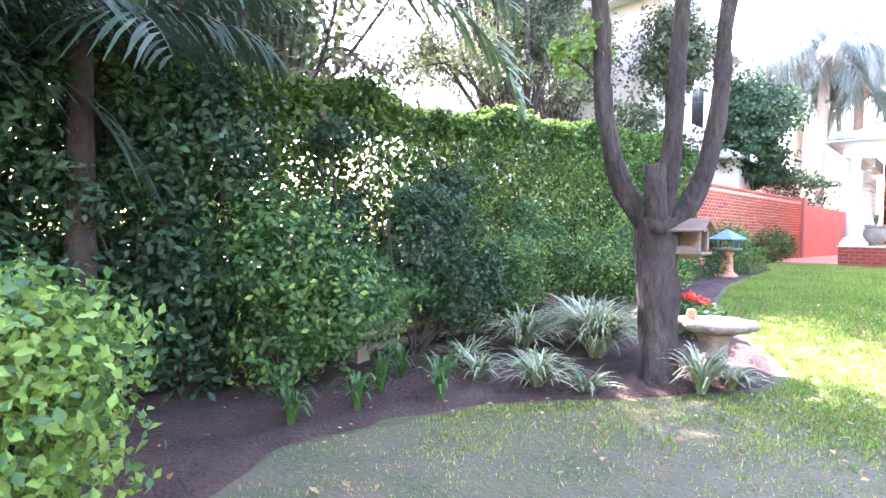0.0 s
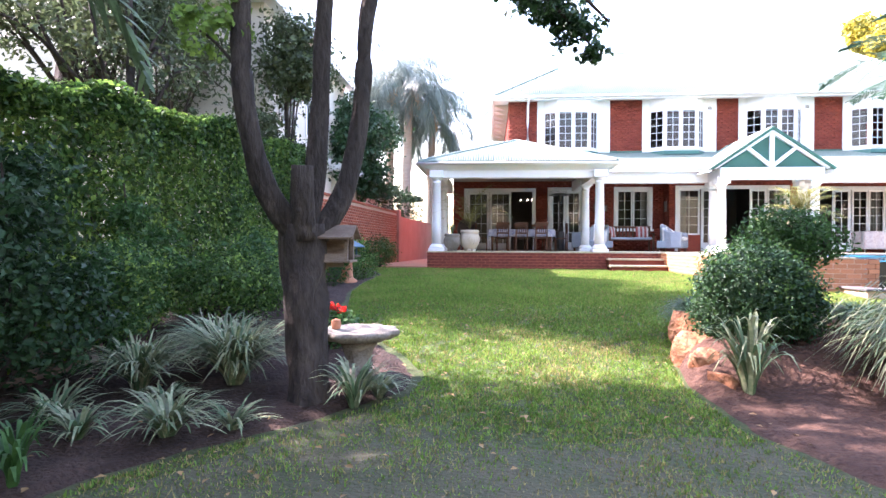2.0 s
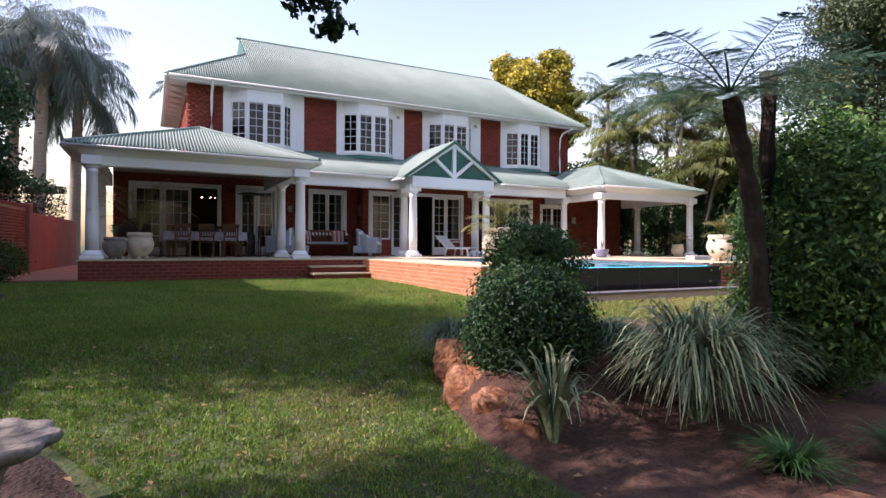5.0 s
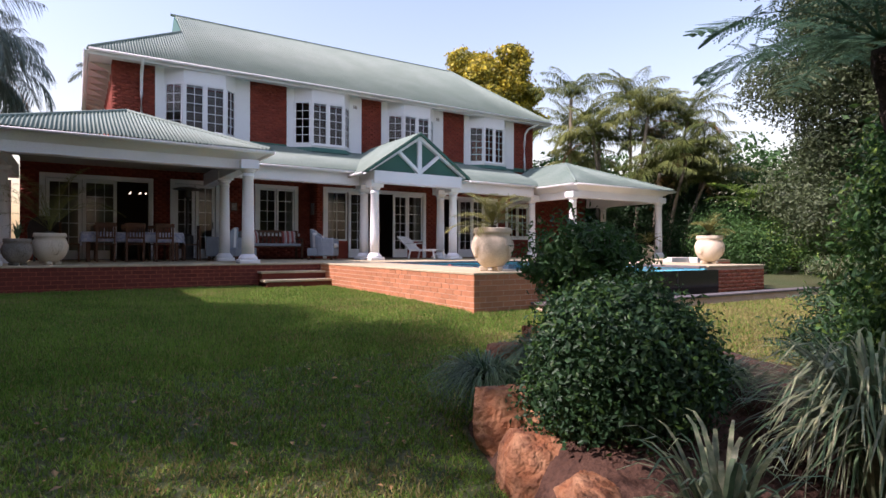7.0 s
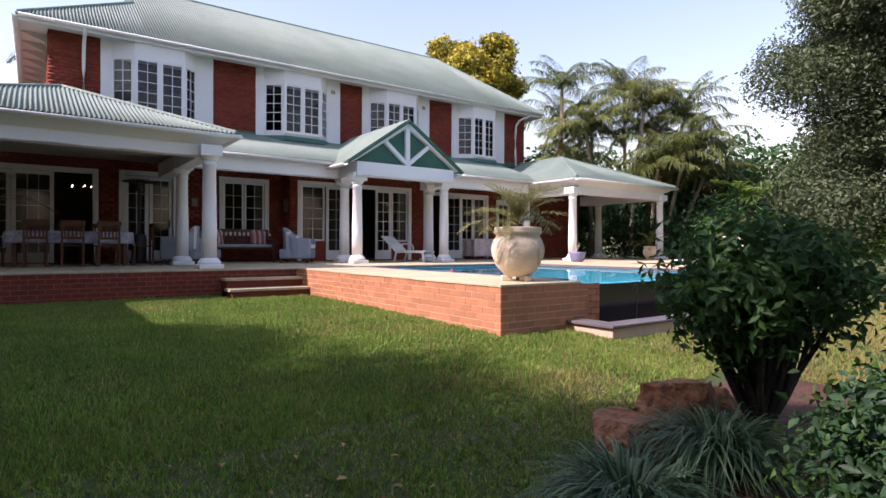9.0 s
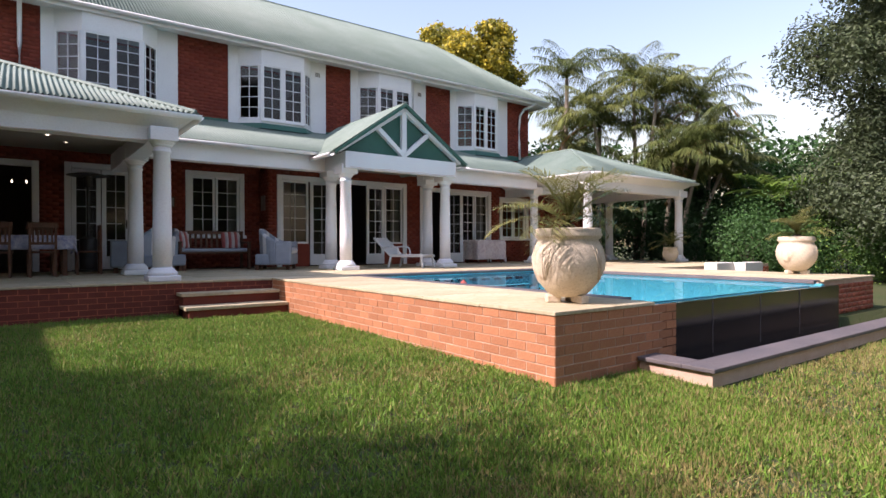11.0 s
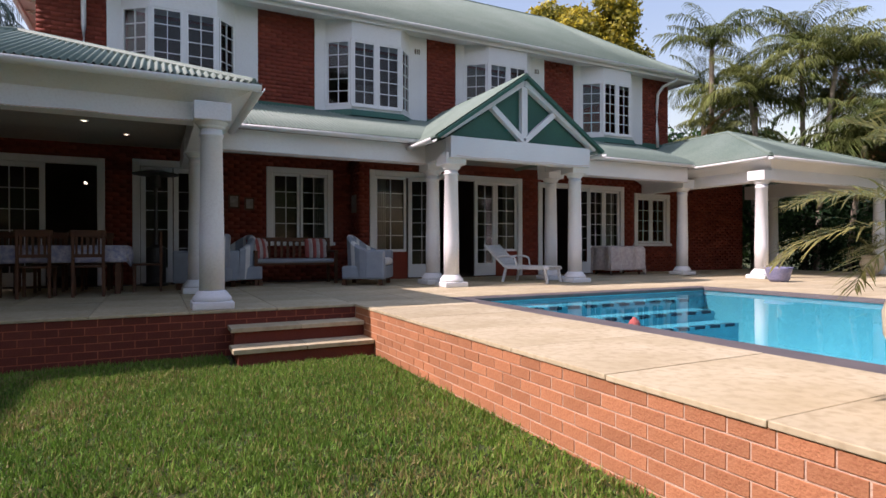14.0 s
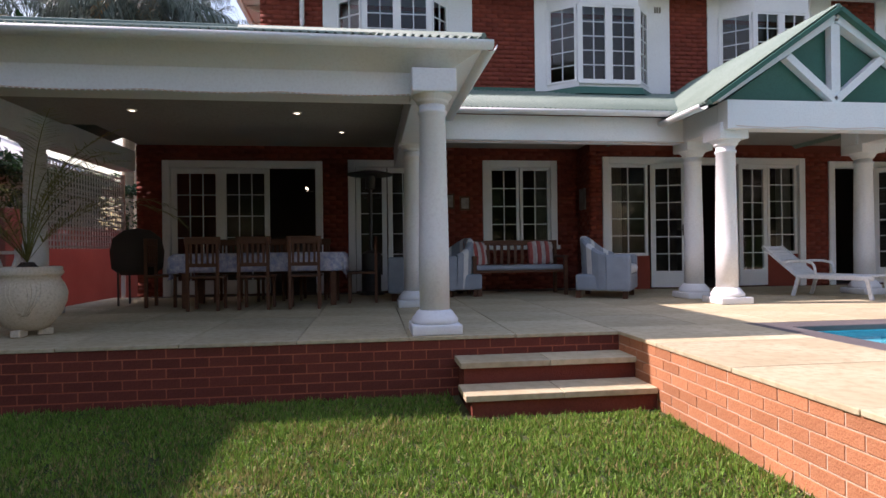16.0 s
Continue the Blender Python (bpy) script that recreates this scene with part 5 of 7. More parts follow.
# tree with three limbs beside the bird bath
tree("rough-barked garden tree with three upright limbs", (-2.33, 3.68),
     ([(0.05, -0.1, -0.15), (0.0, -0.02, 0.5), (-0.03, 0.03, 1.0), (-0.05, 0.05, 1.4)], 0.155, 0.17),
     [([(-0.02, -0.04, 1.3), (0.0, -0.12, 1.62), (0.01, -0.15, 1.86)], 0.105, 0.085), ([(-0.05, 0.02, 1.25), (-0.30, -0.18, 1.75), (-0.40, -0.30, 2.4), (-0.42, -0.34, 3.2), (-0.62, -0.5, 4.3), (-1.2, -0.9, 5.6)], 0.10, 0.05),
      ([(-0.03, 0.04, 1.3), (0.04, 0.08, 1.9), (0.08, 0.10, 2.6), (0.12, 0.12, 3.6), (0.2, 0.2, 5.4)], 0.10, 0.045),
      ([(0.02, 0.08, 1.25), (0.24, 0.24, 1.7), (0.36, 0.34, 2.4), (0.40, 0.36, 3.2), (0.62, 0.62, 4.3), (1.2, 1.2, 5.4)], 0.10, 0.045),
      ([(0.55, 0.5, 4.1), (1.4, 1.3, 4.5), (2.2, 2.1, 4.35), (2.9, 2.7, 4.0)], 0.05, 0.015)],
     [(-1.2, -0.8, 5.6, 1.4, 1.4, 0.8), (0.2, 0.3, 5.9, 1.5, 1.5, 0.9), (1.2, 1.2, 5.5, 1.3, 1.3, 0.8), (-0.4, 0.9, 4.6, 0.8, 0.8, 0.5), (2.0, 0.2, 5.8, 1.2, 1.2, 0.6),
      (0.6, -1.2, 5.7, 1.3, 1.3, 0.7)],
     21000, 0.10, "dark", second=None, hollow=0.2, slim=0.24)
sprig = thing("leafy_branch", "yellow-green leafy branch on the garden tree", "branch", at=(-2.86, 3.3, 2.75))
bm = bmesh.new()
tube(bm, smooth_path([(0.15, 0.1, -0.35), (0.05, 0.05, -0.1), (-0.15, 0.05, 0.1), (-0.35, 0.1, 0.2)], 4), [0.018 - 0.001 * i for i in range(13)], 6)
part("twig", bm, M["bark"], sprig)
crown("foliage", sprig, [(-0.15, 0.05, 0.1, 0.26, 0.26, 0.18), (-0.35, 0.1, 0.22, 0.2, 0.2, 0.15), (0.05, 0.1, 0.25, 0.2, 0.2, 0.2)], 420, 0.075, L["bright"], 0.32, 0.1)
hang = thing("overhanging_branch", "dark leafy branch hanging from above the lawn", "branch", at=(0.54, 6.85, 3.74))
bm = bmesh.new()
tube(bm, smooth_path([(-2.9, -3.1, 1.2), (-1.6, -1.4, 0.95), (-0.7, -0.6, 0.5), (-0.05, -0.05, 0.08)], 5), [0.045 - 0.0022 * i for i in range(16)], 7)
part("bough", bm, M["bark"], hang)
crown("foliage", hang, [(-1.5, -1.2, 0.85, 0.5, 0.5, 0.28), (-0.9, -0.8, 0.62, 0.5, 0.5, 0.3), (-0.35, -0.3, 0.3, 0.36, 0.36, 0.24), (-0.1, -0.05, 0.08, 0.22, 0.22, 0.16), (-0.6, -0.2, 0.55, 0.4, 0.4, 0.25)], 3400, 0.10, L["dark"], 0.3, 0.15)
for x, y, h, n in ((-7.0, 8.2, 7.4, 2500), (-8.4, 9.3, 7.9, 13000), (-7.6, 3.0, 7.2, 10000), (-8.7, 12.2, 7.6, 15000), (-7.0, 0.6, 6.6, 3500)):
    blobs = random_blobs(0, 0, h * 0.42, h, 1.5, 1.7, 16, 1.05)
    tree("thin-leaved bronze-green tree above the hedge", (x, y), ([(0, 0, -0.1), (0.1, 0.1, h * 0.4), (0.0, 0.2, h * 0.75)], 0.11, 0.05),
         [([(0.1, 0.1, h * 0.35), (b[0] * 0.6, b[1] * 0.6, h * 0.55), b[:3]], 0.045, 0.012) for b in blobs], blobs, n, 0.135, "olive" if h > 7.1 else "bronze", hollow=0.1, seg=7, slim=0.22)
hb = [(random.uniform(-1.2, 1.4), random.uniform(-1.1, 3.4), random.uniform(7.6, 10.4), 1.25, 1.25, 0.55) for _ in range(15)]
hb += [(random.uniform(1.6, 3.4), random.uniform(-2.6, -0.6), random.uniform(8.0, 9.6), 0.95, 0.95, 0.5) for _ in range(7)]
tree("tall spreading tree beyond the hedge shading the lawn", (-9.7, 10.2), ([(0, 0, -0.1), (0.1, 0.1, 3.5), (0.0, 0.2, 7.4)], 0.26, 0.16),
     [([(0.0, 0.15, 5.6), (q[0] * 0.5, q[1] * 0.5, 7.2), q[:3]], 0.09, 0.02) for q in hb], hb, 58000, 0.16, "olive", hollow=0.15, seg=8, slim=0.26)
hb = [(random.uniform(-1.3, 1.3), random.uniform(-2.6, 2.7), random.uniform(7.8, 10.2), 1.3, 1.3, 0.6) for _ in range(14)]
tree("tall dense tree beyond the hedge shading the worn grass", (-9.3, 2.2), ([(0, 0, -0.1), (0.1, 0.1, 3.5), (0.0, 0.2, 7.4)], 0.26, 0.16),
     [([(0.0, 0.15, 5.6), (q[0] * 0.5, q[1] * 0.5, 7.2), q[:3]], 0.09, 0.02) for q in hb], hb, 38000, 0.17, "dark", hollow=0.15, seg=8, slim=0.28)
tree("dense dark tree over the garden corner", (-6.2, 0.4), ([(0, 0, -0.1), (0.1, 0, 2.0), (0, 0.2, 4.0)], 0.2, 0.1),
     [([(0.1, 0, 2.0), (1.0, 0.6, 3.6), (1.8, 1.2, 5.0)], 0.09, 0.03), ([(0.1, 0, 2.2), (0.2, 1.6, 3.8), (0.5, 2.5, 5.0)], 0.09, 0.03)],
     [(0.8, 0.2, 4.6, 1.7, 1.7, 1.2), (1.2, 1.6, 5.2, 1.6, 1.6, 1.0), (-0.4, 1.6, 4.2, 1.6, 1.6, 1.2), (0.3, -1.6, 4.4, 1.7, 1.7, 1.2), (0.4, 0.6, 3.0, 0.9, 0.9, 0.8)], 5000, 0.12, "dark", hollow=0.2)
tree("tall leafy tree shading the garden corner", (-3.6, -3.6), ([(0, 0, -0.1), (0.1, 0, 2.4), (0.3, 0.2, 4.6)], 0.22, 0.12),
     [([(0.2, 0.1, 3.2), (1.2, 0.8, 4.6), (2.4, 1.6, 5.6)], 0.09, 0.03), ([(0.2, 0.1, 3.4), (0.4, 1.8, 5.0), (0.7, 3.0, 6.0)], 0.09, 0.03)],
     [(0.5, 0.5, 6.0, 1.8, 1.8, 1.0), (2.2, 1.4, 6.2, 1.6, 1.6, 0.9), (0.8, 2.9, 6.4, 1.6, 1.6, 0.9), (2.4, 3.2, 6.6, 1.4, 1.4, 0.8)], 7000, 0.13, "dark", hollow=0.2)

# straggly saplings between hedge and bed
for x, y, h in ((-4.75, 2.0, 2.3), (-4.7, 3.4, 2.0), (-4.9, 5.2, 1.9), (-4.3, 2.3, 1.5), (-4.85, 0.3, 2.2), (-5.0, -0.6, 2.2)):
    bl = random_blobs(0, 0, h * 0.45, h, 0.28, 0.35, 7, 0.3)
    tree("straggly dark sapling in front of the hedge", (x, y), ([(0, 0, -0.05), (0.04, 0.03, h * 0.5), (0.0, 0.0, h * 0.95)], 0.022, 0.008),
         [([(0.02, 0.02, h * 0.3), q[:3]], 0.01, 0.004) for q in bl[:5]], bl, 2600, 0.075, "dark" if h > 1.95 else "mid", name="sapling", hollow=0.1, seg=6, slim=0.25)

# right bed
shrub("clipped round dark green shrub above rocks", (1.60, 4.85), [(0, 0, 0.50, 0.46, 0.46, 0.42), (0.02, 0.02, 0.64, 0.42, 0.42, 0.30), (0.2, -0.05, 0.40, 0.38, 0.38, 0.36), (-0.08, 0.2, 0.26, 0.36, 0.36, 0.26)], 30000, 0.044, "dark", second="hedge", rough=0.09, hollow=0.72, slim=0.25, lift=0.22)
shrub("open dark-leaved shrub with bare lower stems", (2.47, 5.95), [(0, 0, 0.86, 0.40, 0.40, 0.25), (-0.15, 0.05, 0.68, 0.35, 0.35, 0.22), (0.18, -0.1, 0.68, 0.33, 0.33, 0.24), (0.0, 0.1, 0.48, 0.28, 0.28, 0.18)], 4800, 0.072, "mid", second="hedge", slim=0.2, hollow=0.4, nstems=44, lift=0.42)
shrub("low twiggy dark shrub beyond the flax", (5.7, 5.3), [(0, 0, 0.55, 0.7, 0.6, 0.25), (0.4, 0.2, 0.8, 0.45, 0.45, 0.2), (-0.4, 0, 0.35, 0.5, 0.5, 0.2)], 3600, 0.08, "dark", slim=0.16, hollow=0.2, nstems=30)
shrub("tall dense glossy green shrub", (4.65, 4.1), [(0, 0, 1.4, 0.75, 0.75, 0.9), (0.05, 0.05, 2.1, 0.62, 0.62, 0.6), (-0.05, 0, 0.75, 0.7, 0.7, 0.6)], 24000, 0.075, "mid", second="bright", hollow=0.7, rough=0.12, slim=0.24)
tuft("large white-edged strap-leaved clump in soil bed", (2.62, 3.95), 0.82, 1.28, 520, "varieg", 0.027, "flax_clump", "strap", droop=1.15)
tuft("small strap-leaved clump beside rock", (1.22, 4.0), 0.42, 0.82, 54, "varieg", 0.032, "flax_clump", "strap")
tuft("white-edged strap-leaved clump in soil bed", (3.9, 4.4), 0.8, 0.95, 300, "varieg", 0.034, "flax_clump", "strap", droop=1.1)
tuft("fine dark grassy clump over rock", (1.5, 6.0), 0.5, 0.50, 700, "strap", 0.012, "grass_clump", "dark", 0.12, 1.25)
tuft("fine dark grassy clump over rock", (2.0, 5.9), 0.45, 0.45, 560, "strap", 0.012, "grass_clump", "dark", 0.28, 1.2)
tuft("low dark grassy clump behind the round shrub", (2.7, 5.0), 0.55, 0.45, 520, "strap", 0.014, "grass_clump", "dark", 0.3, 1.1)
tuft("low green clump at the bed's edge", (2.3, 3.0), 0.4, 0.3, 260, "mid", 0.014)
tuft("low green clump at the bed's edge", (3.2, 2.8), 0.4, 0.3, 220, "mid", 0.014)


def rock(label, at, size, seed, turn=0, sink=0.35):
    bm = bmesh.new()
    bmesh.ops.create_icosphere(bm, subdivisions=5, radius=1.0)
    cuts = [(Vector((random.gauss(0, 1), random.gauss(0, 1), random.gauss(0.2, 0.8))).normalized(), random.uniform(0.62, 0.9)) for _ in range(16)] + [(Vector((0.1, 0.05, 1)).normalized(), 0.72)]
    for v in bm.verts:
        p = v.co.copy()
        k = 1 + 0.07 * noise.noise(Vector((p.x * 2 + seed, p.y * 2, p.z * 8))) + 0.22 * noise.noise(p * 1.4 + Vector((seed, 0, 0))) + 0.10 * noise.noise(p * 3.5 + Vector((0, seed, 0))) + 0.04 * noise.noise(p * 9)
        q = Vector([math.copysign(abs(c) ** 0.75, c) for c in p]) * k
        for nrm, dist in cuts:
            over = q.dot(nrm) - dist
            if over > 0:
                q -= nrm * over * 0.92
        q += p * 0.03 * noise.noise(p * 14 + Vector((seed, seed, 0)))
        v.co = Vector((q.x * size[0], q.y * size[1], q.z * size[2]))
    ob = part("rock", bm, M["rock"], None, "", True)
    ob.matrix_world = pose(at[0], at[1], float(gz(*at)) + size[2] * sink, 0, 0, turn)
    return tagged(ob, label, "rock", "rocks edging the bed")


for k, (x, y, s, t, d) in enumerate(((1.34, 5.52, (0.30, 0.26, 0.34), 20, 0.45), (1.16, 5.12, (0.24, 0.30, 0.27), 10, 0.35), (1.20, 4.62, (0.24, 0.30, 0.24), -20, 0.35), (1.62, 5.80, (0.26, 0.22, 0.26), 35, 0.4),
                                     (2.08, 6.42, (0.36, 0.24, 0.32), 28, 0.55), (2.52, 6.45, (0.38, 0.22, 0.40), 25, 0.6), (2.92, 6.42, (0.22, 0.18, 0.34), 60, 0.6), (1.45, 5.18, (0.26, 0.30, 0.30), 70, 0.55),
                                     (1.75, 2.42, (0.44, 0.24, 0.19), 12, 0.3), (2.40, 2.22, (0.42, 0.26, 0.24), -10, 0.3), (3.05, 2.25, (0.40, 0.25, 0.22), 5, 0.3), (1.12, 4.25, (0.16, 0.22, 0.14), 5, 0.3))):
    rock("weathered ochre rock at the bed's edge", (x, y), s, k * 3.7, t, d)

# tree fern and its bare neighbour
fern = thing("tree_fern", "tree fern with dark fibrous leaning trunk", "tree fern", at=(3.55, 4.1, float(gz(3.5, 4.1))))
bm = bmesh.new()
tube(bm, smooth_path([(0.1, 0, -0.1), (0.08, 0, 1.0), (0.0, 0.03, 1.9), (-0.22, 0.1, 2.75)], 8), [0.075 + 0.012 * math.sin(i * 2) for i in range(25)], 12, 0.4)
part("trunk", bm, M["fibre"], fern, "", True)
lacy_fronds(fern, (-0.22, 0.1, 2.8), 17, 1.25, "fern")
post = thing("bare_trunk", "dark bare fern trunk standing upright", "tree trunk", at=(3.95, 4.25, float(gz(3.9, 4.2))))
bm = bmesh.new()
tube(bm, [(0, 0, -0.1), (0.02, 0.01, 1.2), (0.0, 0.0, 2.2), (0.02, 0.0, 3.08)], [0.085, 0.075, 0.07, 0.075], 12, 0.4)
part("trunk", bm, M["fibre"], post, "", True)

# garden beyond the pool
for k, (x, y, r, h, leaf) in enumerate(((20.5, 10.2, 1.0, 1.6, "hedge"), (21.4, 12.2, 1.0, 2.3, "mid"), (22.6, 15.4, 1.1, 2.4, "hedge"), (20.6, 14.0, 0.9, 1.9, "mid"), (19.9, 15.4, 1.2, 2.3, "mid"), (21.0, 15.5, 1.3, 2.8, "mid"),
                                        (20.6, 11.6, 1.2, 2.0, "hedge"), (22.9, 13.6, 1.4, 3.0, "hedge"), (22.0, 8.0, 1.1, 1.9, "olive"), (23.2, 9.2, 1.2, 2.2, "mid"), (21.5, 6.0, 0.9, 1.4, "olive"), (23.0, 5.0, 1.1, 1.8, "mid"),
                                        (24.5, 6.8, 1.3, 2.4, "dark"), (22.0, 17.5, 1.4, 3.0, "dark"), (20.8, 18.6, 1.1, 2.4, "dark"), (23.5, 10.2, 1.6, 3.2, "mid"), (20.5, 1.8, 1.6, 2.8, "mid"))):
    shrub("rounded garden shrub beyond the lawn", (x, y), [(0, 0, h * 0.5, r, r, h * 0.5), (r * 0.4, 0.2, h * 0.4, r * 0.8, r * 0.8, h * 0.4)], 4200, 0.10, leaf, hollow=0.65, rough=0.15, second="bright" if k % 3 == 0 else None)
for x, y in ((15.7, 9.7), (16.6, 9.2), (17.2, 8.1), (16.2, 8.5)):
    tuft("white-edged strap-leaved clump across the lawn", (x, y), 0.85, 0.95, 320, "varieg", 0.03, "flax_clump", "strap")
for x, y, h in ((23.8, 14.5, 3.2), (25.5, 13.0, 3.8), (22.6, 15.6, 2.8)):
    t = thing("tree_fern", "bright green tree fern among shrubs", "tree fern", at=(x, y, 0.57))
    bm = bmesh.new()
    tube(bm, [(0, 0, -0.1), (0.1, 0, h * 0.5), (0, 0, h)], [0.14, 0.12, 0.12], 10, 0.3)
    part("trunk", bm, M["fibre"], t)
    fronds(t, (0, 0, h), 13, 2.2, "bright", leaflets=24, leaf_len=0.5, width=0.10, elev=(0.2, 0.7), droop=(0.5, 1.0), hang=0.1, vee=0.0)
for k, (x, y, h, lx, ly) in enumerate(((20.6, 20.0, 7.4, 0.6, -0.3), (21.4, 20.8, 8.5, 0.3, 0.3), (22.2, 19.6, 7.3, 1.0, -0.6), (20.2, 21.2, 6.6, -0.8, 0.2), (22.8, 21.0, 6.8, 1.3, 0.3), (21.6, 19.0, 5.6, 0.2, -1.0), (20.8, 22.0, 5.4, -0.8, 0.8),
                                       (23.4, 20.0, 5.8, 1.5, -0.2), (20.9, 19.2, 4.6, -0.6, -0.8), (22.4, 18.9, 4.4, 0.8, -0.8), (24.2, 19.4, 4.8, 1.0, 0.2))):
    palm("multi-stemmed golden palm, part of a clump", (x, y), h - 0.4, 27, 2.35, "palm_gold" if k % 3 else "palm", (lx, ly), 0.08, dry=2 if k % 2 == 0 else 1, leaflets=40, leaf_len=0.58, width=0.033, elev=(0.15, 1.45), droop=(0.7, 2.0), hang=0.9, vee=0.5)
for x, y, h in ((19.4, 22.9, 8.6), (21.0, 24.5, 7.6), (20.2, 21.8, 6.4)):
    palm("slender dark palm beside the house", (x, y), h - 0.3, 18, 2.3, "palm_gold", (0.2, 0.1), 0.10, leaflets=36, leaf_len=0.6, width=0.034, elev=(0.3, 1.4), droop=(0.8, 1.9), hang=0.95, vee=0.5)
for x, y, h, r in ((20.9, 20.4, 4.6, 1.3), (22.6, 20.0, 4.4, 1.4), (19.6, 22.6, 4.2, 1.1), (24.2, 18.6, 3.6, 1.3)):
    shrub("tall dark undergrowth among the palm stems", (x, y), [(0, 0, h * 0.45, r, r, h * 0.42), (0.3, -0.2, h * 0.75, r * 0.7, r * 0.7, h * 0.28)], 7000, 0.15, "dark", hollow=0.4, rough=0.3)
yb = random_blobs(-1.2, 0, 7.6, 13.2, 1.1, 1.4, 18, 1.05) + random_blobs(1.7, 0.3, 7.2, 12.3, 0.9, 1.2, 14, 0.95)
tree("tall tree covered in yellow blossom", (21.7, 31.0), ([(0, 0, 0), (0.2, 0, 4), (0, 0, 8)], 0.4, 0.2), [([(0, 0, 4), tuple(c * 0.6 for c in b[:2]) + (b[2] * 0.8,), b[:3]], 0.14, 0.04) for b in yb[:8]], yb, 42000, 0.24, "yellow_olive", second="yellow", hollow=0.6, rough=0.15, z=0.5)
db = random_blobs(0, 0, 2.0, 11.5, 2.9, 3.1, 75, 1.3)
tree("large fine-leaved grey-green tree beside the lawn", (22.0, 10.6), ([(0, 0, 0), (0.2, 0, 3), (0, 0, 8)], 0.3, 0.15), [([(0.1, 0, 1.5 + b[2] * 0.3), tuple(c * 0.6 for c in b[:2]) + (b[2] * 0.85,), b[:3]], 0.07, 0.015) for b in db], db, 200000, 0.15, "olive", hollow=0.4, rough=0.25, z=0.5, slim=0.22)
for x, y, h, leaf in ((27, 22, 6, "dark"), (28, 14, 7, "olive"), (26, 8, 8, "dark"), (24, 3, 8, "olive"), (20, -2, 8, "dark"), (12, -6, 8, "mid"), (4, -9, 8, "dark"), (-4, -10, 8, "mid"), (-11, -5, 8, "dark"), (27, 28, 7, "mid"), (30, 18, 7, "mid"), (-12, 4, 8, "olive")):
    b = random_blobs(0, 0, h * 0.25, h * 0.85, 2.0, 2.0, 12, 1.9)
    tree("broad leafy tree closing the garden", (x, y), ([(0, 0, 0), (0.2, 0, h * 0.3), (0, 0, h * 0.6)], 0.25, 0.12), [([(0.1, 0, h * 0.3), q[:3]], 0.08, 0.03) for q in b[:5]], b, 13000, 0.26, leaf, hollow=0.5, z=0.4, seg=8)
# far palms beyond the boundary wall
for x, y, h, n in ((-5.6, 30.5, 9.6, 26), (-7.0, 33.0, 10.6, 24), (-4.6, 33.5, 8.6, 22), (-8.6, 29.5, 8.4, 20)):
    palm("tall shaggy grey-green palm beyond the wall", (x, y), h, n + 22, 3.3, "palm_grey", (0.2, 0.1), 0.24, z=0.5, dry=5, leaflets=46, leaf_len=0.9, width=0.03, elev=(-0.7, 1.3), droop=(1.0, 2.3), hang=1.1, vee=0.1)
palm("palm showing above the pavilion roof", (1.0, 34.0), 9.2, 14, 2.6, "palm_grey", (0, 0), 0.2, z=0.5, leaflets=26, leaf_len=0.7, width=0.08, elev=(-0.2, 1.3), droop=(0.9, 1.7))

nb = random_blobs(0, 0, 2.5, 6.4, 1.2, 1.4, 14, 1.1)
tree("dense dark tree between the neighbouring houses", (-6.4, 20.6), ([(0, 0, 0), (0.1, 0, 2), (0, 0, 4.4)], 0.2, 0.1), [([(0.1, 0, 2.0), q[:3]], 0.06, 0.02) for q in nb[:6]], nb, 14000, 0.17, "dark", hollow=0.4, z=0.5, seg=8)

nb = random_blobs(0, 0, 2.6, 6.0, 0.5, 0.6, 12, 0.75)
tree("slim leafy tree at the hedge's far end", (-5.95, 13.0), ([(0, 0, 0), (0.05, 0, 2.5), (0, 0, 5.0)], 0.11, 0.05), [([(0.05, 0, 2.0), q[:3]], 0.04, 0.012) for q in nb[:6]], nb, 12000, 0.12, "olive", hollow=0.2, z=0.5, seg=8)


# ---- boundary and neighbours ----
bw = thing("boundary_wall", "red brick boundary wall with plastered far end", "wall", kind="structure")
wall_a, wall_b, wall_c = Vector((-5.2, 12.2, 0)), Vector((-4.62, 21.9, 0)), Vector((-4.1, 30.0, 0))
ang = math.degrees(math.atan2((wall_b - wall_a).y, (wall_b - wall_a).x))
ln = (wall_b - wall_a).length
bm = bmesh.new()
box(bm, 0, ln, 0.0, 0.22, 0, 2.05)
part("core", bm, M["mortar"], bw).matrix_local = pose(*wall_a[:2], 0.5, 0, 0, ang)
brick_skin("bricks", bw, pose(*wall_a[:2], 0.5, 0, 0, ang), ln, 1.98, [], M["brick"])
bm = bmesh.new()
box(bm, -0.05, ln + 0.05, -0.04, 0.26, 2.05, 2.12, 0.01)
part("coping", bm, M["brick"], bw).matrix_local = pose(*wall_a[:2], 0.5, 0, 0, ang)
ang2, ln2 = math.degrees(math.atan2((wall_c - wall_b).y, (wall_c - wall_b).x)), (wall_c - wall_b).length
bm = bmesh.new()
box(bm, 0.3, ln2, 0.0, 0.22, 0, 1.95)
part("plastered_wall", bm, M["wallred"], bw, "smooth red plastered wall").matrix_local = pose(*wall_b[:2], 0.5, 0, 0, ang2)
bm = bmesh.new()
box(bm, -0.1, 0.3, -0.10, 0.32, 0, 2.2, 0.02)
part("pier", bm, M["wallred"], bw).matrix_local = pose(*wall_b[:2], 0.5, 0, 0, ang2)
paving = boxed("pavement", -5.0, -2.8, 17.2, 29.0, 0.3, 0.60, M["terracotta"])
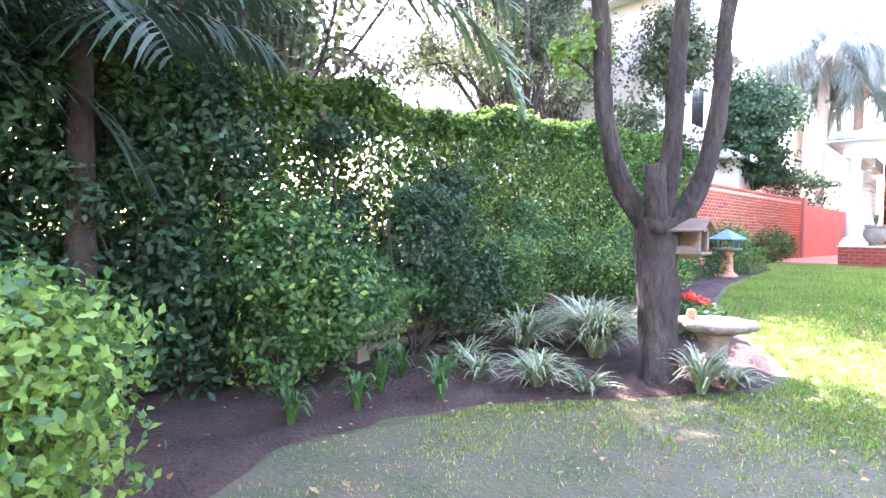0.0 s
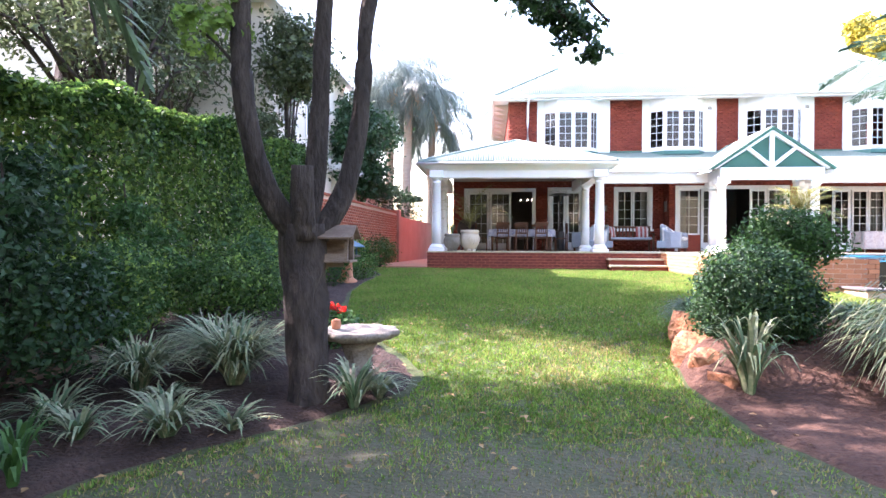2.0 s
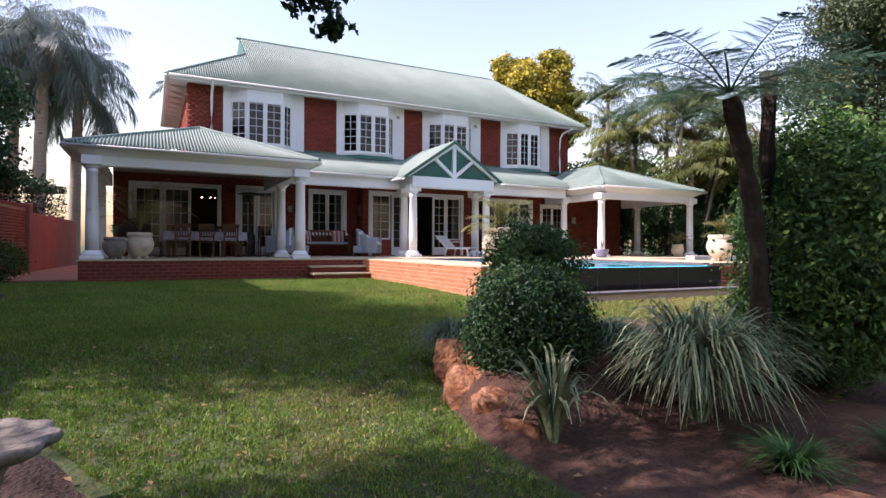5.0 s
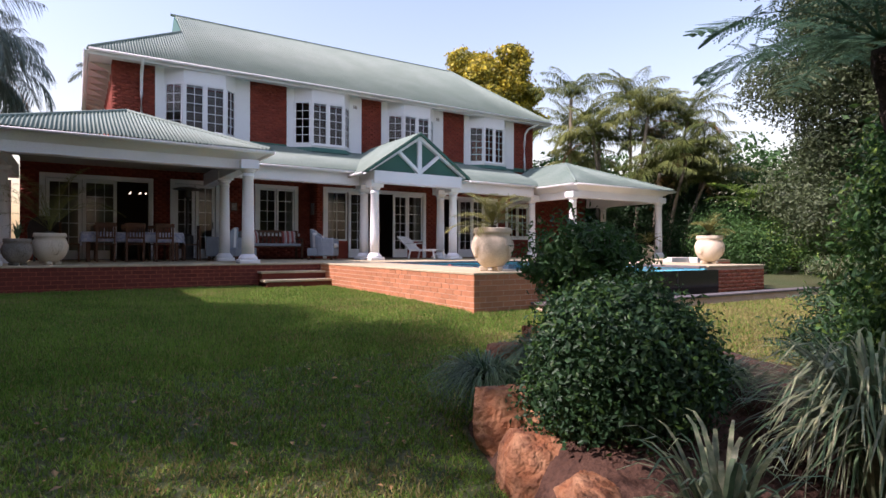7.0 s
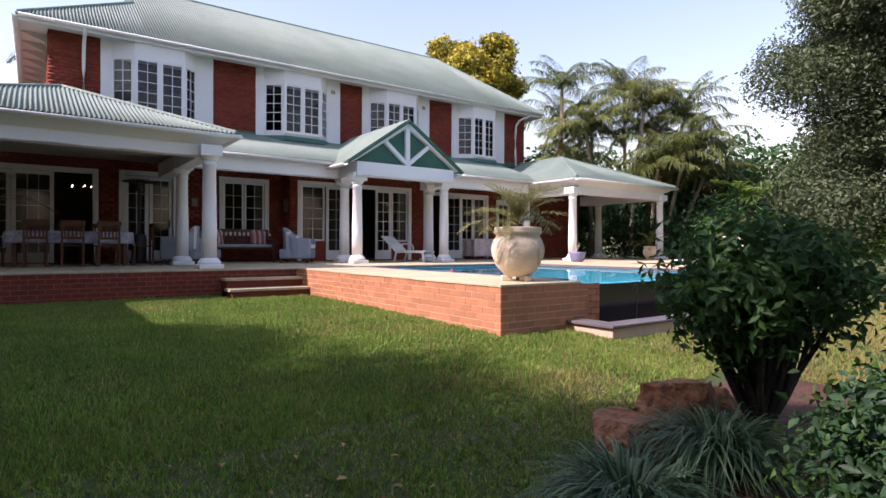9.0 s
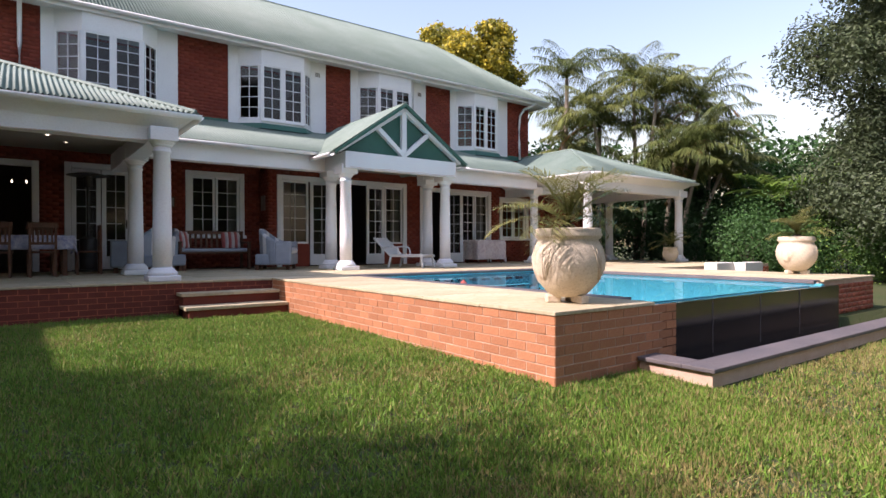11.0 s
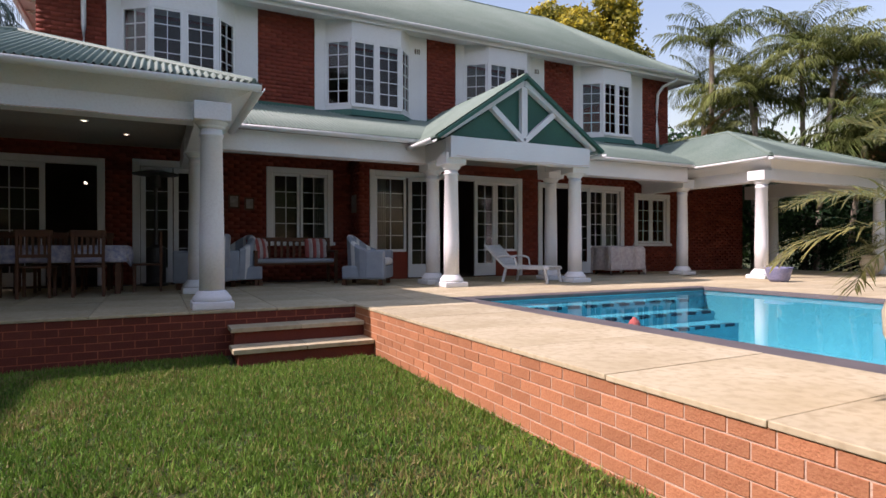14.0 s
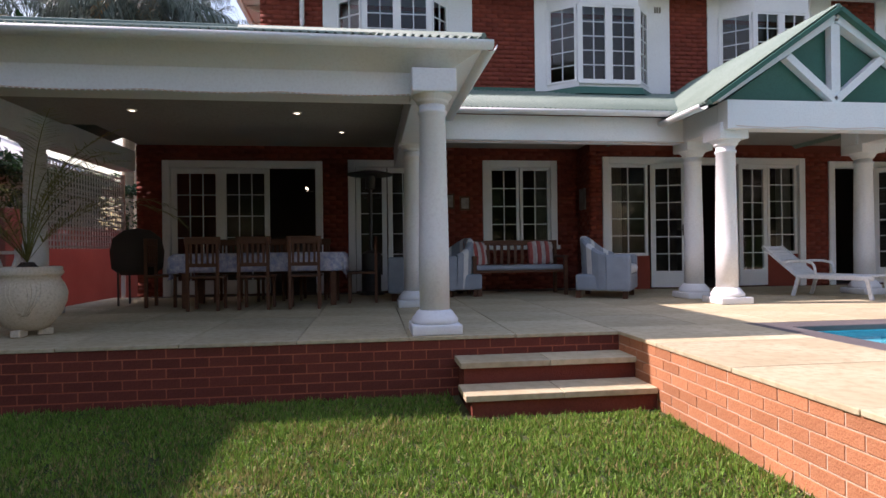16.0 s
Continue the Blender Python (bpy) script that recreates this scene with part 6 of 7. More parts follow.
tagged(paving, "terracotta paved side path", "path", kind="structure")


def plain_house(label, x0, x1, y0, y1, z1, ridge, wins, roofmat, wallmat):
    t = thing("neighbour_house", label, "house")
    boxed("wall", x0, x1, y0, y1, 0.3, z1, wallmat, t)
    bm = bmesh.new()
    o = 0.45
    xm = (x0 + x1) / 2
    prism(bm, [(x0 - o, z1), (x1 + o, z1), (xm, ridge)], y0 - o, y1 + o)
    part("roof", bm, roofmat, t)
    boxed("fascia", x1 + o, x1 + o + 0.03, y0 - o, y1 + o, z1 - 0.16, z1 + 0.06, M["white"], t)
    for y, z, w, h in wins:
        fr = boxed("window", x1, x1 + 0.05, y, y + w, z, z + h, M["white"], t, 0.01)
        boxed("pane", x1 + 0.03, x1 + 0.056, y + 0.08, y + w - 0.08, z + 0.08, z + h - 0.08, M["black"], fr)
    return t


plain_house("tall pale plastered house beyond the hedge", -15.0, -6.6, 13.2, 21.0, 7.4, 8.2, [(14.2, 4.6, 1.2, 1.4), (16.4, 4.6, 1.2, 1.4), (15.0, 1.4, 1.4, 1.4)], M["white"], M["cream"])
plain_house("low cream outbuilding beyond boundary wall", -13.0, -6.0, 19.4, 28.5, 3.9, 5.6, [(21.0, 2.4, 1.2, 1.0), (24.5, 2.4, 1.2, 1.0)], M["white"], M["cream"])

# ---- garden ornaments ----
bath = thing("bird_bath", "scalloped pale stone bird bath on pedestal", "bird bath", at=(-2.03, 4.2, 0.0))
bath.scale = (0.88, 0.88, 0.88)
bm = bmesh.new()
lathe(bm, [(0.10, 0.46), (0.30, 0.50), (0.385, 0.545), (0.40, 0.575), (0.385, 0.60), (0.33, 0.59), (0.2, 0.56), (0.02, 0.55)], 80, wave=0.07, lobes=10)
part("bowl", bm, M["stone"], bath, "", True)
bm = bmesh.new()
lathe(bm, [(0.22, -0.05), (0.22, 0.05), (0.19, 0.09), (0.15, 0.16), (0.13, 0.30), (0.15, 0.40), (0.19, 0.46)], 24, wave=0.03, lobes=8)
part("pedestal", bm, M["stone"], bath, "", True)
bird = boxed("clay_ornament", -2.30, -2.22, 4.25, 4.35, 0.503, 0.60, M["terracotta"], None, 0.03)
tagged(bird, "small terracotta ornament on the bird bath rim", "ornament")

house_b = thing("bird_house", "open wooden bird feeder with pitched roof fixed to tree trunk", "bird feeder", at=(-2.13, 3.80, 0.05))
house_b.scale = (0.8, 0.8, 1.0)
bm = bmesh.new()
tube(bm, [(0.05, 0.08, 1.062), (-0.24, -0.16, 1.062)], [0.024, 0.024], 8)
part("bracket", bm, M["greywood"], house_b)
boxed("floor", -0.19, 0.19, -0.16, 0.16, 1.08, 1.10, M["greywood"], house_b, 0.003)
for x, y in ((-0.16, -0.13), (0.13, -0.13), (-0.16, 0.10), (0.13, 0.10)):
    boxed("corner_post", x, x + 0.03, y, y + 0.03, 1.10, 1.27, M["greywood"], house_b)
boxed("back_panel", -0.16, 0.16, 0.131, 0.145, 1.10, 1.27, M["greywood"], house_b)
boxed("rail", -0.16, 0.16, -0.145, -0.131, 1.10, 1.15, M["greywood"], house_b)
for s in (-1, 1):
    bm = bmesh.new()
    box(bm, -0.22, 0.22, -0.002, 0.215, 0, 0.016, 0, pose(0, 0, 1.37, 0 - 0, 0, 0) @ (pose(0, 0, 0, -28) if s > 0 else pose(0, 0, 0, 28) @ pose(0, 0, 0, 0, 0, 180)))
    part("roof_board", bm, M["greywood"], house_b)
for s in (-1, 1):
    bm = bmesh.new()
    f = [bm.verts.new((s * 0.15, y, z)) for y, z in ((-0.15, 1.27), (0.15, 1.27), (0, 1.355))]
    g = [bm.verts.new((s * 0.163, y, z)) for y, z in ((-0.15, 1.27), (0.15, 1.27), (0, 1.355))]
    bm.faces.new(f), bm.faces.new(g[::-1])
    for i in range(3):
        bm.faces.new((f[i], f[(i + 1) % 3], g[(i + 1) % 3], g[i]))
    part("gable", bm, M["greywood"], house_b)

bt = thing("bird_table", "blue-roofed bird table on terracotta pedestal", "bird table", at=(-3.72, 10.4, float(gz(-3.7, 10.4))))
bm = bmesh.new()
lathe(bm, [(0.2, -0.05), (0.2, 0.06), (0.12, 0.12), (0.10, 0.4), (0.14, 0.5)], 20)
part("pedestal", bm, M["terracotta"], bt, "", True)
bm = bmesh.new()
lathe(bm, [(0.12, 0.5), (0.26, 0.53), (0.28, 0.57), (0.25, 0.57)], 20)
part("tray", bm, M["stone"], bt)
for x, y in ((-0.15, -0.15), (0.15, -0.15), (-0.15, 0.15), (0.15, 0.15)):
    boxed("post", x - 0.015, x + 0.015, y - 0.015, y + 0.015, 0.56, 0.74, M["bluepaint"], bt)
bm = bmesh.new()
lathe(bm, [(0.36, 0.72), (0.36, 0.74), (0.02, 0.92)], 6)
part("roof", bm, M["bluepaint"], bt)
for a, b, r in (((-4.6, 1.9, 0.28), (-4.9, 4.9, 0.34), 0.07), ((-4.75, 2.2, 0.12), (-4.8, 4.6, 0.12), 0.05)):
    bm = bmesh.new()
    tube(bm, smooth_path([a, [(p + q) / 2 + 0.03 for p, q in zip(a, b)], b], 4), [r] * 9, 10, 0.2)
    tagged(part("log", bm, M["greywood"], None, "", True), "weathered log lying in the bed", "log")
bm = bmesh.new()
box(bm, -4.72, -4.6, 2.2, 2.35, 0.0, 0.24)
tagged(part("log_support", bm, M["greywood"]), "short timber block under the log", "timber block")


# ---- urns and pots ----
def urn(label, at, scale, base, mat="urn"):
    t = thing("urn", label, "plant pot", "garden urns", at=(at[0], at[1], base))
    bm = bmesh.new()
    prof = [(0.15, 0.06), (0.20, 0.10), (0.29, 0.20), (0.345, 0.34), (0.35, 0.44), (0.32, 0.54), (0.285, 0.60), (0.31, 0.625), (0.325, 0.65), (0.31, 0.675), (0.315, 0.70), (0.30, 0.715), (0.27, 0.715), (0.26, 0.64), (0.02, 0.63)]
    lathe(bm, [(r * scale, z * scale) for r, z in prof], 40)
    part("body", bm, M[mat], t, "", True)
    for k in range(3):
        bm = bmesh.new()
        a = 2 * math.pi * k / 3 + 0.5
        box(bm, -0.07 * scale, 0.07 * scale, -0.05 * scale, 0.05 * scale, 0, 0.075 * scale, 0.012, pose(0.15 * scale * math.cos(a), 0.15 * scale * math.sin(a), 0, 0, 0, math.degrees(a)))
        part("foot", bm, M[mat], t)
    for g in (0.9, 3.0, 5.1):
        for k in range(7):
            bm = bmesh.new()
            pts = []
            for i in range(7):
                u = i / 6
                z = 0.22 + 0.33 * u
                a = g + (k - 3) * 0.10 * (0.35 + u) + 0.12 * math.sin(u * 2.6) * (1 if k > 2 else -1)
                r = float(np.interp(z, [p[1] for p in prof[:7]], [p[0] for p in prof[:7]])) + 0.002
                pts.append((r * scale * math.cos(a), r * scale * math.sin(a), z * scale))
            tube(bm, pts, [0.003 * scale + 0.003 * scale * math.sin(math.pi * i / 6) for i in range(7)], 6)
            part("relief_leaf", bm, M[mat], t, "", True)
    return t


def potted_palm(label, at, z, count, length, leaf="date", tall=0.1, elev=(0.15, 1.5), droop=(0.8, 1.9)):
    t = thing("potted_palm", label, "plant", at=(at[0], at[1], z))
    bm = bmesh.new()
    lathe(bm, [(0.09, -0.06), (0.10, 0.04), (0.05, tall)], 12)
    part("stem", bm, M["bark"], t)
    fronds(t, (0, 0, tall), count, length, leaf, leaflets=40, leaf_len=0.24, width=0.010, elev=elev, droop=droop, hang=0.25, vee=0.3, rib=0.007)
    return t


urn("large cream urn with leaf relief at pool corner", (4.77, 10.16), 1.0, T)
potted_palm("feathery pygmy date palm in the urn", (4.77, 10.16), T + 0.66, 24, 0.8, droop=(0.8, 1.9))
urn("cream urn on the brick pool pier", (12.5, 11.15), 1.0, T)
potted_palm("feathery pygmy date palm in pier urn", (12.5, 11.15), T + 0.66, 20, 0.62)
urn("cream urn on the pavilion floor", (-1.52, 17.0), 0.92, T)
potted_palm("tall arching palm in the pavilion urn", (-1.52, 17.0), T + 0.6, 19, 1.75, elev=(0.6, 1.5), droop=(0.9, 1.9))
urn("small pale urn under the pavilion roof", (17.6, 16.9), 0.7, T)
potted_palm("small palm in the pavilion urn", (17.6, 16.9), T + 0.46, 14, 0.7)
urn("grey stone urn at the pavilion corner", (-2.05, 16.75), 0.75, T, "stone")
tuft("spiky plant in the corner urn", (-2.05, 16.75), 0.3, 0.5, 40, "strap", 0.02, "potted_plant", lift=T + 0.48 - 0.57)
pot = thing("flower_pot", "blue-and-white glazed pot on the terrace", "plant pot", at=(13.1, 16.38, T))
bm = bmesh.new()
lathe(bm, [(0.15, 0), (0.2, 0.06), (0.25, 0.26), (0.27, 0.30), (0.24, 0.30), (0.22, 0.24), (0.02, 0.24)], 28)
part("body", bm, M["navy"], pot, "", True)
bm = bmesh.new()
tube(bm, [(0, 0, 0.22), (0.02, 0, 0.4), (-0.03, 0, 0.58)], [0.035, 0.03, 0.015], 8)
tube(bm, [(0.02, 0, 0.38), (0.1, 0.02, 0.5), (0.11, 0.02, 0.6)], [0.022, 0.018, 0.01], 8)
part("succulent_stem", bm, M["stone"], pot)
for x, y, w in ((15.0, 14.0, 0.9), (15.9, 13.7, 1.0)):
    pl = boxed("planter_box", x, x + w, y, y + 0.35, 0.5, 1.2, M["cream"], None, 0.015)
    tagged(pl, "cream plastered planter box behind the pool", "planter")


# ---- terrace furniture ----
def dining_chair():
    t = thing("dining_chair", "brown wooden slat-backed dining chair at the table", "chair", "chairs round the table")
    boxed("seat", -0.23, 0.23, -0.22, 0.22, 0.43, 0.46, M["timber"], t, 0.01)
    for x in (-0.21, 0.17):
        boxed("leg", x, x + 0.04, -0.21, -0.17, 0, 0.43, M["timber"], t, 0.004)
        boxed("back_post", x, x + 0.04, 0.18, 0.22, 0, 0.98, M["timber"], t, 0.004)
    boxed("top_rail", -0.23, 0.23, 0.185, 0.215, 0.88, 0.98, M["timber"], t, 0.008)
    boxed("lower_rail", -0.17, 0.17, 0.19, 0.21, 0.58, 0.63, M["timber"], t, 0.004)
    for k in range(5):
        boxed("slat", -0.15 + k * 0.07, -0.12 + k * 0.07, 0.192, 0.207, 0.63, 0.88, M["timber"], t)
    return t


table = thing("dining_table", "long brown wooden dining table on the verandah", "table", at=(0.2, 19.75, T))
boxed("tabletop", -1.15, 1.15, -0.48, 0.48, 0.71, 0.75, M["timber"], table, 0.01)
for x in (-1.05, 0.97):
    for y in (-0.42, 0.34):
        boxed("leg", x, x + 0.08, y, y + 0.08, 0, 0.71, M["timber"], table, 0.006)
for yy in (-0.44, 0.42):
    boxed("apron", -1.0, 1.0, yy, yy + 0.02, 0.61, 0.71, M["timber"], table)
chair = dining_chair()
chair.matrix_world = pose(-0.45, 19.1, T, 0, 0, 180)
for x, y, r in ((0.2, 19.12, 178), (0.85, 19.08, 183), (-0.45, 20.42, 2), (0.2, 20.4, 0), (0.85, 20.42, -3), (-1.2, 19.75, 90), (1.62, 19.75, -90)):
    copy_thing(chair, pose(x, y, T, 0, 0, r))


def draped(name, label, category, x0, x1, y0, y1, z, hang, mat, corner=0.16):
    """A cloth lying on a table and hanging over its sides, with folds and pointed corners."""
    n, m = 60, 40
    hx, hy = (x1 - x0) / 2, (y1 - y0) / 2
    vs3 = []
    for i in range(n + 1):
        for j in range(m + 1):
            u, v = (i / n * 2 - 1) * (hx + hang), (j / m * 2 - 1) * (hy + hang)
            ox, oy = max(0, abs(u) - hx), max(0, abs(v) - hy)
            o = max(ox, oy)
            drop = math.hypot(ox, oy) if ox and oy else o
            fold = 0.03 * math.sin((u if oy > ox else v) * 15) * min(1, o / 0.1)
            x = math.copysign(min(abs(u), hx) + (0.02 + fold if ox else 0), u)
            y = math.copysign(min(abs(v), hy) + (0.02 + fold if oy else 0), v)
            vs3.append(((x0 + x1) / 2 + x, (y0 + y1) / 2 + y, z + 0.006 - drop))
    i = (np.arange(n)[:, None] * (m + 1) + np.arange(m)).ravel()
    ob = raw_mesh(name, vs3, np.stack([i, i + 1, i + m + 2, i + m + 1], -1), mat)
    s2 = ob.modifiers.new("thickness", "SOLIDIFY")
    s2.thickness = 0.004
    ob.data.polygons.foreach_set("use_smooth", [True] * len(ob.data.polygons))
    return tagged(ob, label, category)


draped("tablecloth", "blue and white patterned tablecloth with hanging corners", "tablecloth", -0.95, 1.35, 19.27, 20.23, T + 0.75, 0.26, M["cloth"])
st = thing("side_table", "round side table hidden under a cloth", "table", at=(12.55, 20.35, T))
boxed("top", -0.55, 0.55, -0.35, 0.35, 0.70, 0.73, M["timber"], st)
for x in (-0.5, 0.46):
    for y in (-0.3, 0.26):
        boxed("leg", x, x + 0.04, y, y + 0.04, 0, 0.70, M["timber"], st)
draped("tablecloth", "pale printed tablecloth hanging to the floor", "tablecloth", 12.0, 13.1, 20.0, 20.7, T + 0.73, 0.62, M["linen"])


def armchair(at, turn, label):
    t = thing("armchair", label, "armchair", "verandah armchairs", at=(at[0], at[1], T))
    t.rotation_euler.z, t.scale = radians(turn), (1.25, 1.25, 1.15)
    for x in (-0.34, 0.28):
        for y in (-0.3, 0.26):
            boxed("leg", x, x + 0.06, y, y + 0.06, 0, 0.10, M["timber"], t)
    boxed("seat_base", -0.36, 0.36, -0.34, 0.32, 0.10, 0.32, M["fabric_blue"], t, 0.03)
    boxed("seat_cushion", -0.26, 0.26, -0.36, 0.22, 0.322, 0.45, M["fabric"], t, 0.05)
    # the wrap-round back, in alternating stripes
    for k in range(13):
        a0, a1 = math.pi * (k / 13) - 0.0, math.pi * ((k + 1) / 13)
        bm = bmesh.new()
        prof = []
        for a in (a0, a1):
            h = 0.60 + 0.24 * math.sin(a) ** 1.5
            prof.append([bm.verts.new((r * math.cos(a), r * 0.9 * math.sin(a) - 0.05, z)) for r, z in ((0.38, 0.12), (0.41, h - 0.03), (0.385, h), (0.33, h), (0.30, h - 0.04), (0.29, 0.3))])
        q = len(prof[0])
        for i in range(q - 1):
            bm.faces.new((prof[0][i], prof[0][i + 1], prof[1][i + 1], prof[1][i]))
        bm.faces.new(prof[0][::-1])
        bm.faces.new(prof[1])
        bm.faces.new((prof[0][-1], prof[0][0], prof[1][0], prof[1][-1]))
        part("back_stripe", bm, M["fabric"] if k % 3 == 1 else M["fabric_blue"], t)
    for s in (-1, 1):
        boxed("arm", s * 0.33 - 0.06, s * 0.33 + 0.06, -0.34, -0.04, 0.1, 0.58, M["fabric_blue"], t, 0.03)
    return t


armchair((5.46, 19.75), 58, "slate-blue and white striped tub armchair")
armchair((3.05, 20.55), -75, "slate-blue and white striped tub armchair beside bench")
armchair((2.55, 20.0), -110, "slate-blue striped tub armchair behind the column")


def cushion(at, turn, tilt):
    t = thing("cushion", "red and cream striped square cushion on bench", "cushion", "striped cushions")
    for k in range(6):
        x0, x1 = -0.22 + k * 0.0733, -0.22 + (k + 1) * 0.0733
        bm = bmesh.new()
        rings = []
        for x in (x0, (x0 + x1) / 2, x1):
            e = max(0.0, 1 - (abs(x) / 0.225) ** 3)
            rings.append([bm.verts.new((x, 0.02 + 0.075 * e * math.cos(a), 0.21 + 0.21 * math.sin(a) * (0.9 + 0.1 * e))) for a in [2 * math.pi * i / 18 for i in range(18)]])
        for p, q in zip(rings, rings[1:]):
            for i in range(18):
                j = (i + 1) % 18
                bm.faces.new((p[i], p[j], q[j], q[i]))
        bm.faces.new(rings[0][::-1])
        bm.faces.new(rings[-1])
        part("stripe", bm, M["fabric_red"] if k % 2 == 0 else M["linen"], t, "", True)
    t.matrix_world = pose(*at, tilt, 0, turn)
    return t


bench = thing("bench", "dark wooden slatted settee under the window", "bench", at=(4.2, 20.55, T))
boxed("seat", -0.78, 0.78, -0.3, 0.28, 0.38, 0.42, M["timber"], bench, 0.01)
boxed("seat_pad", -0.74, 0.74, -0.28, 0.22, 0.421, 0.50, M["fabric_blue"], bench, 0.025)
for x in (-0.8, 0.74):
    boxed("front_leg", x, x + 0.06, -0.32, -0.26, 0, 0.62, M["timber"], bench, 0.006)
    boxed("back_leg", x, x + 0.06, 0.24, 0.30, 0, 0.92, M["timber"], bench, 0.006)
    boxed("armrest", x - 0.01, x + 0.07, -0.34, 0.3, 0.62, 0.66, M["timber"], bench, 0.01)
boxed("back_rail", -0.74, 0.74, 0.25, 0.29, 0.84, 0.92, M["timber"], bench, 0.008)
for k in range(12):
    boxed("slat", -0.70 + k * 0.122, -0.65 + k * 0.122, 0.26, 0.28, 0.42, 0.84, M["timber"], bench)
cushion((4.68, 20.66, T + 0.50), 0, -14)
cushion((3.55, 20.60, T + 0.50), 25, -14)

lounger = thing("sun_lounger", "white plastic sun lounger with raised back", "sun lounger", at=(8.51, 19.07, T))
lounger.rotation_euler.z, lounger.scale = radians(-66), (0.86, 0.92, 0.95)
for y in (-0.30, 0.27):
    boxed("side_rail", -0.15, 1.05, y, y + 0.04, 0.28, 0.34, M["plastic"], lounger, 0.01)
for k in range(11):
    boxed("slat", -0.12 + k * 0.106, -0.03 + k * 0.106, -0.28, 0.29, 0.335, 0.355, M["plastic"], lounger, 0.006)
for k in range(8):
    bm = bmesh.new()
    box(bm, k * 0.092, k * 0.092 + 0.08, -0.28, 0.29, -0.01, 0.012, 0.006, pose(-0.16, 0, 0.35, 0, 0, 0) @ pose(0, 0, 0, 0, -38, 180))
    part("back_slat", bm, M["plastic"], lounger)
for y in (-0.31, 0.28):
    bm = bmesh.new()
    beam(bm, (-0.14, y + 0.02, 0.33), (-0.74, y + 0.02, 0.80), 0.045, 0.045)
    part("back_rail", bm, M["plastic"], lounger)
    for x in (-0.1, 0.95):
        bm = bmesh.new()
        beam(bm, (x, y + 0.02, 0.32), (x + (0.07 if x > 0 else -0.10), y + 0.02, 0.0), 0.05, 0.05)
        part("leg", bm, M["plastic"], lounger)
    bm = bmesh.new()
    tube(bm, smooth_path([(-0.40, y + 0.02, 0.52), (-0.2, y + 0.02, 0.56), (0.12, y + 0.02, 0.53), (0.18, y + 0.02, 0.34)], 4), [0.022] * 13, 8)
    part("armrest", bm, M["plastic"], lounger, "", True)

heater = thing("patio_heater", "tall dark steel patio heater by the doors", "patio heater", at=(1.75, 21.2, T))
bm = bmesh.new()
lathe(bm, [(0.23, 0), (0.23, 0.04), (0.17, 0.06), (0.17, 0.72), (0.06, 0.78)], 24)
part("base", bm, M["metal"], heater)
bm = bmesh.new()
lathe(bm, [(0.035, 0.78), (0.035, 1.85), (0.09, 1.87), (0.09, 2.08), (0.05, 2.1)], 16)
part("pole", bm, M["metal"], heater)
bm = bmesh.new()
lathe(bm, [(0.40, 2.10), (0.41, 2.115), (0.2, 2.17), (0.03, 2.19)], 28)
part("hood", bm, M["metal"], heater)

grill = thing("covered_grill", "black covered barbecue on thin legs", "barbecue", at=(-1.75, 20.2, T))
bm = bmesh.new()
lathe(bm, [(0.22, 0.45), (0.34, 0.55), (0.36, 0.8), (0.32, 1.0), (0.18, 1.12), (0.03, 1.15)], 24, wave=0.04, lobes=5)
part("cover", bm, M["dark"], grill, "black fabric cover", True)
for x in (-0.2, 0.2):
    for y in (-0.2, 0.2):
        boxed("leg", x - 0.012, x + 0.012, y - 0.012, y + 0.012, 0, 0.5, M["metal"], grill)
trellis = thing("trellis", "white diamond lattice screen at terrace end", "trellis", at=(-2.56, 19.15, T))
for k in range(30):
    y = k * 0.085
    boxed("upright_lath", -0.012, 0.0, y, y + 0.022, 0.85, 2.1, M["white"], trellis)
for k in range(15):
    z = 0.87 + k * 0.085
    boxed("cross_lath", 0.0, 0.012, 0, 2.53, z, z + 0.022, M["white"], trellis)
for y in (-0.04, 2.50):
    boxed("post", -0.03, 0.03, y, y + 0.05, 0, 2.15, M["white"], trellis)
gate = thing("garden_gate", "low white cross-braced gate at terrace end", "gate", at=(-2.56, 18.25, T))
for y in (0, 0.40, 0.82):
    boxed("post", -0.02, 0.02, y, y + 0.04, 0, 0.85, M["white"], gate)
for z in (0.04, 0.78):
    boxed("rail", -0.015, 0.015, 0.0, 0.86, z, z + 0.04, M["white"], gate)
for a, b in (((0, 0.03, 0.08), (0, 0.42, 0.78)), ((0, 0.42, 0.08), (0, 0.03, 0.78)), ((0, 0.44, 0.08), (0, 0.83, 0.78)), ((0, 0.83, 0.08), (0, 0.44, 0.78))):
    bm = bmesh.new()
    beam(bm, a, b, 0.02, 0.03)
    part("brace", bm, M["white"], gate)
for x, y, z, w, h in ((3.1, WL, 2.65, 0.22, 0.28), (3.42, WL, 2.62, 0.2, 0.26), (15.6, WR, 2.5, 0.3, 0.36)):
    fr = boxed("picture", x, x + w, y - 0.045, y - 0.012, z, z + h, M["timber"], None, 0.004)
    tagged(fr, "small framed picture on the brick wall", "picture")
    boxed("print", x + 0.03, x + w - 0.03, y - 0.049, y - 0.046, z + 0.03, z + h - 0.03, M["frame_art"], fr)
bm = bmesh.new()
box(bm, 5.715, 5.738, 21.28, 21.58, 2.6, 3.0, 0.004)
tagged(part("picture", bm, M["frame_art"]), "small framed picture on the brick return", "picture")
glow = lamp_material("downlight_glow", (1.0, 0.85, 0.6), 2.5)
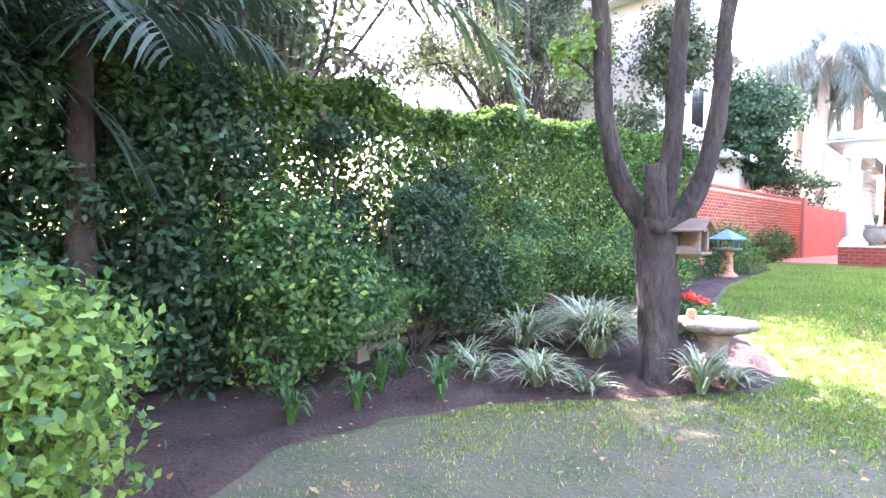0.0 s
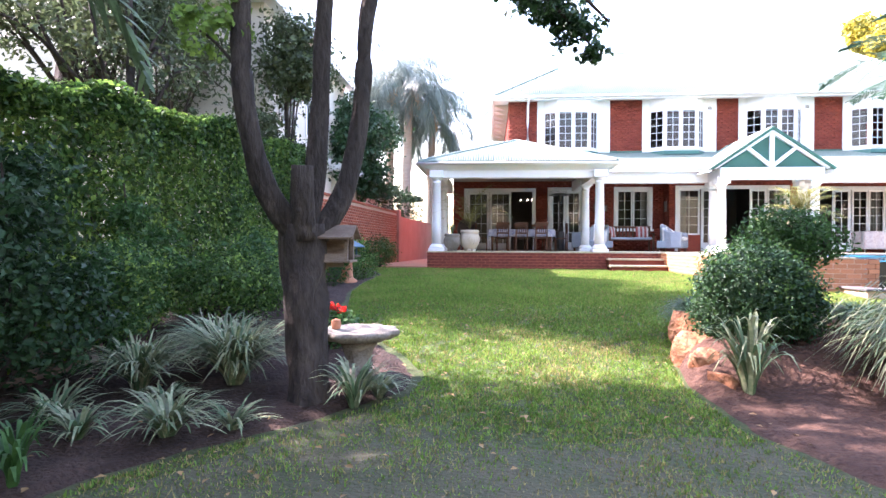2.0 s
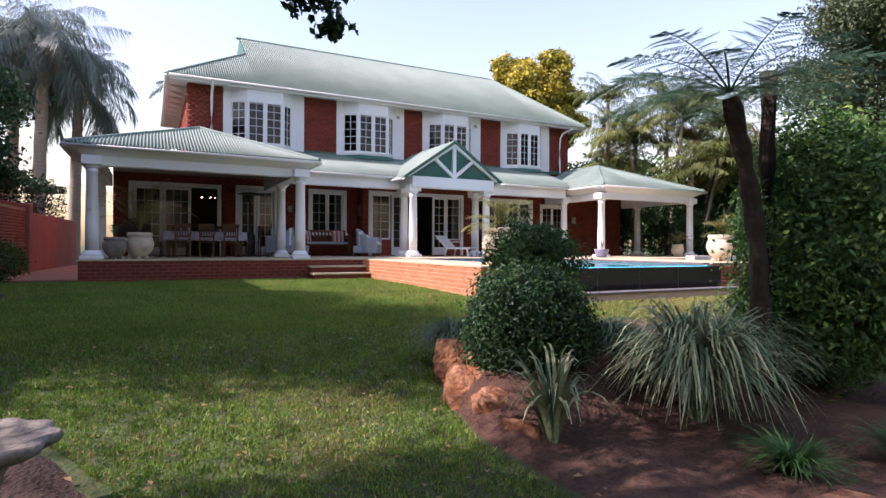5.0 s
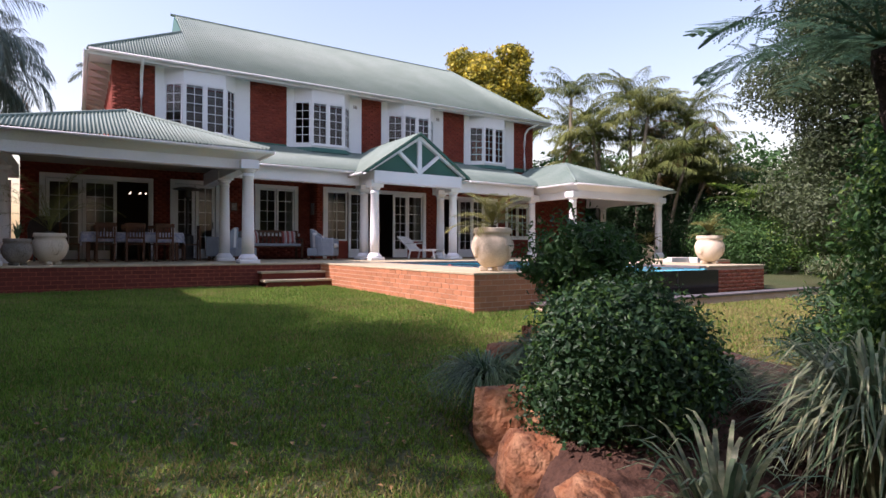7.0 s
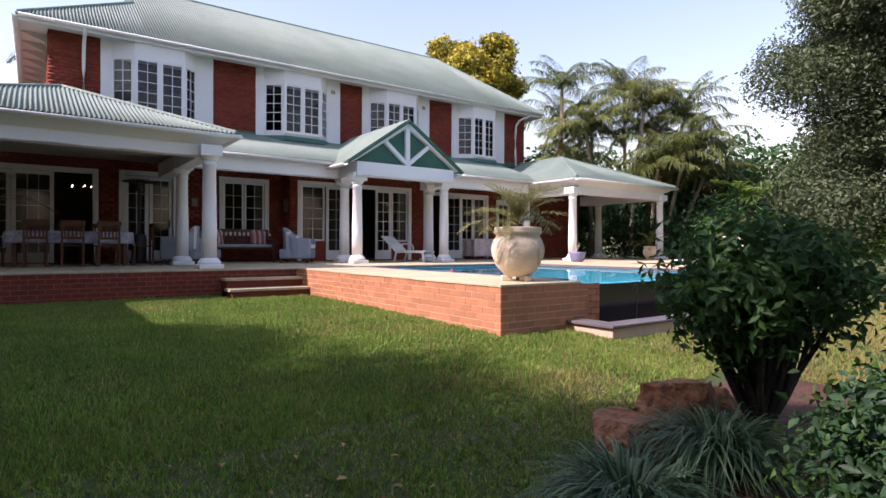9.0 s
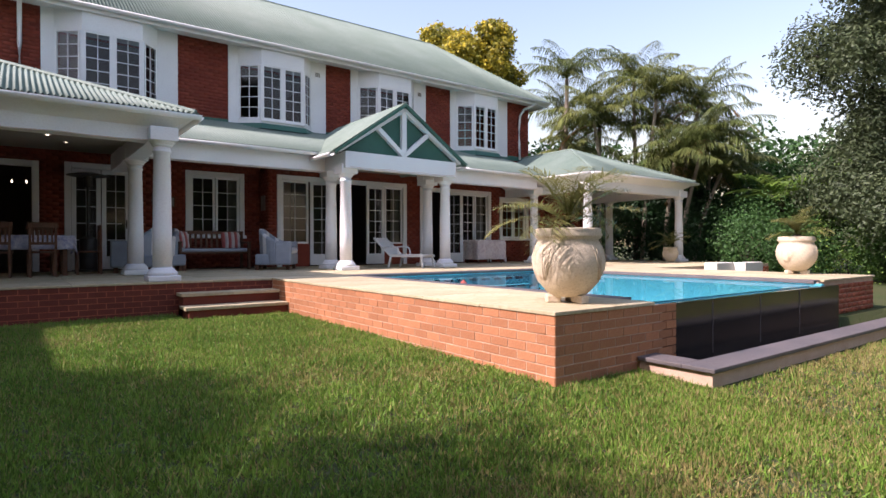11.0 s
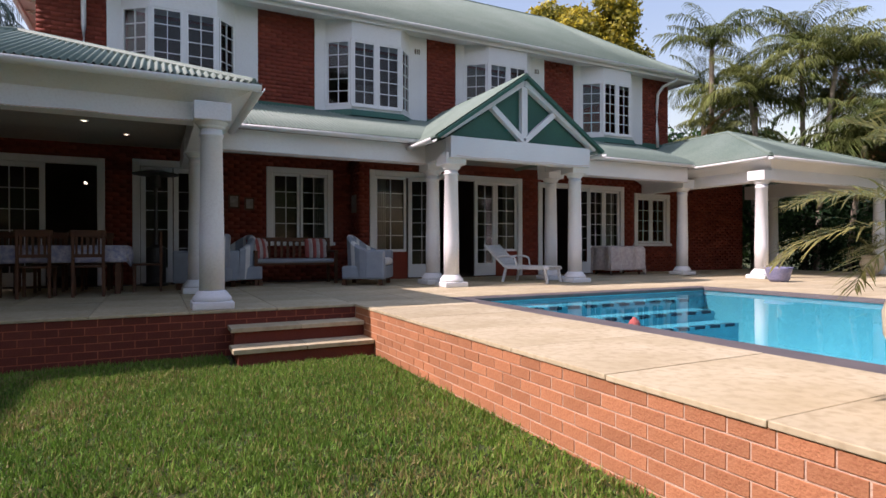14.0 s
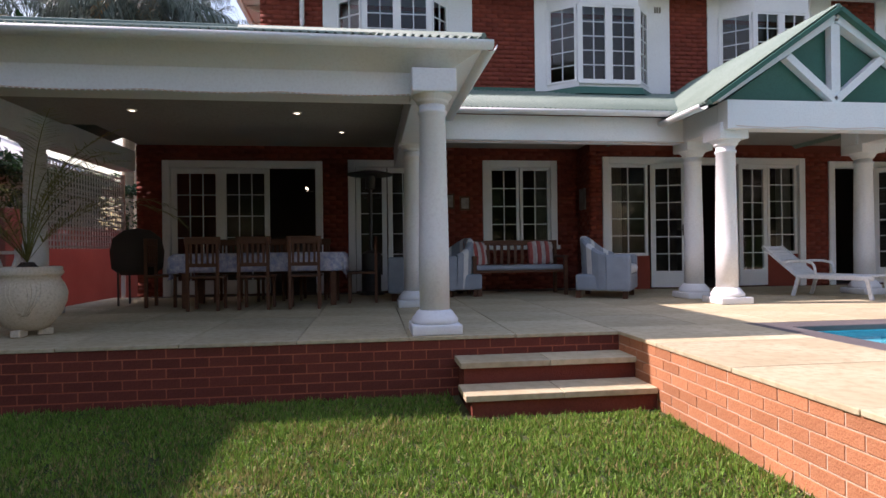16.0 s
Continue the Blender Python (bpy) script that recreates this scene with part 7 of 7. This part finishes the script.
for x, y in ((-0.95, 18.0), (0.9, 18.0), (-0.95, 17.0), (1.3, 20.4)):
    t = thing("downlight", "small recessed ceiling downlight, lit", "ceiling light", "verandah downlights", at=(x, y, 3.515 if y < 19.4 else 3.79))
    bm = bmesh.new()
    lathe(bm, [(0.055, 0.012), (0.055, 0.0), (0.04, -0.002), (0.04, 0.008)], 20)
    part("rim", bm, M["white"], t)
    bm = bmesh.new()
    lathe(bm, [(0.024, -0.004), (0.024, 0.006)], 16)
    part("lens", bm, glow, t, "glowing warm lens")
string = thing("string_lights", "string of tiny lights along the beams", "string lights")
for a, b, k in (((-2.6, 16.40, 3.33), (2.15, 16.40, 3.33), 4), ((2.7, 19.05, 3.43), (6.4, 19.05, 3.43), 3), ((6.5, 17.97, 3.45), (9.5, 17.97, 3.45), 3), ((9.6, 19.05, 3.43), (13.6, 19.05, 3.43), 3)):
    bm = bmesh.new()
    n = 24
    pts = [Vector(a).lerp(Vector(b), i / n) - Vector((0, 0.0, 0.018 * abs(math.sin(math.pi * k * i / n)))) for i in range(n + 1)]
    tube(bm, pts, [0.006] * (n + 1), 6)
    part("cable", bm, M["mortar"], string)
    bm = bmesh.new()
    for i in range(90):
        p = Vector(a).lerp(Vector(b), i / 90) - Vector((0, 0.008, 0.018 * abs(math.sin(math.pi * k * i / 90)) + 0.006))
        box(bm, p.x - 0.005, p.x + 0.005, p.y - 0.005, p.y + 0.005, p.z - 0.006, p.z + 0.006)
    tagged(part("bulb_string", bm, M["white"], string), kind="stuff")
ball = thing("pool_float", "red floating ball in the pool", "float", at=(6.0, 13.3, T - 0.05))
bm = bmesh.new()
lathe(bm, [(0.02, -0.06), (0.045, -0.04), (0.06, 0.0), (0.045, 0.04), (0.02, 0.058), (0.018, 0.07)], 20)
part("body", bm, M["fabric_red"], ball, "", True)
chand = thing("chandelier", "small lit brass ceiling lamp in the dining room", "lamp", at=(0.6, 23.6, 3.2))
bm = bmesh.new()
tube(bm, [(0, 0, 0), (0, 0, 1.08)], [0.01, 0.01], 6)
part("rod", bm, M["metal"], chand)
for k in range(5):
    bm = bmesh.new()
    a = 2 * math.pi * k / 5
    lathe(bm, [(0.015, 0), (0.018, 0.03), (0.005, 0.05)], 10, (0.25 * math.cos(a), 0.25 * math.sin(a), 0))
    part("bulb", bm, glow, chand, "glowing bulb")
    bm = bmesh.new()
    tube(bm, [(0, 0, 0.05), (0.12 * math.cos(a), 0.12 * math.sin(a), -0.05), (0.25 * math.cos(a), 0.25 * math.sin(a), 0)], [0.008] * 3, 6)
    part("arm", bm, M["metal"], chand)

# ---- lawn blades and fallen leaves ----
def lawn(n, x0, x1, y0, y1, h, w, label):
    g = n // 8
    x, y = np.repeat(RNG.uniform(x0, x1, g), 8), np.repeat(RNG.uniform(y0, y1, g), 8)
    n = 8 * g
    tall = np.repeat(RNG.uniform(0.55, 1.3, g), 8) * (1 + 0.3 * np.sin(x * 23 + 3 * np.sin(y * 7)) * np.sin(y * 19 + 2 * np.sin(x * 9)))
    x, y = x + RNG.normal(size=n) * 0.026, y + RNG.normal(size=n) * 0.026
    keep = (x > np.interp(y, BED_Y, BED_X) + 0.03) & ((x < np.interp(y, ROCK_Y, ROCK_X) - 0.03) | (y > 7.6) | (x > 5.4))
    keep &= ~((y > 16.12) & (x > -2.78)) & ~((x > 4.02) & (y > 9.64)) & ~((x > 2.44) & (y > 15.38)) & ~((x > 5.14) & (y > 8.89))
    worn = np.sin(x * 1.9 + 1.3 * np.sin(y * 1.3)) * np.cos(y * 1.7 + 0.8 * np.sin(x * 2.3)) + 0.5 * np.sin(x * 5.3 + y * 4.1)
    bare = np.interp(y, [-2, 2, 4, 8], [1.9, 1.65, 0.35, 0.0])
    worn = worn + 0.35 * RNG.normal(size=n)
    keep &= (worn < 1.3 - bare * 1.05) | (RNG.random(n) < np.interp(y, [1.5, 4.5], [0.17, 0.75]))
    x, y, tall = x[keep], y[keep], tall[keep]
    n = len(x)
    z = gz(x, y)
    a, lean = RNG.uniform(0, 2 * np.pi, n), RNG.uniform(0.1, 0.9, n)
    hh = h * tall * RNG.uniform(0.6, 1.15, n) * np.interp(y, [0, 5, 8], [0.7, 0.85, 1.0])
    side = np.stack([np.cos(a), np.sin(a), 0 * a], -1) * w / 2
    p = np.stack([x, y, z - 0.004], -1)
    b = RNG.uniform(0, 2 * np.pi, n)
    tip = p + np.stack([np.cos(b) * lean * hh, np.sin(b) * lean * hh, hh * (1.1 - 0.6 * lean)], -1)
    v = np.stack([p - side, p + side, tip], 1).reshape(-1, 3)
    patch = 0.5 * np.sin(x * 1.1 + 2.0 * np.sin(y * 0.55 + 1)) * np.sin(y * 0.9 + 1.4 * np.sin(x * 0.8)) + 0.35 * np.sin(x * 3.1 + y * 1.2) * np.sin(y * 3.7 - x * 0.9 + 0.5)
    sere = RNG.random(n) < np.clip(0.11 + np.interp(y, [1.5, 4.5], [0.35, 0.04]) + 0.75 * np.clip(patch - 0.12, 0, 1) * np.interp(y, [9, 12], [1, 0.75]) + np.interp(x, [1.5, 4.5, 7.0], [0, 0.16, 0.48]) * np.interp(y, [8.5, 11], [1, 0.25]), 0, 0.75)
    for mask, leaf, name, words in ((~sere, "lawn", "grass", label), (sere, "lawn_dry", "dry_grass", label.replace("green ", "") + ", dried straw-coloured blades")):
        ob = raw_mesh(name, v.reshape(-1, 3, 3)[mask].reshape(-1, 3), np.arange(3 * mask.sum()).reshape(-1, 3), L[leaf], label=words, kind="stuff")
        tagged(ob, category="grass")


lawn(500000, -3.6, 5.2, -1.5, 9.0, 0.046, 0.014, "short mown lawn grass, thin and worn")
lawn(560000, -4.2, 5.2, 8.0, 16.2, 0.054, 0.014, "thick green lawn grass before the terrace")
lawn(130000, 4.0, 11.0, 4.5, 9.6, 0.06, 0.014, "dry sunlit lawn grass by the pool trough")
lawn(60000, 5.5, 14.0, 0.5, 7.0, 0.05, 0.018, "open lawn grass behind the flower bed")
lawn(60000, 11.0, 24.0, 4.5, 10.0, 0.06, 0.022, "sunlit lawn grass beyond the pool")
litter_p = np.stack([RNG.uniform(-4.8, 1.2, 420), RNG.uniform(-1.0, 8.0, 420)], -1)
litter = np.concatenate([litter_p, (gz(litter_p[:, 0], litter_p[:, 1]) + 0.045)[:, None]], -1)
v, f = leaves_at(litter, np.tile((0, 0, 1.0), (420, 1)), 0.055, 0.3, 0.25)
tagged(raw_mesh("fallen_leaves", v, f, L["palm_dry"], label="scattered dry fallen leaves", kind="stuff"), category="leaves")
